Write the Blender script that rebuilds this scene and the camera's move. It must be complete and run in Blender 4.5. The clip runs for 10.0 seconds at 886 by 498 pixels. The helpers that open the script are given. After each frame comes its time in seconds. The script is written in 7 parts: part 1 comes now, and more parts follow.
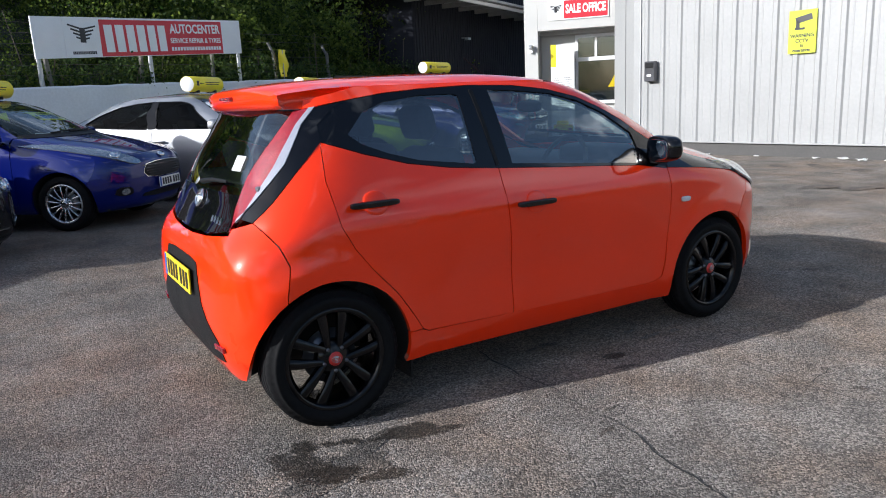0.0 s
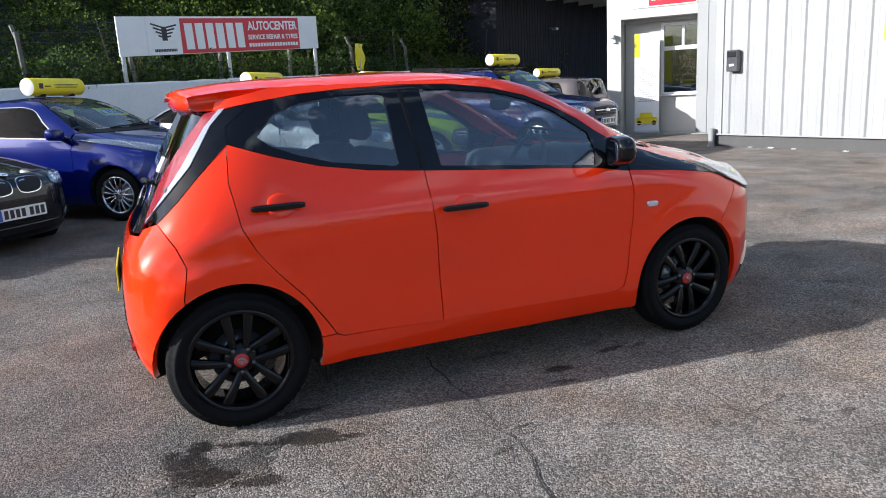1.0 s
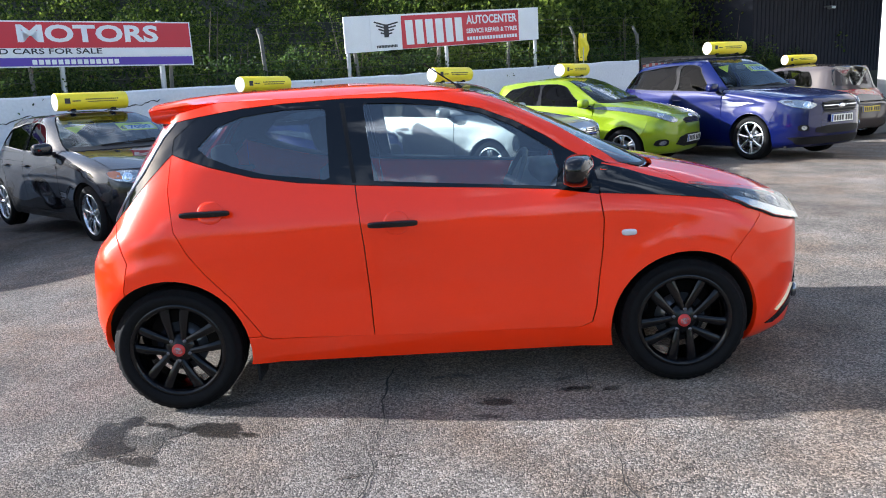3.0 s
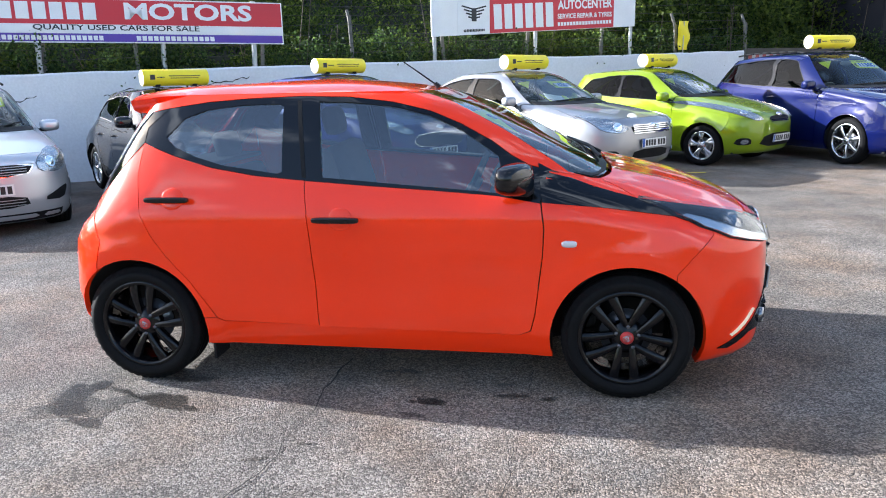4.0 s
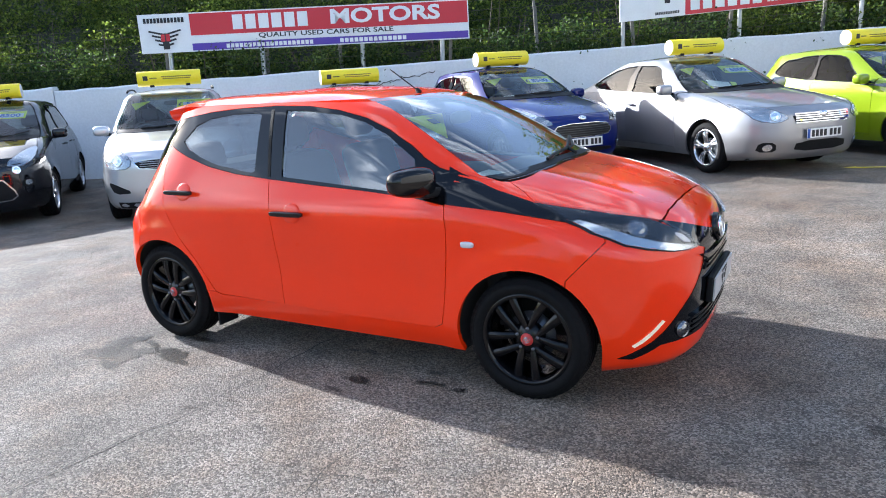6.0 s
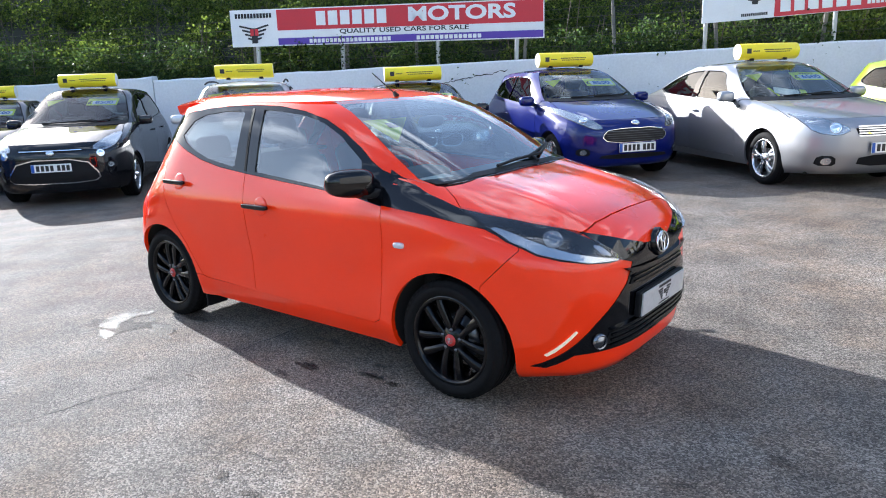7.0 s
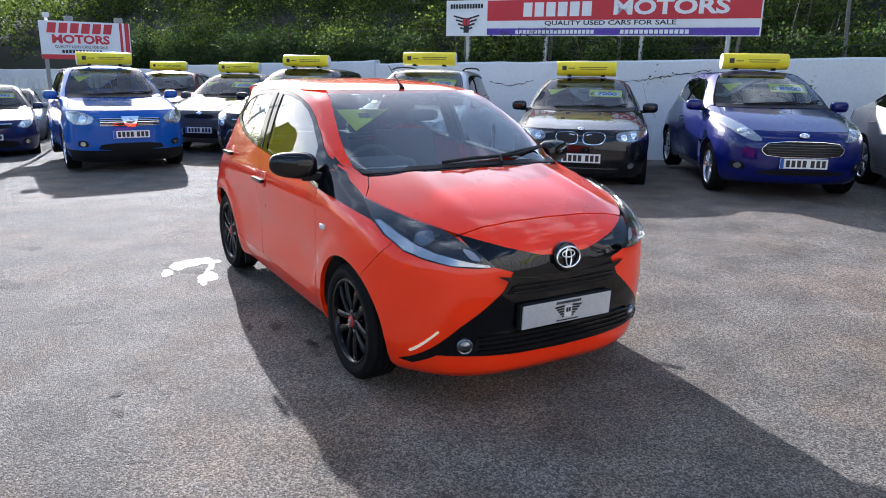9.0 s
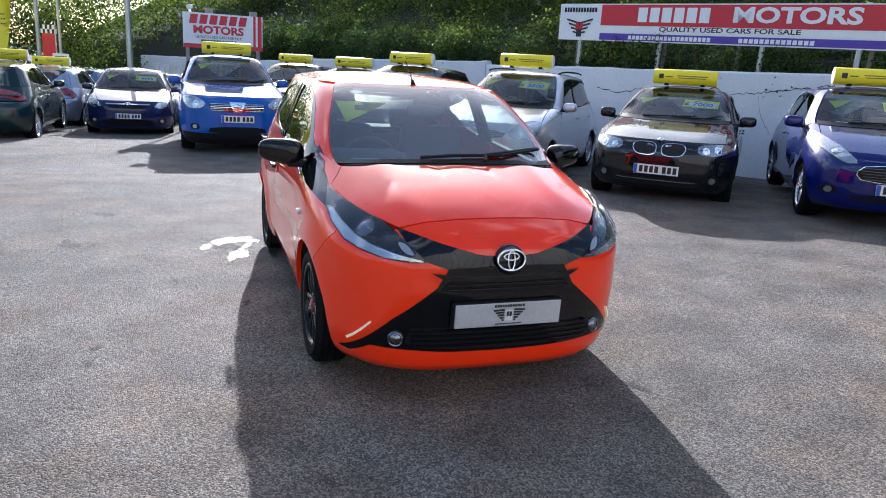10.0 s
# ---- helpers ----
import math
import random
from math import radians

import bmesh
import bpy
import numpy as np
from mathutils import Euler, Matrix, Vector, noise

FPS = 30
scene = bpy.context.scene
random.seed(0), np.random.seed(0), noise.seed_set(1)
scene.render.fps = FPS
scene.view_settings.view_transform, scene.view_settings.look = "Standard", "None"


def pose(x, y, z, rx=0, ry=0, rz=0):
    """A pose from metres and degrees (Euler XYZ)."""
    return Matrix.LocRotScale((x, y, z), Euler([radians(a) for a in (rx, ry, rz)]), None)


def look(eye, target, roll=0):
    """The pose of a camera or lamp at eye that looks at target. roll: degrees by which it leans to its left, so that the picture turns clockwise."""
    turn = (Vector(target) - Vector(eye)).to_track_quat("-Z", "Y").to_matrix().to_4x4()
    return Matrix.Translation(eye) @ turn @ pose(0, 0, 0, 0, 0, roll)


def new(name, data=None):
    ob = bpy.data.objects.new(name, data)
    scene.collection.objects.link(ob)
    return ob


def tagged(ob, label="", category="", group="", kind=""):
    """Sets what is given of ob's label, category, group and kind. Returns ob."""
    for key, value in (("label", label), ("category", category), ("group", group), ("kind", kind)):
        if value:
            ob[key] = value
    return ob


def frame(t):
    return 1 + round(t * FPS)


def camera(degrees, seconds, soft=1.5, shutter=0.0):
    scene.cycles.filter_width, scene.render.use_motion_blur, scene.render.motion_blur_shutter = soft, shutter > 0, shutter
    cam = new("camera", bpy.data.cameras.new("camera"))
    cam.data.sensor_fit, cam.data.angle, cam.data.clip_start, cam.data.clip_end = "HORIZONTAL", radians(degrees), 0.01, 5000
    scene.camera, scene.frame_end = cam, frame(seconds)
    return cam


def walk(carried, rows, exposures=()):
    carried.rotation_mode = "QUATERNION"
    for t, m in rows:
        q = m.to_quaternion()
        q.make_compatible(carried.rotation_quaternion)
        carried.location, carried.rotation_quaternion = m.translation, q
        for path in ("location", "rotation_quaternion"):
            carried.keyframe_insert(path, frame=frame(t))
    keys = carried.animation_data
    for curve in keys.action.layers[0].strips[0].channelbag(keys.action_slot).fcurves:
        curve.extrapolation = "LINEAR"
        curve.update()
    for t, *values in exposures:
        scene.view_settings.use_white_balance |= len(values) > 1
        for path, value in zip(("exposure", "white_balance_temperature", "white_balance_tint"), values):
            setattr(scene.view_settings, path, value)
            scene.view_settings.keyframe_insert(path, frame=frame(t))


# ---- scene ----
cam = camera(63.5, 10.0, soft=1.0)
PATH = [
    (0, (-2.216, -3.435, 1.336), (-1.212, -1.756, 0.922), -2.8),
    (0.5, (-1.826, -3.551, 1.324), (-0.892, -1.835, 0.9), -3.0),
    (1, (-1.444, -3.716, 1.334), (-0.702, -1.908, 0.911), -3.2),
    (1.5, (-1.089, -3.843, 1.353), (-0.517, -1.973, 0.935), -2.8),
    (2, (-0.709, -3.888, 1.376), (-0.235, -1.991, 0.958), -2.8),
    (2.5, (-0.31, -3.945, 1.386), (-0.017, -2.012, 0.966), -2.8),
    (2.7, (-0.158, -3.945, 1.381), (0.021, -1.998, 0.957), -3.0),
    (3, (0.058, -3.926, 1.373), (0.068, -1.97, 0.955), -3.3),
    (3.2, (0.2, -3.914, 1.395), (0.147, -1.961, 0.969), -3.2),
    (4.3, (1.053, -3.89, 1.448), (0.662, -1.986, 0.977), -1.5),
    (4.5, (1.196, -3.857, 1.454), (0.743, -1.969, 0.975), -2.2),
    (5, (1.604, -3.784, 1.457), (0.965, -1.949, 0.981), -2.8),
    (5.5, (2.006, -3.747, 1.466), (1.242, -1.964, 0.978), -2.3),
    (6, (2.392, -3.634, 1.495), (1.427, -1.947, 1.024), -3.4),
    (6.2, (2.557, -3.574, 1.517), (1.515, -1.933, 1.046), -3.4),
    (7.3, (3.35, -3.165, 1.515), (2.086, -1.689, 1.045), -1.9),
    (7.5, (3.499, -3.074, 1.516), (2.186, -1.642, 1.045), -2.0),
    (8, (3.823, -2.815, 1.518), (2.407, -1.489, 1.032), -0.3),
    (8.5, (4.062, -2.479, 1.53), (2.521, -1.302, 1.039), 0.6),
    (9, (4.324, -2.107, 1.53), (2.653, -1.121, 1.042), 0.8),
    (9.5, (4.516, -1.732, 1.516), (2.776, -0.876, 1.025), 3.2),
    (10, (4.701, -1.337, 1.527), (2.876, -0.684, 1.033), 3.3),
]
walk(cam, [(t, look(eye, target, roll)) for t, eye, target, roll in PATH], [(0, 0.6, 5800, 10), (1, 0.9, 5800, 10), (2.5, 1.38, 5800, 10), (4.5, 1.83, 5800, 10), (6, 1.78, 5800, 10), (7.5, 1.70, 5800, 10), (9, 1.33, 5750, 12), (10, 1.24, 5700, 12)])

# ---- light ----
SUN_AZ, SUN_EL = 170.5, 21.8
sun = new("sun", bpy.data.lights.new("sun", "SUN"))
sun.data.energy, sun.data.angle, sun.data.color = 5.0, radians(0.6), (1.0, 0.95, 0.88)
sun_dir = Vector((math.cos(radians(SUN_AZ)) * math.cos(radians(SUN_EL)), math.sin(radians(SUN_AZ)) * math.cos(radians(SUN_EL)), math.sin(radians(SUN_EL))))
sun.matrix_world = look(sun_dir * 60, (0, 0, 0))
tagged(sun, "low warm afternoon sun", "sun")
world = bpy.data.worlds.new("sky")
scene.world = world
world.use_nodes = True
wn = world.node_tree.nodes
sky = wn.new("ShaderNodeTexSky")
sky.sky_type, sky.sun_disc, sky.sun_elevation, sky.sun_rotation = "NISHITA", False, radians(SUN_EL), radians(90 - SUN_AZ)
sky.air_density, sky.dust_density, sky.ozone_density = 1.0, 2.0, 1.2
wtc = wn.new("ShaderNodeTexCoord")
wno = wn.new("ShaderNodeTexNoise")
wno.inputs["Scale"].default_value, wno.inputs["Detail"].default_value, wno.inputs["Roughness"].default_value = 2.6, 7.0, 0.6
wra = wn.new("ShaderNodeValToRGB")
wra.color_ramp.elements[0].position, wra.color_ramp.elements[1].position = 0.55, 0.72
wmx = wn.new("ShaderNodeMix")
wmx.data_type = "RGBA"
wmap = wn.new("ShaderNodeMapping")
wmap.inputs["Scale"].default_value = (1.0, 1.0, 2.4)
wl = world.node_tree.links
wl.new(wtc.outputs["Generated"], wmap.inputs["Vector"])
wl.new(wmap.outputs["Vector"], wno.inputs["Vector"])
wl.new(wno.outputs["Fac"], wra.inputs["Fac"])
wl.new(wra.outputs["Color"], wmx.inputs["Factor"])
wl.new(sky.outputs["Color"], wmx.inputs["A"])
wmx.inputs["B"].default_value = (11.5, 12.0, 12.6, 1)
wl.new(wmx.outputs["Result"], wn["Background"].inputs["Color"])
wn["Background"].inputs["Strength"].default_value = 0.11

# ---- materials ----
def surf(name, base, rough=0.5, metal=0.0, coat=0.0, var=0.12, scale=3.0, fine=60.0, bump=0.0, bscale=150.0, rvar=0.08, spec=0.5, emit=None):
    """A principled surface with stains (scale), grain (fine) and fine relief."""
    m = bpy.data.materials.new(name)
    m.use_nodes = True
    n, l = m.node_tree.nodes, m.node_tree.links
    b = n["Principled BSDF"]
    b.inputs["Roughness"].default_value, b.inputs["Metallic"].default_value = rough, metal
    b.inputs["Coat Weight"].default_value, b.inputs["Coat Roughness"].default_value = coat, 0.03
    b.inputs["Specular IOR Level"].default_value = spec
    co = n.new("ShaderNodeTexCoord")
    a, f = n.new("ShaderNodeTexNoise"), n.new("ShaderNodeTexNoise")
    a.inputs["Scale"].default_value, a.inputs["Detail"].default_value = scale, 5
    f.inputs["Scale"].default_value, f.inputs["Detail"].default_value = fine, 3
    l.new(co.outputs["Object"], a.inputs["Vector"]), l.new(co.outputs["Object"], f.inputs["Vector"])
    add = n.new("ShaderNodeMath")
    add.operation = "ADD"
    l.new(a.outputs["Fac"], add.inputs[0]), l.new(f.outputs["Fac"], add.inputs[1])
    rng = n.new("ShaderNodeMapRange")
    rng.inputs["From Min"].default_value, rng.inputs["From Max"].default_value = 0.6, 1.4
    rng.inputs["To Min"].default_value, rng.inputs["To Max"].default_value = 1 - var, 1 + var
    l.new(add.outputs[0], rng.inputs["Value"])
    hsv = n.new("ShaderNodeHueSaturation")
    hsv.inputs["Color"].default_value = (*base, 1)
    l.new(rng.outputs["Result"], hsv.inputs["Value"])
    l.new(hsv.outputs["Color"], b.inputs["Base Color"])
    if rvar:
        r2 = n.new("ShaderNodeMapRange")
        r2.inputs["From Min"].default_value, r2.inputs["From Max"].default_value = 0.3, 0.7
        r2.inputs["To Min"].default_value, r2.inputs["To Max"].default_value = max(0.02, rough - rvar), min(1, rough + rvar)
        l.new(a.outputs["Fac"], r2.inputs["Value"]), l.new(r2.outputs["Result"], b.inputs["Roughness"])
    if bump:
        t = n.new("ShaderNodeTexNoise")
        t.inputs["Scale"].default_value, t.inputs["Detail"].default_value = bscale, 4
        bu = n.new("ShaderNodeBump")
        bu.inputs["Strength"].default_value, bu.inputs["Distance"].default_value = bump, 0.01
        l.new(co.outputs["Object"], t.inputs["Vector"]), l.new(t.outputs["Fac"], bu.inputs["Height"]), l.new(bu.outputs["Normal"], b.inputs["Normal"])
    if emit:
        b.inputs["Emission Color"].default_value, b.inputs["Emission Strength"].default_value = (*emit[0], 1), emit[1]
    return m


def glass(name, tint, rough=0.01, gloss=0.06):
    """A thin pane: clear or tinted, with the gloss of glass."""
    m = bpy.data.materials.new(name)
    m.use_nodes = True
    n, l = m.node_tree.nodes, m.node_tree.links
    n.remove(n["Principled BSDF"])
    t, g, x, f = n.new("ShaderNodeBsdfTransparent"), n.new("ShaderNodeBsdfGlossy"), n.new("ShaderNodeMixShader"), n.new("ShaderNodeLayerWeight")
    f.inputs["Blend"].default_value = 0.5
    power, scale = n.new("ShaderNodeMath"), n.new("ShaderNodeMath")
    power.operation, scale.operation = "POWER", "MULTIPLY_ADD"
    power.inputs[1].default_value = 4.5
    scale.inputs[1].default_value, scale.inputs[2].default_value = 1 - gloss, gloss
    t.inputs["Color"].default_value = (*tint, 1)
    g.inputs["Roughness"].default_value = rough
    g.inputs["Color"].default_value = (1, 1, 1, 1)
    l.new(f.outputs["Facing"], power.inputs[0]), l.new(power.outputs[0], scale.inputs[0])
    l.new(scale.outputs[0], x.inputs["Fac"]), l.new(t.outputs[0], x.inputs[1]), l.new(g.outputs[0], x.inputs[2])
    l.new(x.outputs[0], n["Material Output"].inputs["Surface"])
    return m


def paint(name, base, metal=0.0, rough=0.35):
    """Car paint: a coloured layer under clear lacquer, with road dust."""
    return surf(name, base, rough, metal, 1.0, var=0.05, scale=1.6, fine=900.0, rvar=0.05, spec=0.06)


def asphalt(name="asphalt", tone=1.0, rough=0.85, relief=1.0):
    m = bpy.data.materials.new(name)
    m.use_nodes = True
    n, l = m.node_tree.nodes, m.node_tree.links
    b = n["Principled BSDF"]
    co = n.new("ShaderNodeTexCoord")

    def tex(kind, scale, detail=4):
        t = n.new(kind)
        t.inputs["Scale"].default_value = scale
        if kind == "ShaderNodeTexNoise":
            t.inputs["Detail"].default_value = detail
        l.new(co.outputs["Object"], t.inputs["Vector"])
        return t
    stones = tex("ShaderNodeTexVoronoi", 135)
    big, mid, grit = tex("ShaderNodeTexNoise", 0.35, 6), tex("ShaderNodeTexNoise", 2.2, 8), tex("ShaderNodeTexNoise", 170, 3)
    ramp = n.new("ShaderNodeValToRGB")
    e = ramp.color_ramp.elements
    e[0].position, e[0].color = 0.0, (0.034, 0.031, 0.028, 1)
    e[1].position, e[1].color = 1.0, (0.33, 0.295, 0.26, 1)
    mid_e = ramp.color_ramp.elements.new(0.5)
    mid_e.color = (0.127, 0.112, 0.097, 1)
    sep = n.new("ShaderNodeSeparateColor")
    l.new(stones.outputs["Color"], sep.inputs[0])
    mix1 = n.new("ShaderNodeMath")
    mix1.operation = "MULTIPLY_ADD"
    mix1.inputs[1].default_value = 0.76
    l.new(sep.outputs[0], mix1.inputs[0])
    half = n.new("ShaderNodeMath")
    half.operation = "MULTIPLY_ADD"
    half.inputs[1].default_value, half.inputs[2].default_value = 0.42, -0.09
    l.new(grit.outputs["Fac"], half.inputs[0]), l.new(half.outputs[0], mix1.inputs[2])
    l.new(mix1.outputs[0], ramp.inputs["Fac"])
    wear = n.new("ShaderNodeMapRange")
    wear.inputs["From Min"].default_value, wear.inputs["From Max"].default_value = 0.32, 0.7
    wear.inputs["To Min"].default_value, wear.inputs["To Max"].default_value = 0.86 * tone, 1.42 * tone
    l.new(big.outputs["Fac"], wear.inputs["Value"])
    wear2 = n.new("ShaderNodeMapRange")
    wear2.inputs["From Min"].default_value, wear2.inputs["From Max"].default_value = 0.3, 0.7
    wear2.inputs["To Min"].default_value, wear2.inputs["To Max"].default_value = 0.66, 1.28
    l.new(mid.outputs["Fac"], wear2.inputs["Value"])
    mu = n.new("ShaderNodeMath")
    mu.operation = "MULTIPLY"
    l.new(wear.outputs[0], mu.inputs[0]), l.new(wear2.outputs[0], mu.inputs[1])
    hsv = n.new("ShaderNodeHueSaturation")
    l.new(ramp.outputs["Color"], hsv.inputs["Color"]), l.new(mu.outputs[0], hsv.inputs["Value"])
    dirt = tex("ShaderNodeTexNoise", 0.8, 9)
    dirt.inputs["Roughness"].default_value = 0.72
    dr = n.new("ShaderNodeMapRange")
    dr.inputs["From Min"].default_value, dr.inputs["From Max"].default_value, dr.inputs["To Max"].default_value = 0.44, 0.66, 0.85
    l.new(dirt.outputs["Fac"], dr.inputs["Value"])
    earth = n.new("ShaderNodeMix")
    earth.data_type, earth.blend_type = "RGBA", "MULTIPLY"
    earth.inputs["B"].default_value = (1.16, 0.93, 0.74, 1)
    l.new(dr.outputs[0], earth.inputs["Factor"]), l.new(hsv.outputs["Color"], earth.inputs["A"])
    l.new(earth.outputs["Result"], b.inputs["Base Color"])
    b.inputs["Roughness"].default_value, b.inputs["Specular IOR Level"].default_value = rough, 0.3
    b.inputs["Diffuse Roughness"].default_value = 0.5
    bu = n.new("ShaderNodeBump")
    bu.inputs["Strength"].default_value, bu.inputs["Distance"].default_value = 1.0 * relief, 0.008
    hm = n.new("ShaderNodeMath")
    hm.operation = "SUBTRACT"
    l.new(grit.outputs["Fac"], hm.inputs[0]), l.new(stones.outputs["Distance"], hm.inputs[1])
    l.new(hm.outputs[0], bu.inputs["Height"]), l.new(bu.outputs["Normal"], b.inputs["Normal"])
    return m


ORANGE = paint("orange_paint", (0.93, 0.036, 0.0008), 0.0, 0.3)
BLACK_GLOSS = surf("gloss_black_trim", (0.003, 0.003, 0.004), 0.03, 0, 0.0, rvar=0.01, spec=0.42)
BLACK_PLASTIC = surf("black_plastic", (0.010, 0.010, 0.011), 0.5, spec=0.15, bump=0.1, bscale=600)
DARK = surf("dark_underside", (0.012, 0.012, 0.012), 0.8)
RUBBER = surf("tyre_rubber", (0.008, 0.008, 0.0085), 0.75, spec=0.1, var=0.25, scale=6, bump=0.15, bscale=300)
RIM_BLACK = surf("black_alloy", (0.004, 0.004, 0.005), 0.13, 0.0, 0.0, rvar=0.05, spec=0.3)
RIM_SILVER = surf("silver_alloy", (0.62, 0.63, 0.65), 0.28, 1.0)
PROJECTOR = surf("projector_lens", (0.20, 0.21, 0.23), 0.12, 0.9)
POST = surf("weathered_post", (0.13, 0.125, 0.11), 0.9, var=0.3, scale=6, bump=0.5, bscale=60)
MIRROR = surf("mirror_glass", (0.55, 0.57, 0.6), 0.02, 1.0, rvar=0.01)
CHROME = surf("chrome", (0.82, 0.83, 0.85), 0.08, 1.0, rvar=0.03)
LAMP_SILVER = surf("lamp_reflector", (0.52, 0.53, 0.55), 0.16, 0.85, bump=0.15, bscale=60)
LAMP_BRIGHT = surf("clear_lamp_interior", (0.46, 0.47, 0.49), 0.14, 0.92, bump=0.5, bscale=38)
HEAD_DARK = surf("dark_lamp_housing", (0.016, 0.017, 0.02), 0.25, 0.3)
DAY_LAMP = surf("lit_day_lamp", (0.62, 0.57, 0.44), 0.3, emit=((1.0, 0.80, 0.5), 0.11))
LAMP_DARK = surf("lamp_bezel", (0.12, 0.12, 0.13), 0.2, 0.5)
LAMP_GREY = surf("grey_light_guide", (0.30, 0.31, 0.36), 0.15, 0.0, 1.0, bump=0.1, bscale=120)
RED_LENS = surf("red_lens", (0.26, 0.006, 0.014), 0.1, 0, 1.0, var=0.3, scale=14, bump=0.3, bscale=180)
WIRE = surf("rusty_wire", (0.07, 0.06, 0.05), 0.7)
CLEAR_LENS = surf("white_lens", (0.6, 0.61, 0.63), 0.12, 0.2, 1.0, bump=0.25, bscale=160)
AMBER = surf("amber_lens", (0.30, 0.10, 0.03), 0.2, 0, 0.8)
GLASS = glass("window_glass", (0.58, 0.66, 0.66), gloss=0.15)
GLASS_DARK = glass("privacy_glass", (0.42, 0.48, 0.50), gloss=0.15)
GLASS_SCREEN = glass("screen_glass", (0.66, 0.75, 0.73), gloss=0.12)
GLASS_PARKED = glass("parked_car_glass", (0.09, 0.10, 0.10), gloss=0.008)
GLASS_SCREEN_PARKED = glass("parked_screen_glass", (0.70, 0.78, 0.75), gloss=0.02)
GLASS_HATCH = glass("hatch_glass", (0.24, 0.27, 0.27), gloss=0.11)
LENS = glass("lamp_lens", (0.92, 0.94, 0.95), gloss=0.045)
SEAT = surf("seat_cloth", (0.06, 0.061, 0.066), 0.85, bump=0.3, bscale=400)
CABIN = surf("cabin_plastic", (0.08, 0.082, 0.088), 0.6)
PLATE_WHITE = surf("white_plate", (0.78, 0.78, 0.75), 0.35, var=0.05)
PLATE_YELLOW = surf("yellow_plate", (0.85, 0.62, 0.02), 0.35, var=0.05)
PLATE_INK = surf("black_ink", (0.012, 0.012, 0.012), 0.4)
PLATE_BLUE = surf("blue_band", (0.02, 0.09, 0.4), 0.4)
SHOW_PLATE = surf("brushed_show_plate", (0.56, 0.57, 0.59), 0.38, 0.35)
SIGN_YELLOW = surf("yellow_vinyl", (0.86, 0.70, 0.015), 0.42, var=0.07)
PALE_YELLOW = surf("pale_price_card", (0.80, 0.86, 0.07), 0.5, var=0.05)


def let_through(m, share):
    """Thin card that lets some light through."""
    n, l = m.node_tree.nodes, m.node_tree.links
    b, t, x = n["Principled BSDF"], n.new("ShaderNodeBsdfTranslucent"), n.new("ShaderNodeMixShader")
    l.new(b.inputs["Base Color"].links[0].from_socket, t.inputs["Color"])
    x.inputs["Fac"].default_value = share
    l.new(b.outputs[0], x.inputs[1]), l.new(t.outputs[0], x.inputs[2]), l.new(x.outputs[0], n["Material Output"].inputs["Surface"])


let_through(PALE_YELLOW, 0.5)
SIGN_WHITE = surf("white_sign_board", (0.78, 0.78, 0.78), 0.45, var=0.07)
SIGN_RED = surf("red_sign_vinyl", (0.55, 0.02, 0.035), 0.42, var=0.08)
SIGN_PURPLE = surf("purple_sign_vinyl", (0.09, 0.04, 0.34), 0.42, var=0.08)
SIGN_BLACK = surf("black_lettering", (0.015, 0.015, 0.018), 0.5)
SIGN_BLUE = surf("blue_lettering", (0.01, 0.10, 0.42), 0.5)
PAPER = surf("white_paper", (0.8, 0.8, 0.78), 0.7, var=0.04)
let_through(PAPER, 0.4)
ASPHALT = asphalt()
WET = asphalt("wet_asphalt", 0.2, 0.34, 0.3)
DAMP = asphalt("damp_asphalt", 0.6, 0.85)
WALL_WHITE = surf("whitewashed_wall", (0.72, 0.73, 0.75), 0.85, var=0.10, scale=1.1, fine=25, bump=0.35, bscale=30)
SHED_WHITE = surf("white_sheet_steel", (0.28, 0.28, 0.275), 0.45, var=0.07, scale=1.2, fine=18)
OFFICE_WHITE = surf("white_painted_brick", (0.5, 0.49, 0.465), 0.75, var=0.07, bump=0.3, bscale=40)
SHED_DARK = surf("dark_sheet_steel", (0.022, 0.023, 0.030), 0.85, spec=0.15, var=0.3, scale=0.8)
PLINTH = surf("grey_plinth", (0.07, 0.067, 0.064), 0.85, var=0.25, bump=0.4, bscale=40)
CONCRETE = surf("old_concrete", (0.30, 0.29, 0.27), 0.9, var=0.3, scale=5, bump=0.5, bscale=60)
STEEL = surf("galvanised_steel", (0.42, 0.43, 0.44), 0.45, 0.8)
CRACK = surf("crack_tar", (0.028, 0.026, 0.024), 0.85, var=0.4, fine=90)

# ---- building tools ----
from mathutils.geometry import delaunay_2d_cdt


def mesh_object(name, verts, faces, material, parent=None, label="", smooth=True, m=None):
    me = bpy.data.meshes.new(name)
    me.from_pydata([tuple(map(float, v)) for v in verts], [], [tuple(map(int, f)) for f in faces])
    me.materials.append(material)
    if smooth:
        me.polygons.foreach_set("use_smooth", [True] * len(me.polygons))
    ob = new(name, me)
    if parent is not None:
        ob.parent = parent
    if m is not None:
        ob.matrix_basis = m
    if label:
        ob["label"] = label
    return ob


def part(name, bm, material, parent=None, label="", smooth=False, m=None):
    me = bpy.data.meshes.new(name)
    bm.to_mesh(me)
    bm.free()
    me.materials.append(material)
    if smooth:
        me.polygons.foreach_set("use_smooth", [True] * len(me.polygons))
    ob = new(name, me)
    if parent is not None:
        ob.parent = parent
    if m is not None:
        ob.matrix_basis = m
    if label:
        ob["label"] = label
    return ob


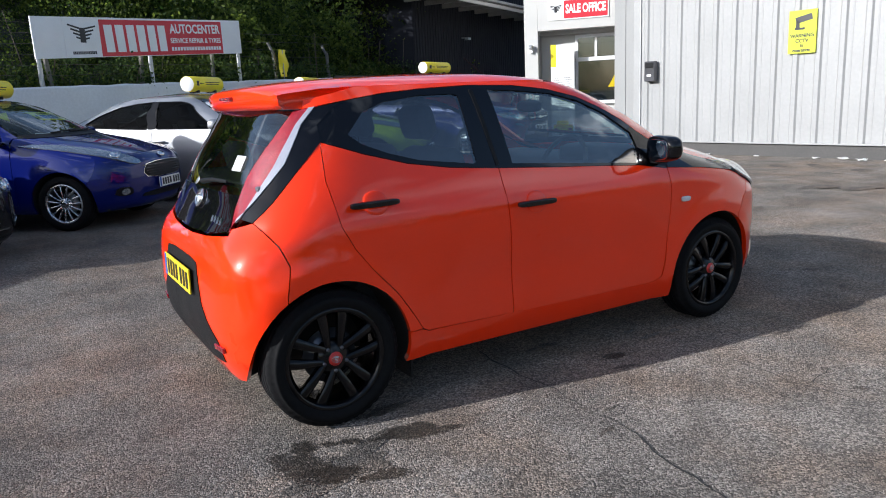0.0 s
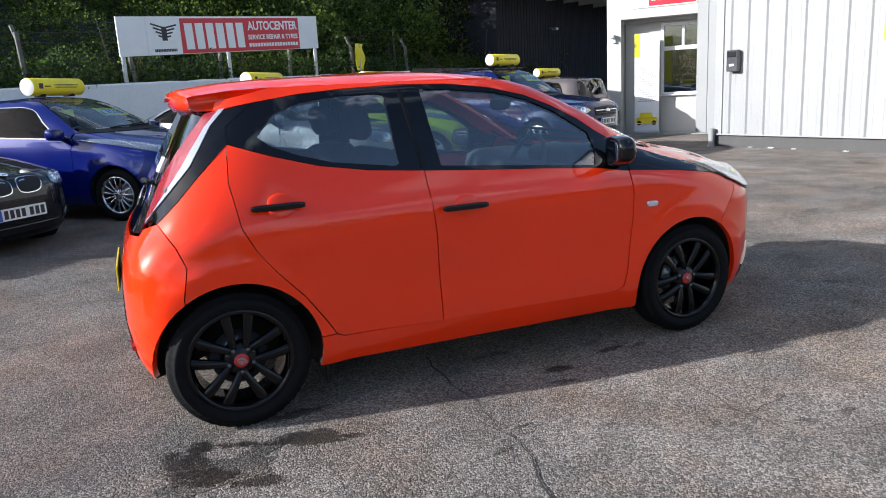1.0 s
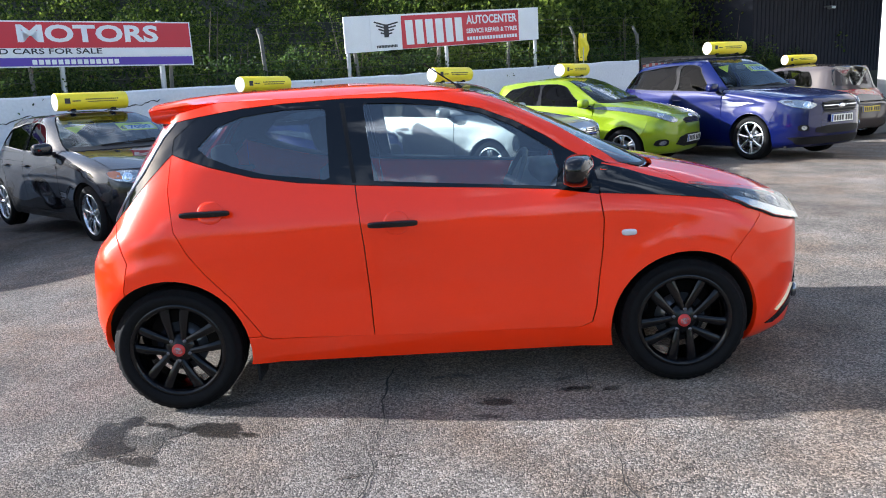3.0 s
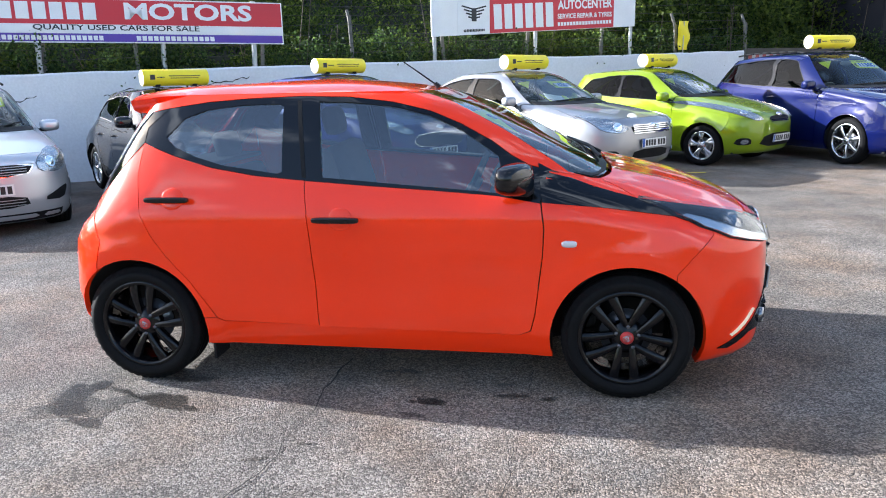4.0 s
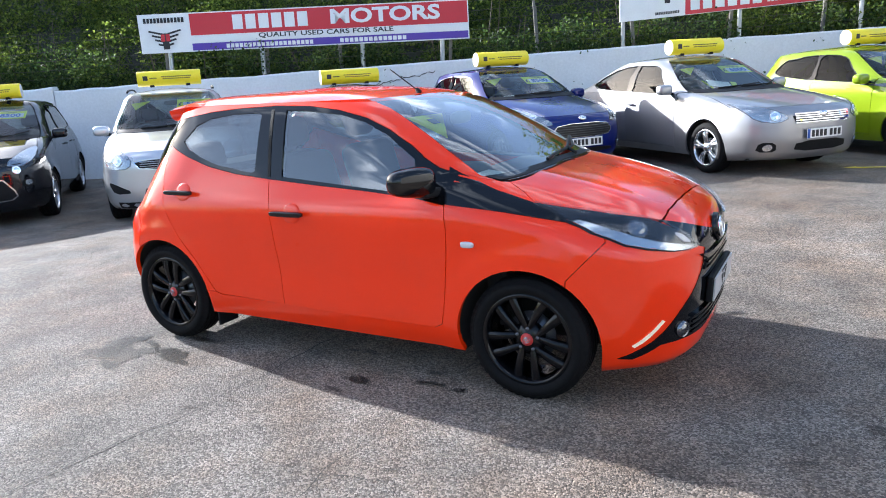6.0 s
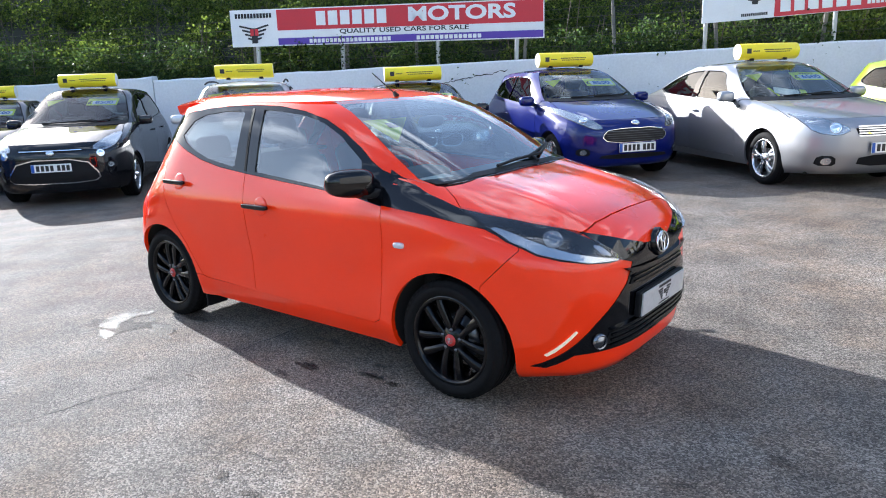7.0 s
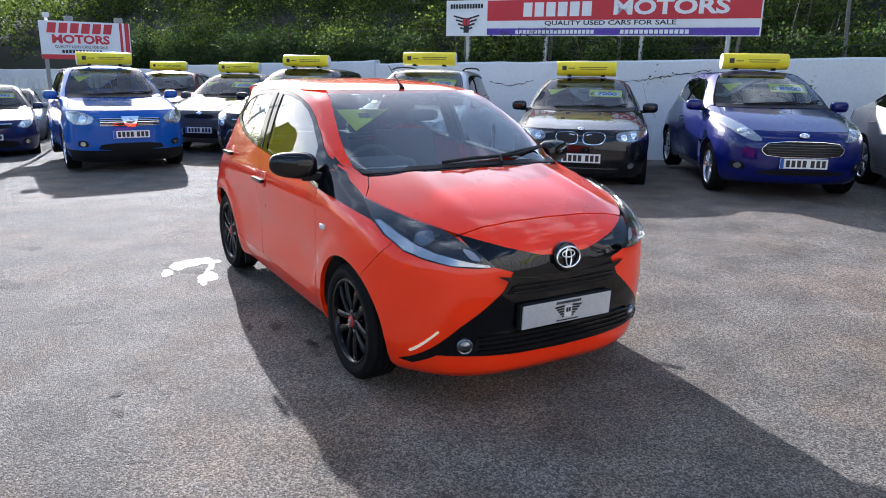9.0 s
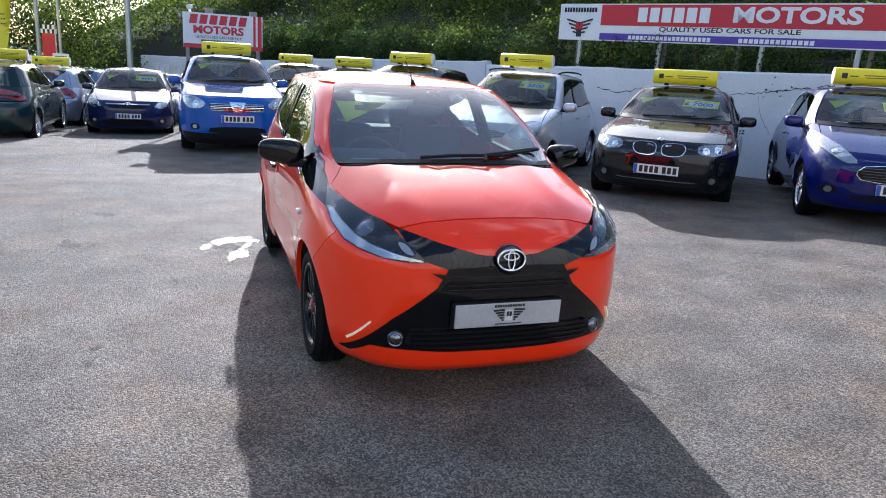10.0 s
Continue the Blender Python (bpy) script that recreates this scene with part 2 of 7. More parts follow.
def add_box(bm, x0, y0, z0, x1, y1, z1, bevel=0.0, m=None):
    """A box with rounded edges, joined to bm."""
    mm = Matrix.LocRotScale(((x0 + x1) / 2, (y0 + y1) / 2, (z0 + z1) / 2), None, (abs(x1 - x0), abs(y1 - y0), abs(z1 - z0)))
    r = bmesh.ops.create_cube(bm, size=1, matrix=(m @ mm) if m else mm)
    if bevel:
        bmesh.ops.bevel(bm, geom=list({e for v in r["verts"] for e in v.link_edges}), offset=bevel, segments=2, profile=0.5, affect="EDGES")
    return bm


def box(x0, y0, z0, x1, y1, z1, bevel=0.0, m=None):
    return add_box(bmesh.new(), x0, y0, z0, x1, y1, z1, bevel, m)


def add_tube(bm, a, b, r0, r1=None, seg=10):
    a, b = Vector(a), Vector(b)
    m = Matrix.Translation((a + b) / 2) @ (b - a).to_track_quat("Z", "Y").to_matrix().to_4x4()
    bmesh.ops.create_cone(bm, cap_ends=True, segments=seg, radius1=r0, radius2=r0 if r1 is None else r1, depth=(b - a).length, matrix=m)
    return bm


def lathe(profile, seg=48, axis="Y"):
    """A surface of revolution round the y axis from (radius, y) pairs."""
    v, f = [], []
    for i in range(seg):
        c, s = math.cos(2 * math.pi * i / seg), math.sin(2 * math.pi * i / seg)
        v += [(r * c, y, r * s) for r, y in profile]
    k = len(profile)
    for i in range(seg):
        j = (i + 1) % seg
        f += [(i * k + a, i * k + a + 1, j * k + a + 1, j * k + a) for a in range(k - 1)]
    return v, f


def ring_tube(rx, ry, th, cx=0.0, cy=0.0, z=0.0, seg=36, side=8):
    """An oval ring of round section, as vertices and faces."""
    v, f = [], []
    for i in range(seg):
        a = 2 * math.pi * i / seg
        for j in range(side):
            b = 2 * math.pi * j / side
            k = th * math.cos(b)
            v.append((cx + (rx + k) * math.cos(a), cy + (ry + k) * math.sin(a), z + th * math.sin(b)))
    for i in range(seg):
        for j in range(side):
            p, q = i * side, ((i + 1) % seg) * side
            f.append((p + j, q + j, q + (j + 1) % side, p + (j + 1) % side))
    return v, f


def text_mesh(body, size, spacing=1.0, bold=0.0, extrude=0.002):
    """The mesh of a word in the built-in font, centred on its origin, in the xy plane."""
    cu = bpy.data.curves.new("word", "FONT")
    cu.body, cu.size, cu.align_x, cu.align_y, cu.space_character, cu.offset, cu.extrude = body, size, "CENTER", "CENTER", spacing, bold, extrude
    cu.resolution_u = 3
    ob = bpy.data.objects.new("word", cu)
    scene.collection.objects.link(ob)
    me = bpy.data.meshes.new_from_object(ob.evaluated_get(bpy.context.evaluated_depsgraph_get()))
    bpy.data.objects.remove(ob)
    return me


def word(body, size, material, parent, m, width=0, name="lettering", **kw):
    """A word as a thin raised mesh; width stretches or narrows it to that length."""
    me = text_mesh(body, size, **kw)
    me.materials.append(material)
    if width:
        xs = [v.co.x for v in me.vertices]
        me.transform(Matrix.Diagonal((width / (max(xs) - min(xs)), 1, 1, 1)))
    if size < 0.2:
        ob = new(name, me)
        ob.parent, ob.matrix_basis = parent, m
        return ob
    # large writing: one piece for each letter
    root = list(range(len(me.vertices)))

    def top(i):
        while root[i] != i:
            root[i] = root[root[i]]
            i = root[i]
        return i
    for e in me.edges:
        root[top(e.vertices[0])] = top(e.vertices[1])
    spans = {}
    for v in me.vertices:
        r = top(v.index)
        lo, hi = spans.get(r, (9e9, -9e9))
        spans[r] = (min(lo, v.co.x), max(hi, v.co.x))
    letters = []
    for r, (lo, hi) in sorted(spans.items(), key=lambda q: q[1]):
        if letters and lo < letters[-1][1] - 0.3 * (hi - lo):
            letters[-1][0].append(r)
            letters[-1][1] = max(letters[-1][1], hi)
        else:
            letters.append([[r], hi])
    for rs, _ in letters:
        rs = set(rs)
        idx = {v.index: None for v in me.vertices if top(v.index) in rs}
        for k, i in enumerate(idx):
            idx[i] = k
        ob = mesh_object("letter", [me.vertices[i].co for i in idx], [[idx[i] for i in p.vertices] for p in me.polygons if p.vertices[0] in idx], material, parent, smooth=False, m=m)
    return ob


def bars(n, width, height, material, parent, m, name="lettering", gap=0.25, lean=0.0, thick=0.002):
    """Writing that stands as plain bars: n upright blocks over width."""
    bm = bmesh.new()
    w = width / n
    if n <= 7:
        for i in range(n):
            x = -width / 2 + w * (i + 0.5)
            b = box(x - w * (1 - gap) / 2, -height / 2, 0, x + w * (1 - gap) / 2, height / 2, thick)
            for v in b.verts:
                v.co.x += v.co.y * lean
            part("letter_bar", b, material, parent, m=m)
        bm.free()
        return None
    for i in range(n):
        x = -width / 2 + w * (i + 0.5)
        add_box(bm, x - w * (1 - gap) / 2, -height / 2, 0, x + w * (1 - gap) / 2, height / 2, thick)
    if lean:
        for v in bm.verts:
            v.co.x += v.co.y * lean
    return tagged(part(name, bm, material, parent, m=m), kind="stuff")


def inside(p, poly):
    """Which of the points p lie in the polygon."""
    x, y = p[:, 0], p[:, 1]
    r = np.zeros(len(p), bool)
    q = np.asarray(poly, float)
    for (x0, y0), (x1, y1) in zip(q, np.roll(q, -1, 0)):
        if y0 == y1:
            continue
        c = (y0 > y) != (y1 > y)
        r ^= c & (x < (x1 - x0) * (y - y0) / (y1 - y0) + x0)
    return r


def dense(poly, h, closed=True):
    out = []
    q = list(poly)
    for a, b in zip(q, q[1:] + (q[:1] if closed else [])):
        a, b = np.array(a, float), np.array(b, float)
        k = max(1, int(np.hypot(*(b - a)) / h + 0.5))
        out += [tuple(a + (b - a) * i / k) for i in range(k)]
    if not closed:
        out.append(tuple(q[-1]))
    return out


def rounded(poly, times=2, closed=True):
    """Chaikin's corner cutting."""
    q = [np.array(p, float) for p in poly]
    for _ in range(times):
        r = []
        for a, b in zip(q, q[1:] + q[:1]):
            r += [a * 0.78 + b * 0.22, a * 0.22 + b * 0.78]
        q = r
    return [tuple(p) for p in q]


def circle(x, z, r, n=36):
    return [(x + r * math.cos(2 * math.pi * i / n), z + r * math.sin(2 * math.pi * i / n)) for i in range(n)]


def fill(poly, cuts, h):
    """Triangles over a flat polygon without its cuts, with an even grid of points inside."""
    q = np.array(poly, float)
    pts, edges = [tuple(p) for p in poly], [(i, (i + 1) % len(poly)) for i in range(len(poly))]
    for c in cuts:
        k = len(pts)
        pts += [tuple(p) for p in c]
        edges += [(k + i, k + (i + 1) % len(c)) for i in range(len(c))]
    lo, hi = q.min(0), q.max(0)
    gx, gy = np.meshgrid(np.arange(lo[0] + h / 2, hi[0], h), np.arange(lo[1] + h / 2, hi[1], h))
    g = np.stack([gx.ravel(), gy.ravel()], 1)
    g = g[inside(g, q)] if len(g) else g
    b = np.array(pts)
    if len(g):
        d = np.min(((g[:, None, :] - b[None]) ** 2).sum(2), 1)
        g = g[d > (0.55 * h) ** 2]
    pts += [tuple(p) for p in g]
    v, _, f, *_ = delaunay_2d_cdt([Vector(p) for p in pts], edges, [], 0, 1e-6)
    v = np.array([tuple(p) for p in v])
    f = np.array([tuple(t) for t in f if len(t) == 3])
    c = v[f].mean(1)
    keep = inside(c, q)
    for cut in cuts:
        keep &= ~inside(c, cut)
    a = v[f]
    area = np.abs((a[:, 1, 0] - a[:, 0, 0]) * (a[:, 2, 1] - a[:, 0, 1]) - (a[:, 2, 0] - a[:, 0, 0]) * (a[:, 1, 1] - a[:, 0, 1]))
    return v, f[keep & (area > 1e-9)]


class Shell:
    """A car's outer skin: at each height z a rounded plan outline. u runs 0 at the nose, 1 to 2 along the flank, 3 at the tail; its sign is the side."""

    def __init__(self, front, rear, width, nf, nr, deep_f=0.9, deep_r=0.7, soft=0.012, flares=(), waist=()):
        zs = np.linspace(min(front[0][0], rear[0][0]), front[-1][0], 500)
        self.z = zs

        def tab(pairs, s=1.0):
            a = np.interp(zs, *np.array(pairs, float).T)
            k = max(1, int(s * soft / (zs[1] - zs[0])))
            ker = np.hanning(2 * k + 3)
            return np.convolve(np.pad(a, k + 1, "edge"), ker / ker.sum(), "valid")
        self.xf, self.xr, self.w, self.nf, self.nr = tab(front, 2), tab(rear, 2), tab(width, 3), tab(nf, 4), tab(nr, 4)
        span = self.xf - self.xr
        self.mf, self.mr = self.xf - np.minimum(deep_f, 0.42 * span), self.xr + np.minimum(deep_r, 0.38 * span)
        self.flares, self.waist, self.top = flares, waist, front[-1][0]

    def at(self, z):
        return [np.interp(z, self.z, a) for a in (self.xf, self.xr, self.w, self.nf, self.nr, self.mf, self.mr)]

    def pt(self, u, z):
        u, z = np.asarray(u, float), np.asarray(z, float)
        xf, xr, w, nf, nr, mf, mr = self.at(z)
        a = np.abs(u)
        psi = np.radians(np.where(a < 1, a, np.where(a > 2, 3 - a, 1)) * 90)
        n = np.where(a < 1.5, nf, nr)
        c, s = np.abs(np.cos(psi)), np.abs(np.sin(psi))
        r = (c ** n + s ** n) ** (-1 / n)
        x = np.where(a < 1, mf + (xf - mf) * r * c, np.where(a > 2, mr + (xr - mr) * r * c, mf + (mr - mf) * (a - 1)))
        y = w * np.where((a < 1) | (a > 2), r * s, 1)
        lift = 0
        for fx, fz, fr, size in self.flares:
            d = np.hypot(x - fx, z - fz)
            k = np.clip((fr + 0.085 - d) / 0.085, 0, 1)
            lift = lift + size * 1.25 * k * (2 - k) * np.clip((z - fz + 0.22) / 0.06, 0, 1)
        for z0, wide, size, x0, x1 in self.waist:
            lift = lift + size * np.exp(-((z - z0) / wide) ** 2) * np.clip((x - x0) / 0.3, 0, 1) * np.clip((x1 - x) / 0.3, 0, 1)
        return np.stack([x, np.sign(u) * (y + lift), z + 0 * x], -1)

    def us(self, x, z):
        """u of a point of the flank from the side view."""
        xf, xr, w, nf, nr, mf, mr = self.at(z)
        if x > mf:
            a = min(1, (x - mf) / (xf - mf))
            return math.degrees(math.atan2((1 - a ** nf) ** (1 / nf), a)) / 90
        if x < mr:
            a = min(1, (mr - x) / (mr - xr))
            return 3 - math.degrees(math.atan2((1 - a ** nr) ** (1 / nr), a)) / 90
        return 1 + (mf - x) / (mf - mr)

    def uf(self, y, z):
        """u from the front view."""
        xf, xr, w, nf, nr, mf, mr = self.at(z)
        b = min(1, abs(y) / w)
        return math.copysign(math.degrees(math.atan2(b, (1 - b ** nf) ** (1 / nf))) / 90, y)

    def ur(self, y, z):
        xf, xr, w, nf, nr, mf, mr = self.at(z)
        b = min(1, abs(y) / w)
        return math.copysign(3 - math.degrees(math.atan2(b, (1 - b ** nr) ** (1 / nr))) / 90, y)

    def side(self, poly, h=0.05):
        return [(self.us(x, z), z) for x, z in dense(poly, h)]

    def front(self, poly, h=0.04):
        return [(self.uf(y, z), z) for y, z in dense(poly, h)]

    def rear(self, poly, h=0.04):
        """From the rear view, across the tail: the far half goes on past 3."""
        return [((lambda a: a if a > 0 else 6 + a)(self.ur(y, z)), z) for y, z in dense(poly, h)]

    def place(self, uz, proud=0.0, flip=False):
        u, z = uz[:, 0].copy(), uz[:, 1]
        u = np.where(u > 3, u - 6, u)
        if flip:
            u = -u
        p = self.pt(u, z)
        e = 2e-3
        k = np.sign(u) + (u == 0)
        su = np.where(np.abs(u) + e > 3, -1, 1) * e
        du = (self.pt(u + su * k, z) - p) * (su * k / e)[:, None]
        near0 = np.abs(u) < 2 * e
        du[near0] = (0, 1, 0)
        near3 = np.abs(u) > 3 - 2 * e
        du[near3] = (0, -1, 0)
        zt = np.minimum(z, self.top - 2e-3)
        dz = self.pt(u, zt + 1e-3) - self.pt(u, zt - 1e-3)
        nrm = np.cross(du, dz)
        nrm /= np.linalg.norm(nrm, axis=1)[:, None] + 1e-12
        return p + nrm * proud, nrm

    def panel(self, name, poly, material, parent, cuts=(), h=0.045, proud=0.0, skirt=0.025, flip=False, label="", bulge=None):
        """A piece of skin cut out in (u, z), with edges turned inwards."""
        uv, tri = fill(poly, cuts, h)
        used = np.unique(tri)
        back = np.zeros(len(uv), int)
        back[used] = np.arange(len(used))
        uv, tri = uv[used], back[tri]
        p, nrm = self.place(uv, proud, flip)
        if bulge is not None:
            p = p + nrm * bulge(uv)[:, None]
        fn = np.cross(p[tri[:, 1]] - p[tri[:, 0]], p[tri[:, 2]] - p[tri[:, 0]])
        wrong = (fn * nrm[tri].sum(1)).sum(1) < 0
        tri[wrong] = tri[wrong][:, ::-1]
        return skin(name, p, nrm, tri, material, parent, skirt, label)

    def roof(self, name, zr, material, parent, h=0.06, skirt=0.02, label="", grow=0.0):
        """All above the height zr, seen from above."""
        us = np.concatenate([np.linspace(-3, 3, 120, endpoint=False)])
        c = self.pt(us, np.full(len(us), zr))[:, :2]
        keep = [0]
        for i in range(1, len(c)):
            if np.hypot(*(c[i] - c[keep[-1]])) > 0.02:
                keep.append(i)
        v, f = fill([tuple(q) for q in c[keep]], [], h)
        lo, hi = np.full(len(v), zr), np.full(len(v), self.top)
        for _ in range(30):
            z = (lo + hi) / 2
            xf, xr, w, nf, nr, mf, mr = self.at(z)
            x = v[:, 0]
            front = x > mf
            a = np.where(front, (x - mf) / np.maximum(xf - mf, 1e-4), np.where(x < mr, (mr - x) / np.maximum(mr - xr, 1e-4), 0))
            n = np.where(front, nf, nr)
            ok = np.clip(a, 0, 9) ** n + np.clip(np.abs(v[:, 1]) / np.maximum(w, 1e-4), 0, 9) ** n < 1
            lo, hi = np.where(ok, z, lo), np.where(ok, hi, z)
        p = np.column_stack([v, lo + grow])
        return skin(name, p, np.tile((0, 0, 1.0), (len(p), 1)), np.array(f), material, parent, skirt, label)


def skin(name, p, nrm, tri, material, parent, skirt, label=""):
    """A shell of triangles, with its rim turned in."""
    fn = np.cross(p[tri[:, 1]] - p[tri[:, 0]], p[tri[:, 2]] - p[tri[:, 0]])
    wrong = (fn * nrm[tri].sum(1)).sum(1) < 0
    tri[wrong] = tri[wrong][:, ::-1]
    e = np.concatenate([tri[:, [0, 1]], tri[:, [1, 2]], tri[:, [2, 0]]])
    seen = {}
    for a, b in e:
        seen[(a, b)] = 1
    rim = [(a, b) for a, b in e if (b, a) not in seen]
    verts, faces = [tuple(q) for q in p], [tuple(t) for t in tri]
    if skirt and rim:
        idx = sorted({i for ab in rim for i in ab})
        k = len(verts)
        top = {i: k + j for j, i in enumerate(idx)}
        low = {i: k + len(idx) + j for j, i in enumerate(idx)}
        verts += [tuple(p[i]) for i in idx] + [tuple(p[i] - nrm[i] * skirt) for i in idx]
        faces += [(top[b], top[a], low[a], low[b]) for a, b in rim]
    return mesh_object(name, verts, faces, material, parent, label)


def both(fn, *a, **k):
    """A piece on either flank of a car."""
    return fn(*a, flip=False, **k), fn(*a, flip=True, **k)

# ---- cars ----
def inset(poly, d=0.0013):
    """The polygon drawn in by d all round."""
    q = np.array(poly, float)
    if ((q[:, 0] * np.roll(q[:, 1], -1)) - (np.roll(q[:, 0], -1) * q[:, 1])).sum() < 0:
        q = q[::-1]
    a, b = q - np.roll(q, 1, 0), np.roll(q, -1, 0) - q
    a, b = a / (np.linalg.norm(a, axis=1)[:, None] + 1e-9), b / (np.linalg.norm(b, axis=1)[:, None] + 1e-9)
    t = a + b
    t /= np.linalg.norm(t, axis=1)[:, None] + 1e-9
    return [tuple(p) for p in q + np.column_stack([-t[:, 1], t[:, 0]]) * d]


WHEEL_DATA = {}


def wheel_meshes(R, width, rim, style):
    """The shared meshes of one kind of wheel, whose outer face looks to +y."""
    key = (R, width, rim, style)
    if key in WHEEL_DATA:
        return WHEEL_DATA[key]
    w = width / 2

    def data(name, v, f, mat):
        me = bpy.data.meshes.new(name)
        me.from_pydata(v, [], f)
        me.materials.append(mat)
        me.polygons.foreach_set("use_smooth", [True] * len(me.polygons))
        return me
    g = []
    for y in (0.6, 0.22, -0.22, -0.6):
        g += [(R - 0.001, y * w + 0.006), (R - 0.008, y * w + 0.004), (R - 0.008, y * w - 0.004), (R - 0.001, y * w - 0.006)]
    half = [(rim - 0.004, w - 0.012), (rim + 0.008, w - 0.001), (rim + 0.012, w + 0.003), (rim + 0.03, w + 0.006), ((R + rim) / 2 + 0.01, w + 0.008), (R - 0.03, w + 0.002), (R - 0.014, w - 0.008), (R - 0.004, w * 0.82)]
    tv, tf = lathe(half + g + [(r, -y) for r, y in half[::-1]], 144)
    k = len(half) * 2 + len(g)
    for i in range(0, 144, 3):
        for j in (6, 7, k - 8, k - 7):
            x, y, z = tv[i * k + j]
            tv[i * k + j] = (x * 0.982, y * 0.985, z * 0.982)
    tyre = data("tyre", tv, tf, RUBBER)
    metal = RIM_BLACK if style == "paired_black" else RIM_SILVER
    barrel = data("wheel", *lathe([(rim + 0.006, w - 0.004), (rim - 0.004, w + 0.002), (rim - 0.014, w - 0.004), (rim - 0.02, w - 0.03), (rim - 0.03, -w), (rim - 0.034, -w + 0.004), (rim - 0.028, w - 0.035)], 56), metal)
    disc = data("brake_disc", *lathe([(0.001, 0.012), (0.045, 0.012), (0.05, 0.004), (0.118, 0.004), (0.118, -0.012), (0.06, -0.014)], 40), LAMP_DARK if style == "paired_black" else STEEL)
    cap = data("hub_cap", *lathe([(0.0005, w - 0.006), (0.02, w - 0.007), (0.03, w - 0.012), (0.031, w - 0.03)], 28), surf("red_cap", (0.5, 0.03, 0.025), 0.35) if style == "paired_black" else metal)
    boss = data("hub", *lathe([(0.031, w - 0.014), (0.05, w - 0.02), (0.075, w - 0.03), (0.08, w - 0.06), (0.03, w - 0.075)], 32), metal)
    n, pair, wide = {"paired_black": (5, 0.21, 0.036), "paired": (5, 0.16, 0.05), "multi": (15, 0.0, 0.017), "seven": (7, 0.0, 0.05), "five": (5, 0.0, 0.085)}[style]
    ro = rim - 0.012

    def spoke(turn, skew):
        v, f = [], []
        steps = 6
        for i in range(steps + 1):
            k = i / steps
            r = 0.045 + (ro - 0.045) * k
            ww = wide * (0.85 + 0.25 * k) / 2
            y = w - 0.022 + 0.016 * math.sin(k * 2.6) - 0.004 * k
            a = turn + skew * (0.35 + 0.65 * k)
            side = 0.0
            if style == "paired_black":
                a, side, ww, y = turn, math.copysign(0.026 + 0.022 * k, skew), 0.014 + 0.011 * k, w - 0.020 + 0.010 * math.sin(k * 2.8)
            for dx, dy in ((side - ww, -0.010), (side - ww * 0.86, 0.0), (side + ww * 0.86, 0.0), (side + ww, -0.010), (side + ww * 0.7, -0.04), (side - ww * 0.7, -0.04)):
                v.append((r * math.sin(a) + dx * math.cos(a), y + dy, r * math.cos(a) - dx * math.sin(a)))
        for i in range(steps):
            f += [(i * 6 + j, i * 6 + (j + 1) % 6, i * 6 + 6 + (j + 1) % 6, i * 6 + 6 + j) for j in range(6)]
        return data("spoke", v, f, metal)
    spokes = []
    for i in range(n):
        for s in ((-1, 1) if pair else (0,)):
            spokes.append(spoke(2 * math.pi * i / n + (0.2 if style == "paired_black" else 0.5), s * pair))
    nut_v, nut_f = lathe([(0.0005, w - 0.012), (0.008, w - 0.013), (0.009, w - 0.03)], 10)
    nut = data("wheel_nut", nut_v, nut_f, LAMP_DARK if style == "paired_black" else STEEL)
    mark = []
    if style == "paired_black":
        for rx, ry, cz in ((0.019, 0.013, 0.0), (0.009, 0.005, 0.004), (0.005, 0.012, 0.0)):
            mv, mf = ring_tube(rx, ry, 0.0014, 0, cz, 0, 20, 5)
            mark.append(data("cap_emblem", [(x, w - 0.004 + z, y) for x, y, z in mv], mf, LAMP_SILVER))
    WHEEL_DATA[key] = (barrel, tyre, disc, cap, boss, spokes + mark, nut)
    return WHEEL_DATA[key]


def add_wheel(car, x, y, R, width, rim, style, turn):
    barrel, tyre, disc, cap, boss, spokes, nut = wheel_meshes(R, width, rim, style)
    w = new("wheel", barrel)
    w.parent, w.matrix_basis = car, pose(x, y, R, 0, 0, 0 if y > 0 else 180) @ pose(0, 0, 0, 0, turn, 0)
    for me in (tyre, disc, cap, boss, *spokes):
        o = new(me.name.split(".")[0], me)
        o.parent = w
    for i in range(5):
        o = new("wheel_nut", nut)
        o.parent, o.matrix_basis = w, pose(0.052 * math.sin(i * 1.2566 + 0.8), 0, 0.052 * math.cos(i * 1.2566 + 0.8))
    return w


def seat(car, name, x, y, z, wide, mat=None, high=0.62, head=True):
    bm = bmesh.new()
    add_box(bm, -0.25, -wide / 2, 0, 0.26, wide / 2, 0.15, 0.05)
    add_box(bm, -0.075, -wide / 2, 0, 0.075, wide / 2, high, 0.055, pose(-0.24, 0, 0.08, 0, -16, 0))
    if head:
        for yy in ((0,) if wide < 0.7 else (-wide / 3.2, wide / 3.2)):
            add_box(bm, -0.05, yy - 0.125, 0, 0.05, yy + 0.125, 0.17, 0.045, pose(-0.44, 0, high + 0.1, 0, -12, 0))
    return part(name, bm, mat or SEAT, car, smooth=True, m=pose(x, y, z))


def rounded_block(sx, sy, sz, power=3.2, cuts=7):
    """A block rounded like a pebble."""
    bm = bmesh.new()
    bmesh.ops.create_cube(bm, size=2)
    bmesh.ops.subdivide_edges(bm, edges=bm.edges[:], cuts=cuts, use_grid_fill=True)
    for v in bm.verts:
        c = v.co
        n = (abs(c.x) ** power + abs(c.y) ** power + abs(c.z) ** power) ** (1 / power)
        v.co = Vector((c.x / n * sx, c.y / n * sy, c.z / n * sz))
    return bm


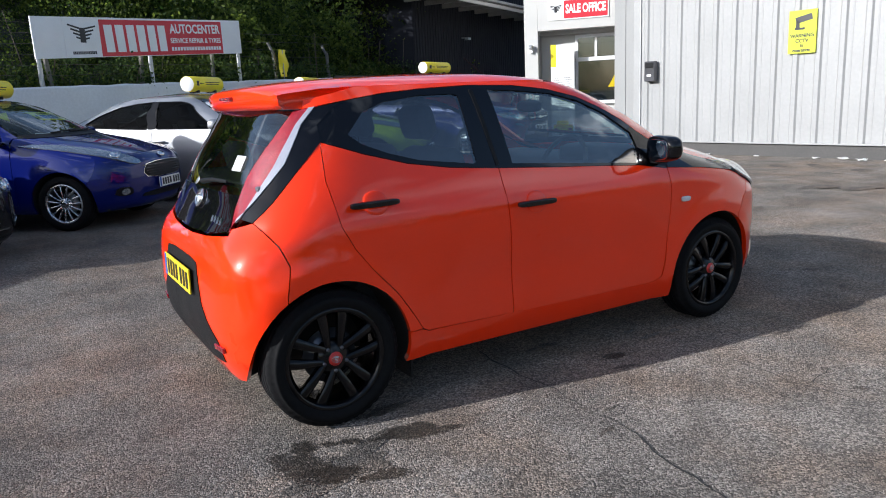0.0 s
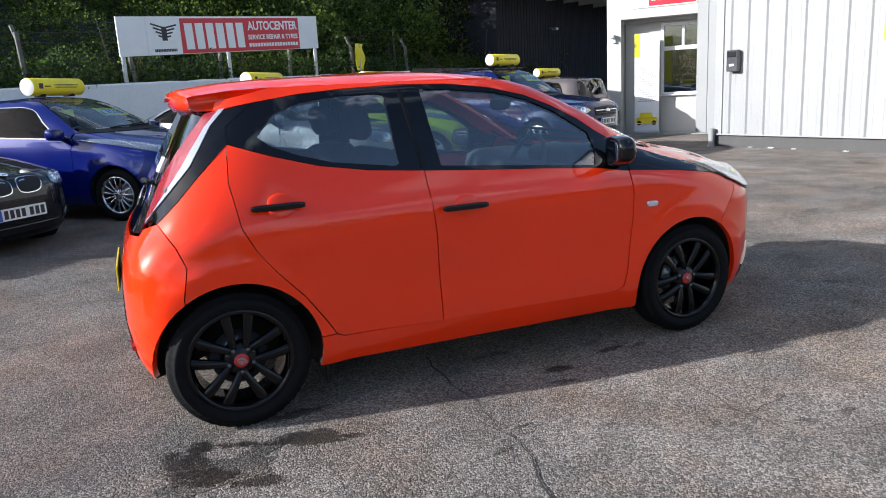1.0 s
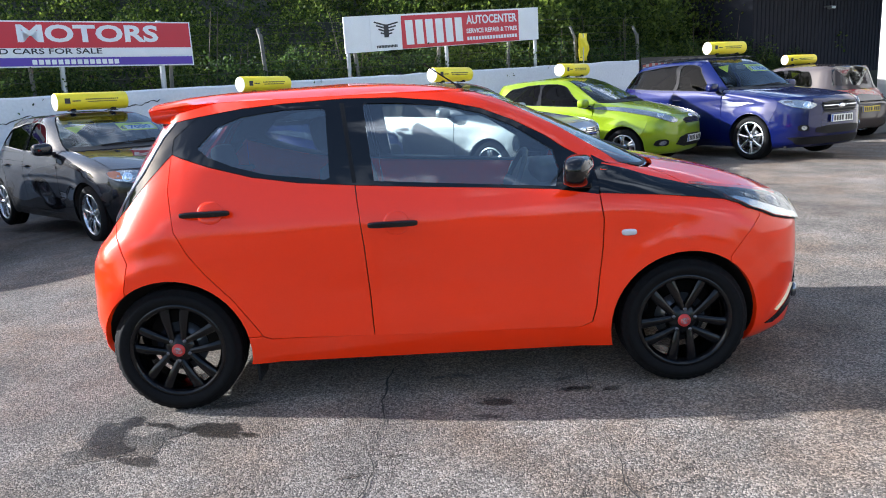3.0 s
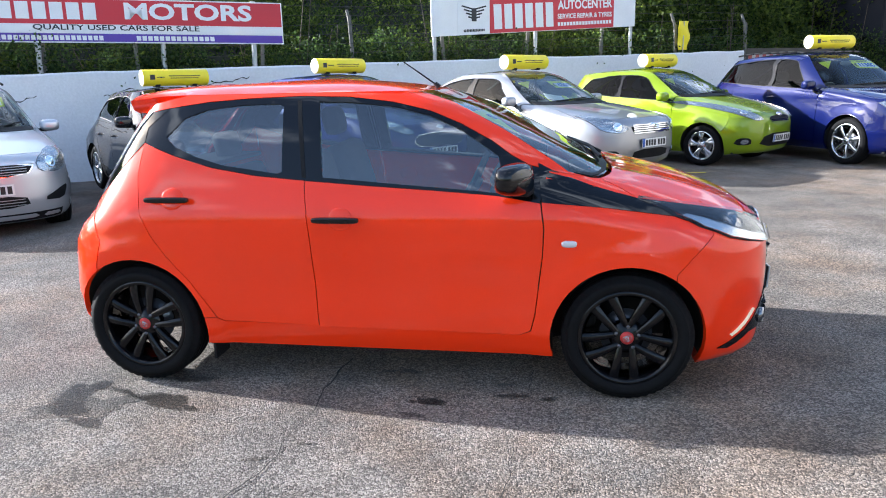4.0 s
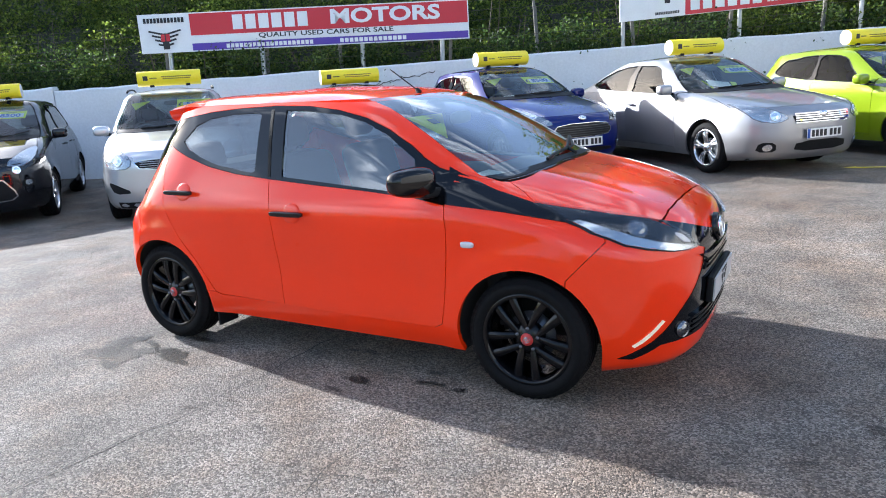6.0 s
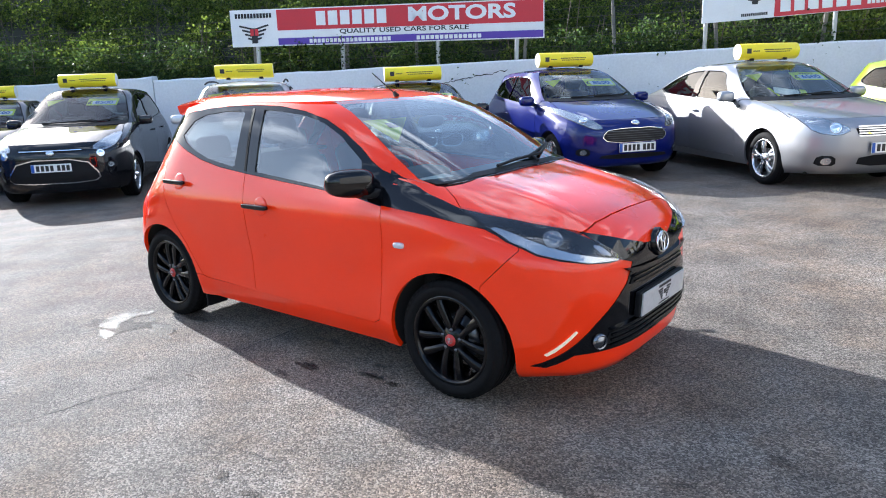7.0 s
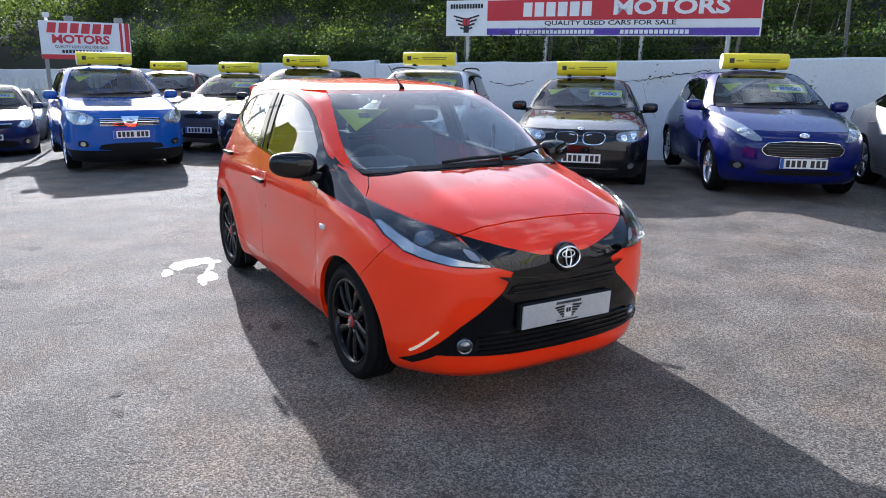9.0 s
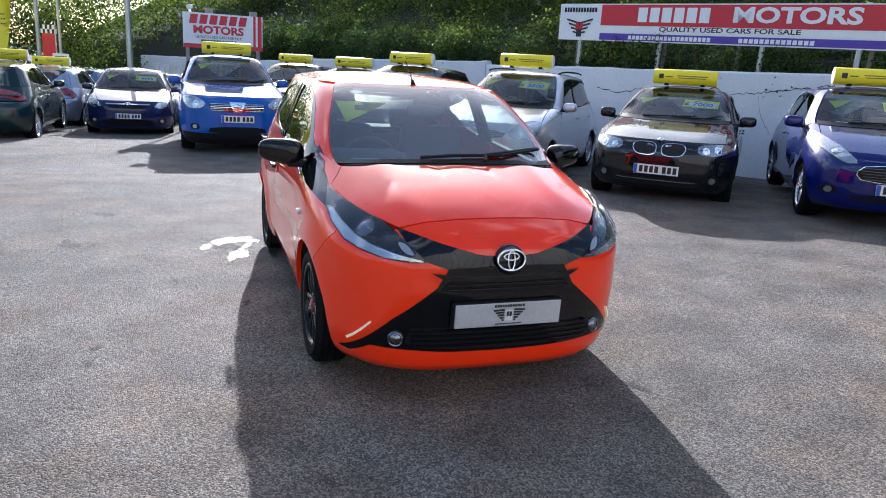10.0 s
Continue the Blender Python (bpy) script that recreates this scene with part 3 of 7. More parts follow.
def steering_wheel(car, x, y, z):
    bm = bmesh.new()
    for i in range(28):
        a, b = 2 * math.pi * i / 28, 2 * math.pi * (i + 1) / 28
        add_tube(bm, (0, 0.175 * math.cos(a), 0.175 * math.sin(a)), (0, 0.175 * math.cos(b), 0.175 * math.sin(b)), 0.014, seg=6)
    add_box(bm, -0.02, -0.17, -0.03, 0.03, 0.17, 0.02, 0.01)
    add_box(bm, -0.02, -0.03, -0.17, 0.03, 0.03, 0, 0.01)
    return part("steering_wheel", bm, CABIN, car, m=pose(x, y, z, 0, 24, 0))


def plate(car, m, rear=False, show=False):
    """A number plate, with its characters as plain bars."""
    p = part("number_plate", box(-0.26, -0.0555, 0, 0.26, 0.0555, 0.008, 0.002), PLATE_YELLOW if rear else (SHOW_PLATE if show else PLATE_WHITE), car, m=m)
    if show:
        for s in (-1, 1):
            for i in range(5):
                bm = box(0.024, -0.0045, 0, 0.078 - i * 0.011, 0.0045, 0.0015)
                for v in bm.verts:
                    v.co = Vector((s * (v.co.x + 0.3 * v.co.y), v.co.y + 0.024 - i * 0.0125 - 0.06 * (v.co.x - 0.024), v.co.z + 0.008))
                bmesh.ops.recalc_face_normals(bm, faces=bm.faces[:])
                part("emblem_stroke", bm, SIGN_BLACK, p)
        part("emblem_shield", box(-0.017, -0.03, 0.008, 0.017, 0.022, 0.0095), SIGN_WHITE, p)
        bars(2, 0.028, 0.022, SIGN_BLACK, p, pose(0, 0.004, 0.0095))
        bars(12, 0.15, 0.012, SIGN_BLACK, p, pose(0, 0.043, 0.008))
        bars(14, 0.13, 0.006, SIGN_BLACK, p, pose(0, -0.044, 0.008))
        return p
    part("blue_band", box(-0.258, -0.053, 0.008, -0.218, 0.053, 0.0095), PLATE_BLUE, p)
    bm = bmesh.new()
    x = -0.195
    for i in range(7):
        add_box(bm, x, -0.0385, 0.008, x + 0.042, 0.0385, 0.0095)
        x += 0.0605 if i != 3 else 0.088
    tagged(part("lettering", bm, PLATE_INK, p), kind="stuff")
    return p


def facing(shell, u, z, proud=0.0):
    """A pose that lies on the skin, its z along the normal and its y upwards."""
    p, n = shell.place(np.array([[u, z]]), proud)
    n = Vector(n[0])
    side = Vector((0, 0, 1)).cross(n).normalized()
    up = n.cross(side)
    m = Matrix((side, up, n)).transposed().to_4x4()
    return Matrix.Translation(Vector(p[0])) @ m


def cabin(car, c, right_hand=True):
    """Seats, dashboard, wheel, floor pan and headlining."""
    s = -1
    fx = c["seat_x"]
    for y in (-0.36, 0.36):
        seat(car, "front_seat", fx, y * c["W"] / 1.7, 0.42 * c["H"] / 1.46, 0.47)
    seat(car, "rear_seat", fx - 0.70, 0, 0.42 * c["H"] / 1.46, 1.15 * c["W"] / 1.65, high=0.48)
    dash = bmesh.new()
    dx, dz = c["cowl"]
    add_box(dash, dx - 0.52, -c["W"] * 0.42, dz - 0.42, dx - 0.1, c["W"] * 0.42, dz - 0.06, 0.08)
    add_box(dash, dx - 0.5, -0.62, dz - 0.1, dx - 0.28, -0.16, dz + 0.01, 0.05)
    part("dashboard", dash, CABIN, car, smooth=True)
    steering_wheel(car, dx - 0.6, -0.36 * c["W"] / 1.7, dz - 0.1)
    pan = c["W"] * c.get("pan", 0.42)
    part("floor_pan", box(c["xR"] + 0.3, -pan, 0.19, c["xF"] - 0.35, pan, 0.34, 0.03), DARK, car)
    part("bulkhead", box(dx - 0.12, -c["W"] * 0.42, 0.3, dx + 0.0, c["W"] * 0.42, dz - 0.08, 0.03), DARK, car)
    part("load_cover", box(c["xR"] + 0.22, -c["W"] * 0.38, c["belt"][1] - 0.16, fx - 1.05, c["W"] * 0.38, c["belt"][1] - 0.13, 0.01), CABIN, car)
    mir = rounded_block(0.02, 0.11, 0.035)
    part("rear_view_mirror", mir, CABIN, car, smooth=True, m=pose(c["ws_x"] + 0.06, 0, c["H"] - 0.2))


def wheel_well(car, sh, x, R, W):
    v, f = [], []
    k = 20
    for i in range(k + 1):
        a = math.pi * (-0.1 + 1.2 * i / k)
        px, pz = x + (R + 0.006) * math.cos(a), 0.29 + (R + 0.006) * math.sin(a)
        edge = float(sh.pt(sh.us(px, max(pz, 0.2)), max(pz, 0.2))[1]) - 0.016
        for y in (edge, W / 2 - 0.3):
            v.append((px, y, max(pz, 0.19)))
    f = [(2 * i, 2 * i + 1, 2 * i + 3, 2 * i + 2) for i in range(k)]
    c = len(v)
    v.append((x, W / 2 - 0.3, 0.29))
    f += [(2 * i + 1, c, 2 * i + 3) for i in range(k)]
    mesh_object("wheel_arch_liner", v, f, DARK, car)
    mesh_object("wheel_arch_liner", [(a, -b, d) for a, b, d in v], f, DARK, car)


def wiper(car, shell, z, pts):
    bm = bmesh.new()
    for (u0, z0), (u1, z1) in zip(pts, pts[1:]):
        a, _ = shell.place(np.array([[u0, z0]]), 0.018)
        b, _ = shell.place(np.array([[u1, z1]]), 0.018)
        add_tube(bm, a[0], b[0], 0.009, seg=6)
    return part("wiper", bm, BLACK_PLASTIC, car)


def roof_sign(m, label):
    """A yellow tube sign with its rack feet, the marks on it as plain shapes."""
    o = new("roof_sign")
    o.matrix_basis = m
    v, f = lathe([(0.104, 0.44), (0.108, 0.434), (0.108, -0.434), (0.104, -0.44)], 28)
    mesh_object("tube", v, f, SIGN_YELLOW, o, m=pose(0, 0, 0.122))
    for s in (-1, 1):
        v, f = lathe([(0.0005, 0.436 * s), (0.1, 0.438 * s), (0.105, 0.434 * s)], 28)
        mesh_object("end_cap", v, f, SIGN_WHITE, o, "white end cap", m=pose(0, 0, 0.122))
    for s in (-0.25, 0.25):
        part("foot", box(-0.07, s - 0.03, 0, 0.07, s + 0.03, 0.034, 0.008), BLACK_PLASTIC, o)
    for s in (-1, 1):
        t = pose(0.1085 * s, 0, 0.127, 90, 0, 90 * s)
        part("emblem", box(-0.36, -0.03, 0, -0.295, 0.035, 0.002), SIGN_BLACK, o, m=t)
        bars(9, 0.1, 0.014, SIGN_BLACK, o, t @ pose(-0.22, 0.0, -0.001))
        bars(16, 0.42, 0.013, SIGN_BLACK, o, t @ pose(0.1, 0.016, -0.001))
        bars(13, 0.38, 0.012, SIGN_BLACK, o, t @ pose(0.1, -0.012, -0.001))
    tagged(o, label, "roof sign", "advertising tubes on the car roofs")
    return o


def build_car(c):
    """A parked car from its main measures. Its origin is on the ground, midway between the axles; it looks to +x."""
    L, W, H, wb, fo, R = c["L"], c["W"], c["H"], c["wb"], c["fo"], c.get("R", 0.31)
    xF = wb / 2 + fo
    xR = xF - L
    c["xF"], c["xR"] = xF, xR
    hz, (cx, cz), wsx, peak = c["hood"], c["cowl"], c["ws_x"], c["peak"]
    (rbx, rbz), (rtx, rtz) = c["rear_belt"], c["rear_top"]
    zb0, zb1 = c["belt"]
    rake = c.get("rake", 0.45)
    front = [(0.17, xF - 0.14), (0.24, xF - 0.045), (0.42, xF), (hz - 0.16, xF - 0.004), (hz - 0.06, xF - 0.035), (hz, xF - 0.12), (hz + (cz - hz) * 0.55, xF - 0.12 - (xF - 0.12 - cx) * rake), (cz, cx),
             (H - 0.1, wsx), (H - 0.05, wsx - 0.17), (H - 0.02, peak + 0.3), (H, peak)]
    rear = [(0.17, xR + 0.15), (0.26, xR + 0.05), (0.42, xR), (0.7, xR + 0.015)] + c.get("boot", []) + [(rbz, rbx), (rtz, rtx), (H - 0.02, peak - 0.35), (H, peak - 0.06)]
    h = W / 2
    width = [(0.17, h * 0.9), (0.27, h * 0.965), (0.5, h), (0.75, h * 0.985), (zb0, h * 0.95), (zb0 + 0.12, h * 0.9), (H - 0.12, h * 0.74), (H - 0.05, h * 0.66), (H - 0.02, h * 0.45), (H, h * 0.06)]
    nf = [(0.17, 3.1), (hz, 3.0), (cz - 0.02, 3.6), (cz + 0.12, 5.5), (H - 0.06, 5.5), (H, 3.5)]
    nr = [(0.17, 3.6), (zb1, 4), (H - 0.06, 5), (H, 3.5)]
    Ra = R + 0.045
    sh = Shell(front, rear, width, nf, nr, flares=((wb / 2, R, Ra + 0.02, 0.012), (-wb / 2, R, Ra + 0.02, 0.012)), waist=((zb0 - 0.09, 0.03, 0.012, xR + 0.2, xF - 0.5), (0.5, 0.13, -0.012, -wb / 2 + 0.3, wb / 2 - 0.3)))
    car = new(c["name"])
    col = c["paint"]
    xA, xB, xC = c["doors"]
    zr = H - 0.06
    arch = [sh.side(circle(wb / 2, R, Ra), 0.06), sh.side(circle(-wb / 2, R, Ra), 0.06)]
    belt = lambda x: zb0 + (zb1 - zb0) * (xA - x) / (xA - xC)
    S, P = sh.side, sh.panel
    hh = 0.06
    # bonnet, bumpers, wings
    xs = wb / 2 + Ra * 0.86
    uh = sh.us(xs + 0.04, hz) - 0.025
    hood = [(-uh, hz), (uh, hz), (0.52, cz - 0.005), (-0.52, cz - 0.005)]
    P("bonnet", inset(dense(hood, 0.05), 0.003), col, car, h=0.05)
    bl = dense([(sh.us(xs, 0.18), 0.18), (sh.us(xs, R + 0.2), R + 0.2), (sh.us(xs + 0.04, hz), hz)], 0.05, closed=False)
    P("front_bumper", bl + dense([(sh.us(xs + 0.04, hz), hz), (-sh.us(xs + 0.04, hz), hz)], 0.05, closed=False)[1:-1] + [(-u, z) for u, z in bl[::-1]], col, car, [a for a in arch[:1]] + [[(-u, z) for u, z in arch[0]]], h=0.05)
    edge = [(sh.us(xA, z), z) for x, z in dense([(xA, 0.2), (xA, cz - 0.005)], 0.05, closed=False)]
    wing_uz = dense(edge + [(0.524, cz - 0.005), (uh + 0.004, hz), (sh.us(xs + 0.04, hz), hz), (sh.us(xs, R + 0.2), R + 0.2), (sh.us(xs, 0.2), 0.2)], 0.05)
    both(P, "wing", inset(wing_uz), col, car, arch[:1], h=hh)
    # doors
    fd = [(xA, 0.3), (xA, belt(xA)), (xB, belt(xB)), (xB, 0.3)]
    both(P, "front_door", inset(S(fd)), col, car, h=hh)
    if c.get("five_door", True):
        rd = [(xB, 0.3), (xB, belt(xB)), (xC, belt(xC)), (xC + 0.02, R + 0.45), (-wb / 2 + Ra + 0.05, 0.45), (-wb / 2 + Ra + 0.08, 0.3)]
        both(P, "rear_door", inset(S(rd)), col, car, arch[1:], h=hh)
        q = [(xC, belt(xC)), (xC + 0.02, R + 0.45), (-wb / 2 + Ra + 0.05, 0.45), (-wb / 2 + Ra + 0.08, 0.3), (-wb / 2 + Ra + 0.08, 0.2), (-wb / 2 - Ra * 0.8, 0.2), (-wb / 2 - Ra * 0.8, 0.7), (xR + 0.28, 0.78), (xR + 0.3, belt(xC))]
    else:
        q = [(xB, belt(xB)), (xB, 0.3), (xB, 0.2), (-wb / 2 - Ra * 0.8, 0.2), (-wb / 2 - Ra * 0.8, 0.7), (xR + 0.28, 0.78), (xR + 0.3, belt(xC)), (xC, belt(xC))]
    both(P, "rear_wing", inset(S(q)), col, car, arch[1:], h=hh)
    both(P, "sill", S([(xA, 0.2), (xA, 0.297), (-wb / 2 + Ra + 0.02, 0.297), (-wb / 2 + Ra + 0.02, 0.2)]), col, car, arch, h=hh)
    # tail
    rl = dense([(sh.us(-wb / 2 - Ra * 0.8, 0.19), 0.19), (sh.us(-wb / 2 - Ra * 0.8, 0.7), 0.7), (sh.us(xR + 0.28, 0.78), 0.78)], 0.05, closed=False)
    P("rear_bumper", rl + [(6 - u, z) for u, z in rl[::-1]], col, car, [arch[1], [(6 - u, z) for u, z in arch[1]]], h=hh)
    gl = [(sh.us(xR + 0.28, 0.78), 0.785), (sh.us(xR + 0.3, belt(xC)), belt(xC))]
    ub = gl[1][0]
    P("tailgate", dense([gl[0], gl[1], (6 - ub, gl[1][1]), (6 - gl[0][0], 0.785)], 0.06), col, car, h=hh)
    # glasshouse
    ua, uw = 0.6, 0.485
    wsz = [(-uw - 0.06, cz), (uw + 0.06, cz), (uw, zr), (-uw, zr)]
    P("windscreen", dense(wsz, 0.06), GLASS_SCREEN_PARKED, car, h=0.08, skirt=0.004)
    P("scuttle", dense([(-uw - 0.05, cz - 0.012), (uw + 0.05, cz - 0.012), (uw + 0.05, cz + 0.028), (-uw - 0.05, cz + 0.028)], 0.06), BLACK_PLASTIC, car, proud=0.006)
    top = zr - 0.05
    xe, xt = c["quarter"]
    sag = lambda x: top - 0.03 * max(0.0, (x - xB) / (xA - xB)) ** 2 - 0.055 * max(0.0, (xB - x) / (xB - xt)) ** 2
    lean = lambda x, z: (sh.us(x, z), z)
    wf = [(ua + 0.16, belt(xA) + 0.035), lean(xB + 0.04, belt(xB) + 0.03), lean(xB + 0.06, top), (ua + 0.10, top - 0.012), (ua + 0.03, top - 0.05), (ua + 0.07, top - 0.17)]
    wr = [lean(xB - 0.04, belt(xB) + 0.03), lean(xe + 0.16, belt(xe) + 0.045), lean(xe, belt(xe) + 0.10), lean(xe + (xt - xe) * 0.45, belt(xe) + 0.6 * (top - belt(xe))), lean(xt, sag(xt)), lean((xt + xB) / 2, sag((xt + xB) / 2)), lean(xB - 0.03, top)]
    wins = [rounded(dense(wf, 0.12), 1), rounded(dense(wr, 0.12), 1)]
    ue = 3 - 0.5
    pil = dense([(sh.us(xA, belt(xA)), belt(xA)), (sh.us(xA, cz - 0.003), cz - 0.003), (uw + 0.075, cz), (uw + 0.01, zr), (ue, zr), (sh.us(xR + 0.3, belt(xC)), belt(xC)), (sh.us(xC, belt(xC)), belt(xC)), (sh.us(xB, belt(xB)), belt(xB))], 0.06)
    both(P, "side_frame", inset(pil, 0.002), col, car, wins, h=hh)
    for wi, g in zip(wins, (c.get("glass", GLASS_PARKED), c.get("rear_tint", GLASS_PARKED))):
        both(P, "side_window", wi, g, car, h=0.1, proud=-0.008, skirt=0.003)
        ring = inset(wi, c.get("trim_wide", 0.005))
        both(P, "window_frame", inset(wi, -0.004), c.get("trim", BLACK_PLASTIC), car, [ring], h=0.1, proud=0.003, skirt=0.012)
    both(P, "pillar_trim", inset(dense([(sh.us(xB + 0.05, belt(xB) + 0.03), belt(xB) + 0.03), (sh.us(xB + 0.065, top), top), (sh.us(xB - 0.035, top), top), (sh.us(xB - 0.05, belt(xB) + 0.03), belt(xB) + 0.03)], 0.08), 0.001), BLACK_GLOSS, car, h=0.1, proud=0.004)
    bz = rbz + 0.03
    P("rear_window", dense([(ue + 0.02, bz), (ue + 0.02, zr - 0.03), (6 - ue - 0.02, zr - 0.03), (6 - ue - 0.02, bz)], 0.08), GLASS_HATCH, car, h=0.1, skirt=0.004)
    P("tailgate_frame", dense([(ue, belt(xC) + 0.003), (ue, zr), (6 - ue, zr), (6 - ue, belt(xC) + 0.003)], 0.08), col, car, [dense([(ue + 0.02, bz), (ue + 0.02, zr - 0.03), (6 - ue - 0.02, zr - 0.03), (6 - ue - 0.02, bz)], 0.08)], h=0.08)
    sh.roof("roof", zr, col, car)
    # face: lamps, grilles
    F = sh.front
    for nm, poly, mat, proud, mirrored, times in c["face"]:
        pf = rounded(poly, times)
        if mirrored:
            both(P, nm, F(pf), mat, car, h=0.05, proud=proud, skirt=0.03)
        else:
            P(nm, F(pf), mat, car, h=0.05, proud=proud, skirt=0.03)
    for nm, z, y0, y1, thick, mat, proud in c.get("slats", []):
        P(nm, F([(y0, z - thick / 2), (y1, z - thick / 2), (y1, z + thick / 2), (y0, z + thick / 2)]), mat, car, h=0.06, proud=proud, skirt=0.02)
    for y, z, r in c.get("projectors", []):
        for s in (-1, 1):
            v, f = lathe([(0.0005, 0.008), (r * 0.55, 0.006), (r * 0.8, 0.0), (r, 0.006), (r * 1.08, 0.0), (r * 1.1, -0.02)], 22)
            mesh_object("lamp_ring", v, f, CHROME, car, m=facing(sh, s * sh.uf(y, z), z, 0.008) @ pose(0, 0, 0, 90, 0, 0))
    # rear lamps
    lz0, lz1 = c.get("tail_lamp", (0.8, 1.0))
    both(P, "tail_lamp", sh.side([(xR + 0.36, lz1), (xR + 0.34, lz0 + 0.04), (xR + 0.2, lz0), (xR + 0.15, lz1)], 0.05), RED_LENS, car, h=0.06, proud=0.006)
    pz = c["plate_z"]
    plate(car, facing(sh, 0.0, pz, 0.024))
    plate(car, facing(sh, 3.0, c.get("rear_plate_z", 0.62), 0.012), rear=True)
    v, f = lathe([(0.0005, 0.012), (0.03, 0.01), (0.038, 0.0), (0.04, -0.01)], 24)
    bw = c.get("badge", (0.0, 0.0))
    if bw[0]:
        mesh_object("badge", v, f, CHROME, car, m=facing(sh, 0.0, bw[0], 0.02) @ Matrix.Diagonal((bw[1], 1, bw[1] * 0.7, 1)) @ pose(0, 0, 0, 90, 0, 0))
    # mirrors, handles, wipers, wheels
    for s in (-1, 1):
        y0 = float(sh.pt(sh.us(xA - 0.12, belt(xA) + 0.03), belt(xA) + 0.03)[1])
        part("door_mirror", rounded_block(0.075, 0.105, 0.07), c.get("mirror", col), car, smooth=True, m=pose(xA - 0.12, s * (y0 + 0.11), belt(xA) + 0.1))
        part("mirror_arm", box(-0.03, -0.07, -0.02, 0.03, 0.07, 0.02, 0.01), BLACK_PLASTIC, car, m=pose(xA - 0.12, s * (y0 + 0.01), belt(xA) + 0.045))
        for dx in ([xB + 0.12, xC + 0.16] if c.get("five_door", True) else [xB + 0.12]):
            hp, _ = sh.place(np.array([[sh.us(dx, zb0 - 0.1), zb0 - 0.1]]), 0.02)
            part("door_handle", rounded_block(0.09, 0.018, 0.014), col, car, smooth=True, m=pose(float(hp[0][0]), s * float(hp[0][1]), zb0 - 0.1))
    wiper(car, sh, cz, [(-0.3, cz + 0.02), (0.0, cz + 0.035), (0.22, cz + 0.05)])
    wiper(car, sh, cz, [(-0.02, cz + 0.025), (0.3, cz + 0.03), (0.44, cz + 0.07)])
    for i, (x, s) in enumerate(((wb / 2, 1), (wb / 2, -1), (-wb / 2, 1), (-wb / 2, -1))):
        add_wheel(car, x, s * (h - 0.125), R, 0.205, R - 0.095, c["wheels"], 20 + 31 * i)
    wheel_well(car, sh, wb / 2, Ra, W)
    wheel_well(car, sh, -wb / 2, Ra, W)
    cabin(car, c)
    if c.get("rails"):
        for s in (-1, 1):
            bm = bmesh.new()
            pts = [(rtx + 0.15 + (wsx - rtx - 0.3) * i / 8, s * h * 0.66, H - 0.03 + 0.035 * math.sin(math.pi * i / 8) ** 0.4) for i in range(9)]
            for a, b in zip(pts, pts[1:]):
                add_tube(bm, a, b, 0.014, seg=8)
            part("roof_rail", bm, STEEL if c["rails"] == "silver" else BLACK_PLASTIC, car, smooth=True)
    # price card and notice in the windscreen
    if c.get("price"):
        m = facing(sh, c.get("price_u", 0.26), H - 0.20, -0.03)
        p = part("price_card", box(-0.23, -0.11, 0, 0.23, 0.11, 0.003), PALE_YELLOW, car, m=m @ pose(0, 0, 0, 0, 0, -3))
        part("white_field", box(-0.15, -0.085, 0.003, 0.20, 0.035, 0.005), PAPER, p)
        word(c["price"][1:], 0.135, SIGN_BLUE, p, pose(0.025, -0.025, 0.006), bold=0.003, name="lettering")
        word(c["price"][:1], 0.12, SIGN_BLACK, p, pose(-0.188, -0.025, 0.004), bold=0.002, name="lettering")
        bars(8, 0.2, 0.012, SIGN_BLACK, p, pose(0.0, 0.072, 0.003))
    tri = facing(sh, -0.36, H - 0.17, -0.03)
    bm = bmesh.new()
    tv = [bm.verts.new(q) for q in ((-0.12, 0.02, 0), (0.14, 0.07, 0), (-0.04, -0.16, 0))]
    bm.faces.new(tv)
    bmesh.ops.solidify(bm, geom=bm.faces[:], thickness=0.003)
    part("notice_card", bm, PALE_YELLOW, car, m=tri)
    for i, (u, dz, sx, sy, mat, turn) in enumerate(c.get("papers", [])):
        part("paper_sheet", box(-sx / 2, -sy / 2, 0, sx / 2, sy / 2, 0.003), mat, car, m=facing(sh, u, cz + dz, -0.03 - 0.006 * i) @ pose(0, 0, 0, 0, 0, turn))
    c["shell"] = sh
    tagged(car, c["label"], "car", c.get("group", "parked cars for sale"))
    return car


def park(car, c, x, y, yaw, z, sign=True):
    """Set a car down with its nose at (x, y)."""
    a = radians(yaw)
    cx, cy = x - c["xF"] * math.cos(a), y - c["xF"] * math.sin(a)
    car.matrix_basis = pose(cx, cy, z, 0, 0, yaw)
    if sign:
        roof_sign(pose(cx, cy, z, 0, 0, yaw) @ pose(c.get("sign_x", c["ws_x"] - 0.3), 0, c["H"] - 0.004 + (0.03 if c.get("rails") else 0)), "yellow advertising tube sign on the roof of a " + c["short"])

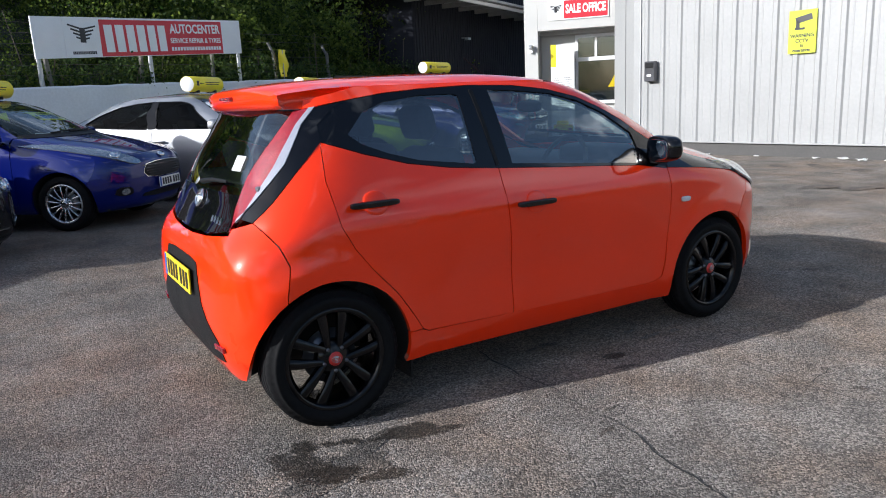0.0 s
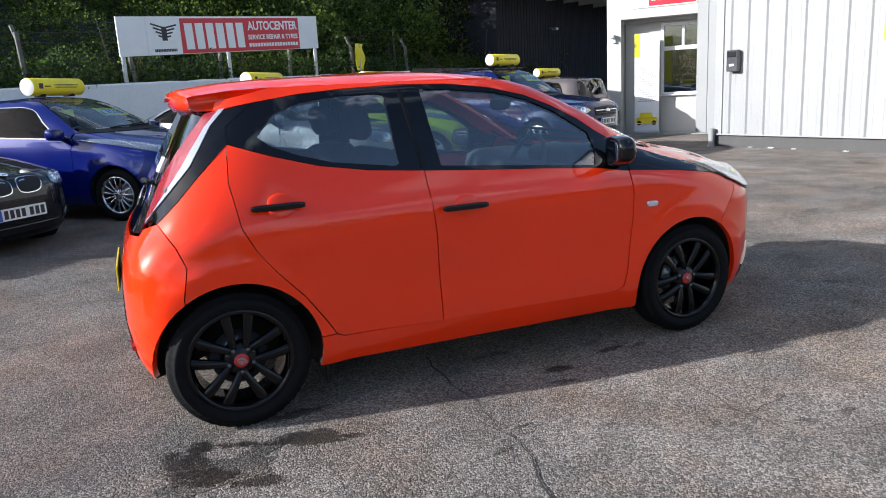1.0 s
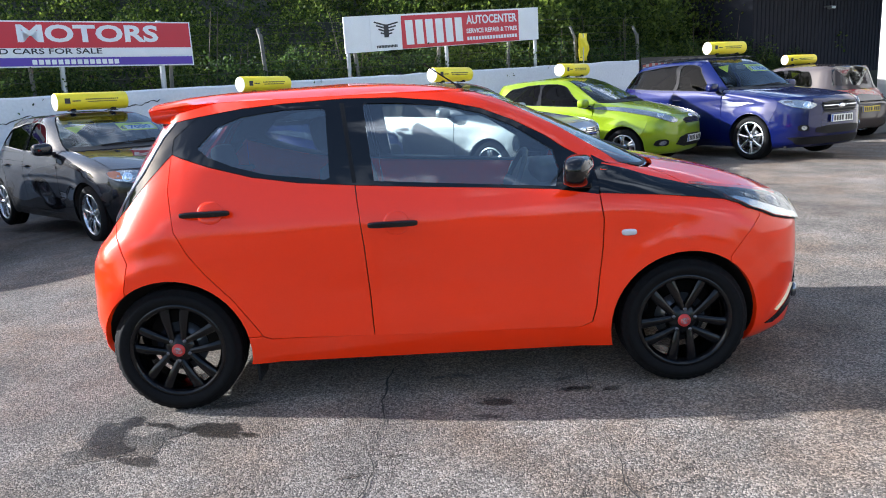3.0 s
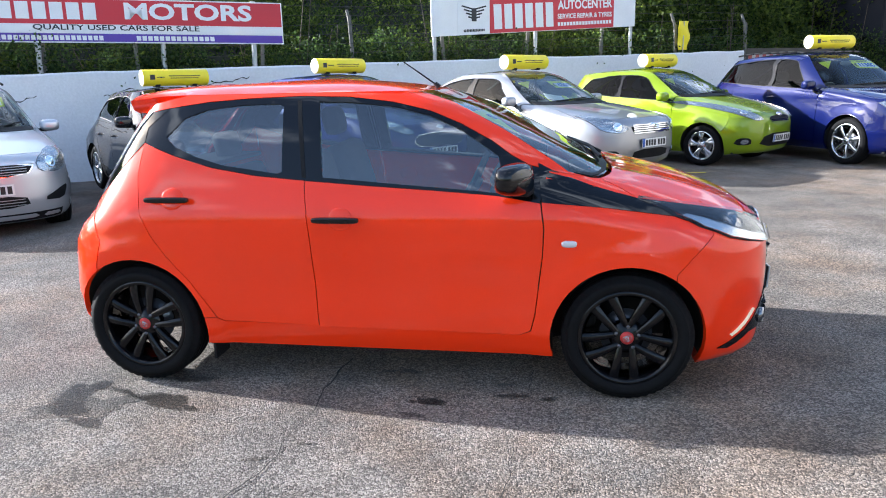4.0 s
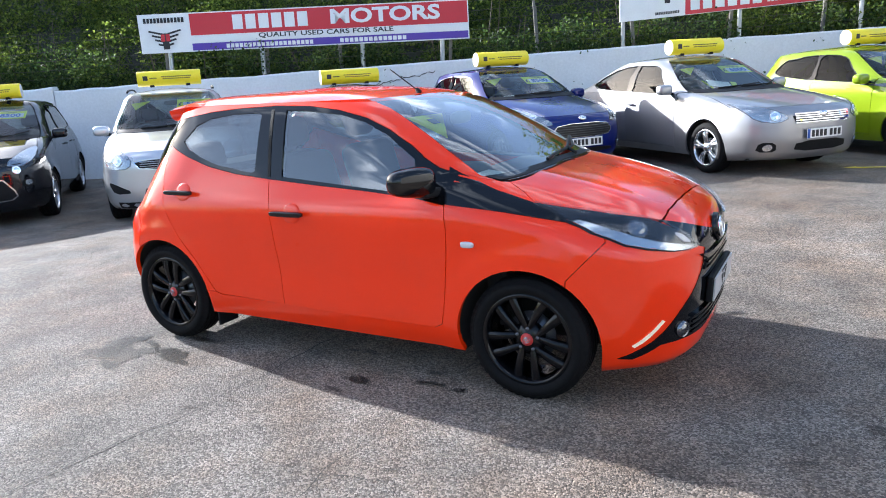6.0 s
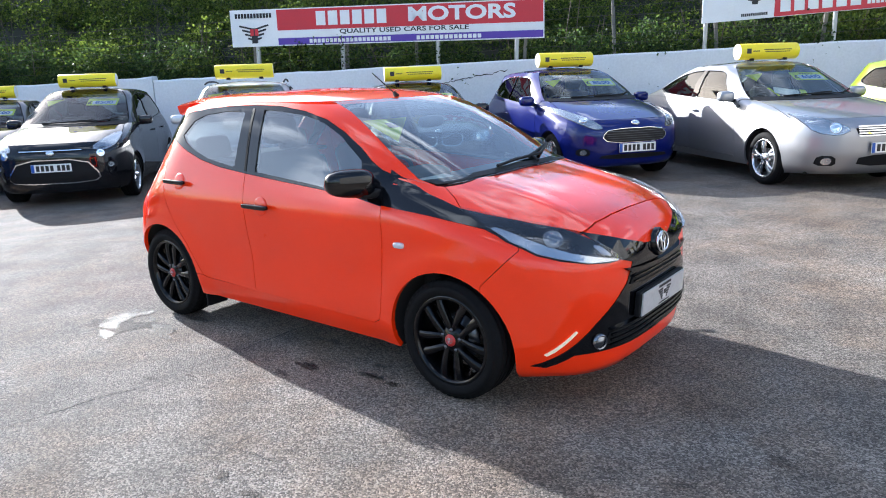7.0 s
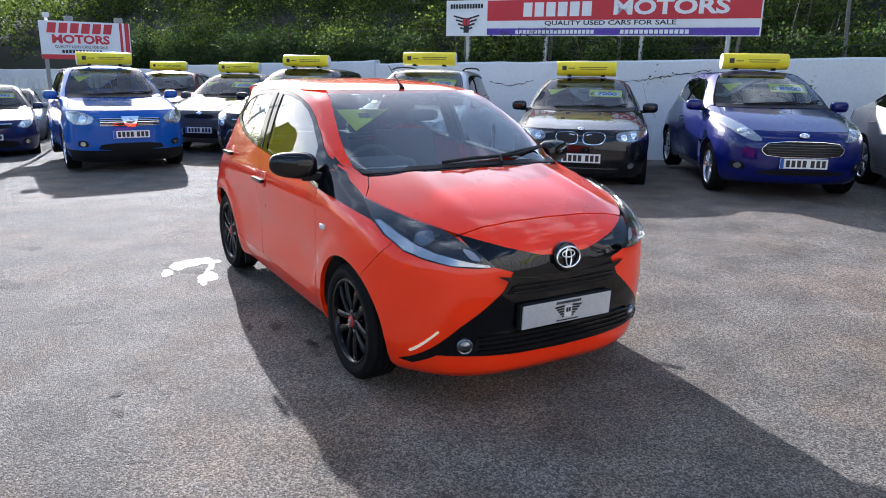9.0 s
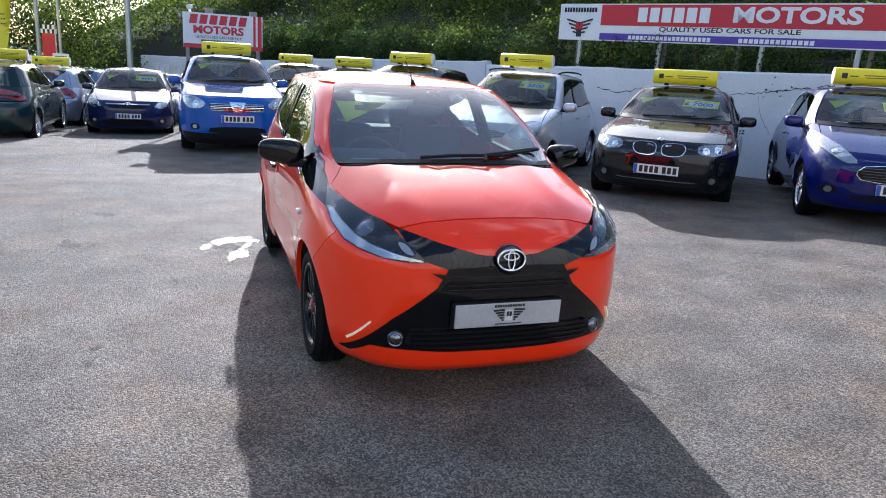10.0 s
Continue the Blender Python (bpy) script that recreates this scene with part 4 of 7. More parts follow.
# ---- the orange hatchback ----
def orange_car():
    front = [(0.14, 1.765), (0.165, 1.825), (0.2, 1.85), (0.28, 1.855), (0.36, 1.86), (0.5, 1.868), (0.64, 1.865), (0.72, 1.855), (0.78, 1.82), (0.83, 1.765), (0.88, 1.67), (0.93, 1.52), (0.98, 1.32), (1.02, 1.09), (1.10, 0.93), (1.2, 0.735), (1.3, 0.53), (1.36, 0.395), (1.40, 0.24), (1.43, 0.06), (1.452, -0.15), (1.462, -0.32)]
    rear = [(0.14, -1.45), (0.22, -1.535), (0.32, -1.575), (0.46, -1.595), (0.62, -1.59), (0.72, -1.575), (0.79, -1.545), (0.84, -1.5), (0.90, -1.475), (1.0, -1.43), (1.15, -1.345), (1.3, -1.25), (1.36, -1.215), (1.40, -1.18), (1.43, -1.06), (1.452, -0.72), (1.462, -0.36)]
    width = [(0.14, 0.71), (0.22, 0.765), (0.32, 0.792), (0.48, 0.803), (0.66, 0.808), (0.835, 0.811), (0.9, 0.794), (1.0, 0.762), (1.1, 0.727), (1.2, 0.69), (1.3, 0.648), (1.37, 0.612), (1.40, 0.585), (1.43, 0.50), (1.45, 0.36), (1.462, 0.05)]
    nf = [(0.14, 3.5), (0.7, 3.4), (0.8, 3.0), (0.95, 2.65), (1.0, 3.2), (1.1, 5), (1.2, 6), (1.4, 6), (1.462, 3.5)]
    nr = [(0.14, 6.2), (0.7, 6.2), (0.85, 4.8), (1.0, 4.2), (1.3, 4.8), (1.40, 6.0), (1.462, 5.0)]
    RX, FX, R, Ra = -1.17, 1.17, 0.29, 0.345
    sh = Shell(front, rear, width, nf, nr, deep_f=0.92, deep_r=0.62,
               flares=((FX, R, Ra + 0.025, 0.012), (RX, R, Ra + 0.025, 0.014)),
               soft=0.006,
               waist=((0.52, 0.12, -0.014, -0.7, 0.8), (0.74, 0.05, 0.006, -1.35, -0.5)))
    car = new("hatchback")
    S, F, T, P = sh.side, sh.front, sh.rear, sh.panel
    arch_f, arch_r = S(circle(FX, R, Ra, 44), 0.06), S(circle(RX, R, Ra, 44), 0.06)
    mir = lambda q: [(-u, z) for u, z in q]
    h = 0.036
    # flank panels, from the side view
    seam_q = [(-1.12, 1.182), (-1.135, 1.03), (-1.11, 0.85), (-1.06, 0.75), (-0.99, 0.655), (-0.88, 0.53), (-0.80, 0.41), (-0.765, 0.35)]
    belt = [(-1.12, 1.182), (-0.95, 1.122), (-0.76, 1.068), (-0.55, 1.032), (-0.30, 1.008), (0.0, 0.985), (0.3, 0.965), (0.59, 0.942), (0.78, 0.91)]
    both(P, "rear_door", inset(S(seam_q + [(-0.73, 0.332), (-0.26, 0.318), (-0.265, 0.5), (-0.275, 0.74)] + belt[1:5][::-1])), ORANGE, car, h=h)
    door_f = [(-0.26, 0.318), (0.69, 0.30), (0.74, 0.325), (0.758, 0.4), (0.79, 0.68), (0.795, 0.8), (0.78, 0.91)]
    both(P, "front_door", inset(S(door_f + belt[4:8][::-1] + [(-0.275, 0.74), (-0.265, 0.5)])), ORANGE, car, h=h)
    c_line = [(-1.42, 0.885), (-1.335, 0.965), (-1.235, 1.07), (-1.12, 1.18)]
    both(P, "rear_wing", inset(S(seam_q + [(-0.803, 0.349), (-0.86, 0.349), (-0.88, 0.20), (-1.36, 0.20), (-1.36, 0.6), (-1.335, 0.72), (-1.365, 0.80)] + c_line[:-1])), ORANGE, car, [arch_r], h=h)
    both(P, "sill", inset(S([(0.86, 0.19), (0.86, 0.27), (0.73, 0.30), (-0.73, 0.330), (-0.765, 0.347), (-0.86, 0.347), (-0.86, 0.205)])), ORANGE, car, [arch_f, arch_r], h=h)
    lf = lambda q: [(sh.uf(y, z), z) for y, z in dense(q, 0.04, closed=False)]
    ls = lambda q: [(sh.us(x, z), z) for x, z in dense(q, 0.04, closed=False)]
    hood_edge = lf([(0.60, 0.862), (0.66, 0.893), (0.695, 0.925), (0.652, 0.960), (0.612, 0.9985)])
    wing = ls([(0.86, 0.27), (0.69, 0.30), (0.74, 0.325), (0.758, 0.4), (0.79, 0.68), (0.795, 0.8), (0.78, 0.91), (0.80, 1.045)]) + [(0.512, 1.002)] + hood_edge[::-1] + ls([(1.52, 0.78), (1.525, 0.765), (1.37, 0.60), (1.35, 0.2), (0.86, 0.19)])
    both(P, "front_wing", inset(wing), ORANGE, car, [arch_f], h=h)
    # bonnet and front bumper
    seam = [(0, 0.860), (0.2, 0.857), (0.36, 0.845), (0.48, 0.822)]
    hood = lf(seam + [(0.54, 0.842)]) + hood_edge
    top = dense([hood[-1], (0.3, 1.014), (0, 1.019)], 0.04, closed=False)[1:-1]
    ring = hood + top
    ring = ring + [(-u, z) for u, z in ring[::-1] if u > 1e-4]
    crease = lambda uv: 0.010 * np.exp(-((np.abs(uv[:, 0]) - 0.33) / 0.05) ** 2) * np.clip((uv[:, 1] - 0.86) / 0.05, 0, 1)
    P("bonnet", inset(ring, 0.001), ORANGE, car, h=0.032, bulge=crease)
    bl = ls([(1.35, 0.15), (1.35, 0.2), (1.37, 0.60), (1.525, 0.765), (1.52, 0.78)]) + dense([(sh.us(1.5, 0.79), 0.79), (sh.uf(0.48, 0.815), 0.815)], 0.03, closed=False) + [(u, z - 0.002) for u, z in lf(seam[::-1])[1:]]
    bl = [p for p in bl if p[0] > 0.01]
    P("front_bumper", inset(bl + [(0, 0.858)] + mir(bl[::-1]), 0.001), ORANGE, car, [arch_f, mir(arch_f)], h=h)
    # black cross on the nose, lamps, grilles
    x_half = [(0.0, 0.712), (0.14, 0.722), (0.30, 0.765), (0.49, 0.822), (0.45, 0.75), (0.37, 0.688), (0.285, 0.662), (0.335, 0.575), (0.52, 0.425), (0.70, 0.238), (0.67, 0.228), (0.60, 0.285), (0.555, 0.285), (0.47, 0.282), (0.25, 0.27), (0.0, 0.265)]
    cross = x_half + [(-y, z) for y, z in x_half[-2:0:-1]]
    P("grille_surround", F(cross, 0.03), BLACK_GLOSS, car, h=0.035, proud=0.004, skirt=0.02)
    P("upper_grille", F(rounded([(-0.27, 0.615), (0.27, 0.615), (0.33, 0.55), (-0.33, 0.55)], 1)), BLACK_PLASTIC, car, h=0.05, proud=0.009)
    P("lower_grille", F(rounded([(-0.44, 0.38), (0.44, 0.38), (0.47, 0.30), (0.25, 0.283), (-0.25, 0.283), (-0.47, 0.30)], 1)), BLACK_PLASTIC, car, h=0.05, proud=0.008)
    for i in range(4):
        z = 0.302 + 0.024 * i
        P("grille_slat", F([(-0.44, z), (0.44, z), (0.44, z + 0.009), (-0.44, z + 0.009)]), BLACK_GLOSS, car, h=0.08, proud=0.018, skirt=0.014)
    for i in range(2):
        z = 0.568 + 0.022 * i
        P("grille_slat", F([(-0.29, z), (0.29, z), (0.29, z + 0.007), (-0.29, z + 0.007)]), BLACK_GLOSS, car, h=0.08, proud=0.018, skirt=0.014)
    wing_bar = [(-0.36, 0.645), (-0.2, 0.63), (0.0, 0.622), (0.2, 0.63), (0.36, 0.645), (0.3, 0.615), (0.0, 0.6), (-0.3, 0.615)]
    P("grille_bar", F(wing_bar), BLACK_GLOSS, car, h=0.05, proud=0.018, skirt=0.02)
    v, f = lathe([(0.0005, 0.004), (0.062, 0.004), (0.068, 0.0), (0.07, -0.02)], 36)
    bp = facing(sh, 0.0, 0.70, 0.016)
    badge = mesh_object("badge", v, f, BLACK_GLOSS, car, m=bp @ pose(0, 0, 0, 90, 0, 0))
    for rx, ry, cy, th in ((0.067, 0.047, 0, 0.0055), (0.036, 0.016, 0.016, 0.0045), (0.016, 0.044, 0, 0.0045)):
        mesh_object("emblem_ring", *ring_tube(rx, ry, th, 0, cy, 0.012), CHROME, badge.parent, m=bp)
    plate(car, facing(sh, 0.0, 0.455, 0.03), show=True)
    part("plate_holder", box(-0.27, -0.06, -0.03, 0.27, 0.06, -0.002, 0.006), BLACK_PLASTIC, car, m=facing(sh, 0.0, 0.455, 0.03))
    lamp = [(0.706, 0.922), (0.672, 0.894), (0.61, 0.864), (0.54, 0.838), (0.49, 0.80), (0.43, 0.742), (0.375, 0.690), (0.45, 0.688), (0.56, 0.70), (0.65, 0.722), (0.70, 0.745), (0.735, 0.80), (0.742, 0.85)]
    for fl in (False, True):
        base = P("headlamp", F(lamp, 0.03), HEAD_DARK, car, h=0.04, proud=0.004, flip=fl)
        low = [(0.40, 0.6925), (0.56, 0.704), (0.65, 0.727), (0.695, 0.75), (0.727, 0.80), (0.733, 0.845), (0.718, 0.85), (0.69, 0.81), (0.655, 0.775), (0.60, 0.745), (0.52, 0.722), (0.40, 0.700)]
        P("light_guide", F(low, 0.03), LAMP_SILVER, base, h=0.03, proud=0.012, flip=fl)
        P("indicator_lens", F(rounded([(0.43, 0.715), (0.48, 0.728), (0.50, 0.77), (0.46, 0.76)], 1), 0.03), LAMP_GREY, base, h=0.03, proud=0.006, flip=fl)
        P("lamp_cover", F(inset(lamp, 0.004), 0.03), LENS, base, h=0.04, proud=0.02, skirt=0.012, flip=fl)
        s = -1 if fl else 1
        v, f = lathe([(0.0005, 0.008), (0.028, 0.006), (0.038, -0.004), (0.042, 0.004), (0.045, 0.0), (0.047, -0.03)], 28)
        mesh_object("lamp_ring", v, f, PROJECTOR, base, m=facing(sh, s * sh.uf(0.615, 0.805), 0.805, 0.006) @ pose(0, 0, 0, 90, 0, 0))
        drl = [(0.599, 0.398), (0.680, 0.290), (0.687, 0.297), (0.606, 0.402)]
        P("lamp_strip", F(drl, 0.03), DAY_LAMP, car, h=0.03, proud=0.009, flip=fl)
        mesh_object("fog_lamp", *lathe([(0.0005, 0.012), (0.03, 0.008), (0.034, 0.0), (0.038, 0.010), (0.042, 0.010), (0.046, -0.01)], 28), PROJECTOR, car, m=facing(sh, s * sh.uf(0.50, 0.335), 0.335, 0.012) @ Matrix.Scale(0.82, 4) @ pose(0, 0, 0, 90, 0, 0))
        # black wedge from the mirror to the lamp
        P("side_wedge", S([(0.766, 1.075), (0.83, 1.040), (0.9, 1.010), (1.016, 0.970), (1.11, 0.943), (1.19, 0.922), (1.385, 0.843), (1.2, 0.871), (1.09, 0.886), (1.0, 0.895), (0.785, 0.914)], 0.03), BLACK_GLOSS, car, h=h, proud=0.0025, flip=fl)
        rp = part("side_repeater", rounded_block(0.034, 0.012, 0.015), CLEAR_LENS, car, smooth=True)
        q, n = sh.place(np.array([[sh.us(0.905, 0.735), 0.735]]), 0.004)
        rp.matrix_basis = pose(float(q[0][0]), s * float(q[0][1]), 0.735)
    # glasshouse
    up = [(-1.14, 1.318), (-1.0, 1.340), (-0.8, 1.366), (-0.6, 1.379), (-0.34, 1.386), (-0.1, 1.378), (0.1, 1.353), (0.28, 1.310), (0.42, 1.252), (0.56, 1.176), (0.645, 1.115), (0.72, 1.073), (0.80, 1.045)]
    win_r = [(-1.0, 1.205), (-0.95, 1.163), (-0.84, 1.117), (-0.70, 1.077), (-0.43, 1.039), (-0.41, 1.047), (-0.42, 1.34), (-0.45, 1.35), (-0.62, 1.35), (-0.80, 1.33), (-0.91, 1.293)]
    win_f = [(-0.215, 1.022), (0.59, 0.955), (0.612, 1.03), (0.59, 1.112), (0.42, 1.226), (0.28, 1.289), (0.12, 1.330), (-0.1, 1.354), (-0.25, 1.360)]
    band = S(belt + [(0.80, 1.045)] + up[1:-1][::-1] + [(-1.115, 1.25)], 0.05)
    for fl in (False, True):
        P("window_surround", inset(band, 0.0015), BLACK_GLOSS, car, [S(win_r, 0.04), S(win_f, 0.04)], h=h, flip=fl)
        P("rear_side_window", inset(S(win_r, 0.04), -0.004), GLASS_DARK, car, h=0.08, proud=-0.004, skirt=0.003, flip=fl)
        P("front_side_window", inset(S(win_f, 0.04), -0.004), GLASS, car, h=0.08, proud=-0.006, skirt=0.003, flip=fl)
        P("pillar_trim", S([(-0.31, 1.02), (-0.355, 1.365), (-0.335, 1.365), (-0.292, 1.02)], 0.04), BLACK_PLASTIC, car, h=0.08, proud=0.003, flip=fl)
        rail = ls(up)
        uw = 0.475
        over = dense([(uw + 0.036, 1.002), (uw + 0.035, 1.03), (uw + 0.02, 1.2), (uw, 1.385), (0.8, 1.40), (1.2, 1.40), (1.9, 1.40), (2.3, 1.40), (sh.us(-1.16, 1.345), 1.345)], 0.04, closed=False)
        P("roof_side_rail", inset(rail + over, 0.0015), ORANGE, car, h=h, flip=fl)
        # rear pillar and lamp
        strip = S([(-1.42, 0.885), (-1.335, 0.965), (-1.235, 1.07), (-1.116, 1.183), (-1.112, 1.25), (-1.0, 1.337), (-1.10, 1.322), (-1.165, 1.255), (-1.265, 1.10), (-1.378, 0.975), (-1.45, 0.895)], 0.03)
        P("rear_pillar", inset(strip, 0.0005), BLACK_GLOSS, car, h=h, proud=0.002, flip=fl)
        edge = [(-1.10, 1.322), (-1.165, 1.255), (-1.265, 1.10), (-1.378, 0.975), (-1.45, 0.895)]
        inner = [(0.545, 1.31), (0.53, 1.2), (0.487, 1.056), (0.50, 0.93), (0.54, 0.832)]
        eu = [(sh.us(x, z), z) for x, z in dense(edge, 0.04, closed=False)]
        iu = [(sh.ur(y, z), z) for y, z in dense(inner, 0.04, closed=False)]
        k = len(eu)
        mid = [(eu[i][0] * 0.74 + iu[min(i, len(iu) - 1)][0] * 0.26, eu[i][1] * 0.74 + iu[min(i, len(iu) - 1)][1] * 0.26) for i in range(k)]
        tl = P("tail_lamp", eu + [(sh.us(-1.48, 0.85), 0.85)] + iu[::-1], RED_LENS, car, h=h, proud=0.002, flip=fl)
        P("light_guide", eu + mid[::-1], LAMP_GREY, tl, h=h, proud=0.007, skirt=0.008, flip=fl)
    sh.roof("roof", 1.40, ORANGE, car, h=0.05)
    P("windscreen", dense([(-uw - 0.035, 1.002), (-0.3, 1.016), (0, 1.021), (0.3, 1.016), (uw + 0.035, 1.002), (uw + 0.035, 1.03), (uw + 0.02, 1.2), (uw, 1.398), (-uw, 1.398), (-uw - 0.02, 1.2), (-uw - 0.035, 1.03)], 0.05), GLASS_SCREEN, car, h=0.07, skirt=0.004)
    P("scuttle", dense([(-uw - 0.03, 1.004), (-0.3, 1.018), (0, 1.023), (0.3, 1.018), (uw + 0.03, 1.004), (uw + 0.03, 1.022), (0.3, 1.034), (0, 1.039), (-0.3, 1.034), (-uw - 0.03, 1.022)], 0.05), BLACK_PLASTIC, car, h=0.05, proud=0.006)
    # tail
    rl = ls([(-1.36, 0.19), (-1.36, 0.6), (-1.335, 0.72), (-1.365, 0.80), (-1.42, 0.885)]) + dense([(sh.us(-1.42, 0.885), 0.885), (sh.us(-1.48, 0.85), 0.85), (sh.ur(0.54, 0.828), 0.828), (sh.ur(0.3, 0.805), 0.805), (sh.ur(0.1, 0.795), 0.795)], 0.03, closed=False)
    P("rear_bumper", inset(rl + [(3.0, 0.794)] + [(6 - u, z) for u, z in rl[::-1]], 0.002), ORANGE, car, [arch_r, [(6 - u, z) for u, z in arch_r]], h=h)
    hatch = T([(0.535, 0.835), (0.50, 0.93), (0.487, 1.056), (0.53, 1.2), (0.545, 1.31), (0.4, 1.325), (-0.4, 1.325), (-0.545, 1.31), (-0.53, 1.2), (-0.487, 1.056), (-0.50, 0.93), (-0.535, 0.835), (-0.3, 0.808), (0, 0.798), (0.3, 0.808)], 0.04)
    P("rear_hatch", inset(hatch, 0.004), GLASS_HATCH, car, h=0.05, skirt=0.01)
    P("hatch_panel", inset(T([(0.53, 0.838), (0.50, 0.93), (0.492, 0.985), (-0.492, 0.985), (-0.50, 0.93), (-0.53, 0.838), (-0.3, 0.811), (0, 0.801), (0.3, 0.811)], 0.04), 0.005), BLACK_GLOSS, car, h=0.05, proud=0.002)
    tray = [(0.29, 0.69), (0.33, 0.62), (0.36, 0.52), (0.52, 0.39), (0.54, 0.31), (0.3, 0.275), (0, 0.27), (-0.3, 0.275), (-0.54, 0.31), (-0.52, 0.39), (-0.36, 0.52), (-0.33, 0.62), (-0.29, 0.69), (-0.15, 0.70), (0.15, 0.70)]
    P("rear_diffuser", T(tray, 0.04), BLACK_PLASTIC, car, h=0.05, proud=0.004)
    plate(car, facing(sh, 3.0, 0.60, 0.016), rear=True)
    for s in (-1, 1):
        rf = facing(sh, s * sh.ur(0.53, 0.37), 0.37, 0.006)
        part("reflector", box(-0.05, -0.012, -0.01, 0.05, 0.012, 0.006, 0.004), RED_LENS, car, m=rf)
    hp = facing(sh, 3.0, 0.93, 0.01)
    for rx, ry in ((0.055, 0.04), (0.03, 0.014), (0.014, 0.037)):
        mesh_object("emblem_ring", *ring_tube(rx, ry, 0.005), CHROME, car, m=hp)
    bars(4, 0.16, 0.032, CHROME, car, facing(sh, -sh.ur(0.35, 0.87), 0.87, 0.003), gap=0.4)
    part("window_sticker", box(-0.05, -0.035, 0, 0.05, 0.035, 0.002), PAPER, car, m=facing(sh, -sh.ur(0.36, 1.1), 1.1, 0.003))
    a, _ = sh.place(np.array([[3.0, 1.0], [-sh.ur(0.16, 1.015), 1.015], [-sh.ur(0.36, 1.02), 1.02]]), 0.02)
    bm = bmesh.new()
    add_tube(bm, a[0], a[1], 0.014, 0.01, 8)
    add_tube(bm, a[1], a[2], 0.01, 0.006, 8)
    part("rear_wiper", bm, BLACK_PLASTIC, car)
    # roof spoiler
    rows = []
    for i in range(25):
        t = -1 + i / 12
        e = abs(t) ** 5
        st = [(-0.70, 0.56, 1.451, 0.062), (-0.92, 0.58, 1.447, 0.048), (-1.12, 0.58, 1.436, 0.04), (-1.275, 0.56, 1.414, 0.034), (-1.297, 0.55, 1.400, 0.025), (-1.288, 0.544, 1.345, 0.012), (-1.265, 0.54, 1.318, 0.0), (-1.19, 0.572, 1.315, 0.0), (-1.09, 0.602, 1.324, 0.0), (-0.92, 0.600, 1.355, 0.0), (-0.70, 0.57, 1.39, 0.0)]
        rows.append([(x + (0.055 * abs(t) ** 3 if x < -1.1 else 0), y * t, z - d * e) for x, y, z, d in st])
    k = len(rows[0])
    v = [q for r in rows for q in r]
    f = [(i * k + j, i * k + j + 1, (i + 1) * k + j + 1, (i + 1) * k + j) for i in range(24) for j in range(k - 1)] + [tuple(range(k)), tuple(reversed(range(24 * k, 25 * k)))]
    mesh_object("roof_spoiler", v, f, ORANGE, car)
    part("brake_light", box(-0.015, -0.09, -0.008, 0.004, 0.09, 0.008, 0.003), RED_LENS, car, m=pose(-1.294, 0, 1.375))
    # mirrors, handles, aerial, wiper
    for s in (-1, 1):
        pod = rounded_block(0.068, 0.125, 0.074, 3.0, 9)
        for v in pod.verts:
            o = 0.5 + 0.5 * v.co.y * s / 0.125
            v.co.x = max(v.co.x * (1.08 - 0.3 * o), -0.042)
            v.co.z = v.co.z * (1.04 - 0.22 * o) + 0.012 * o
        mo = part("door_mirror", pod, BLACK_GLOSS, car, smooth=True, m=pose(0.665, s * 0.875, 1.02, 0, 0, 20 * s))
        part("mirror_glass", rounded_block(0.004, 0.1, 0.05, 4), MIRROR, mo, smooth=True, m=pose(-0.041, 0, 0.004))
        part("mirror_arm", box(-0.04, -0.06, -0.022, 0.045, 0.06, 0.02, 0.012), BLACK_PLASTIC, car, m=pose(0.70, s * 0.785, 0.968, 0, 0, 12 * s))
        for x0, x1, zz in ((-1.07, -0.85, 0.925), (-0.25, -0.03, 0.838)):
            xm = (x0 + x1) / 2
            q, n = sh.place(np.array([[sh.us(xm, zz), zz]]), 0.0)
            y = float(q[0][1])
            part("handle_cup", rounded_block(0.056, 0.052, 0.007, 2.2), ORANGE, car, smooth=True, m=facing(sh, s * sh.us(xm + 0.015, zz), zz, 0.0))
            part("door_handle", rounded_block((x1 - x0) / 2, 0.016, 0.0135, 5), BLACK_GLOSS, car, smooth=True, m=pose(xm, s * (y + 0.03), zz))
    bm = bmesh.new()
    add_tube(bm, (0.22, 0.0, 1.405), (0.20, 0.0, 1.43), 0.018, 0.01)
    add_tube(bm, (0.20, 0.0, 1.425), (0.03, 0.0, 1.545), 0.0045, 0.003, 6)
    part("aerial", bm, BLACK_PLASTIC, car)
    wiper(car, sh, 1.02, [(-0.16, 1.035), (0.0, 1.045), (0.24, 1.05), (0.44, 1.075)])
    wiper(car, sh, 1.02, [(0.14, 1.022), (0.16, 1.05), (0.44, 1.078)])
    for i, (x, s) in enumerate(((FX, 1), (FX, -1), (RX, 1), (RX, -1))):
        add_wheel(car, x, s * 0.705, 0.296, 0.168, 0.215, "paired_black", (0, 22.5, 20, -12)[i])
    wheel_well(car, sh, FX, Ra, 1.61)
    wheel_well(car, sh, RX, Ra, 1.61)
    c = {"W": 1.6, "H": 1.46, "cowl": (1.04, 1.03), "xF": 1.865, "xR": -1.595, "belt": (0.93, 1.15), "seat_x": -0.02, "ws_x": 0.42, "pan": 0.27}
    cabin(car, c)
    part("sill_underside", box(-0.82, -0.72, 0.185, 0.84, 0.72, 0.23, 0.02), DARK, car)
    part("mud_flap", box(-0.82, -0.77, 0.12, -0.805, -0.62, 0.26, 0.005), BLACK_PLASTIC, car)
    tri = facing(sh, -0.36, 1.29, -0.025)
    bm = bmesh.new()
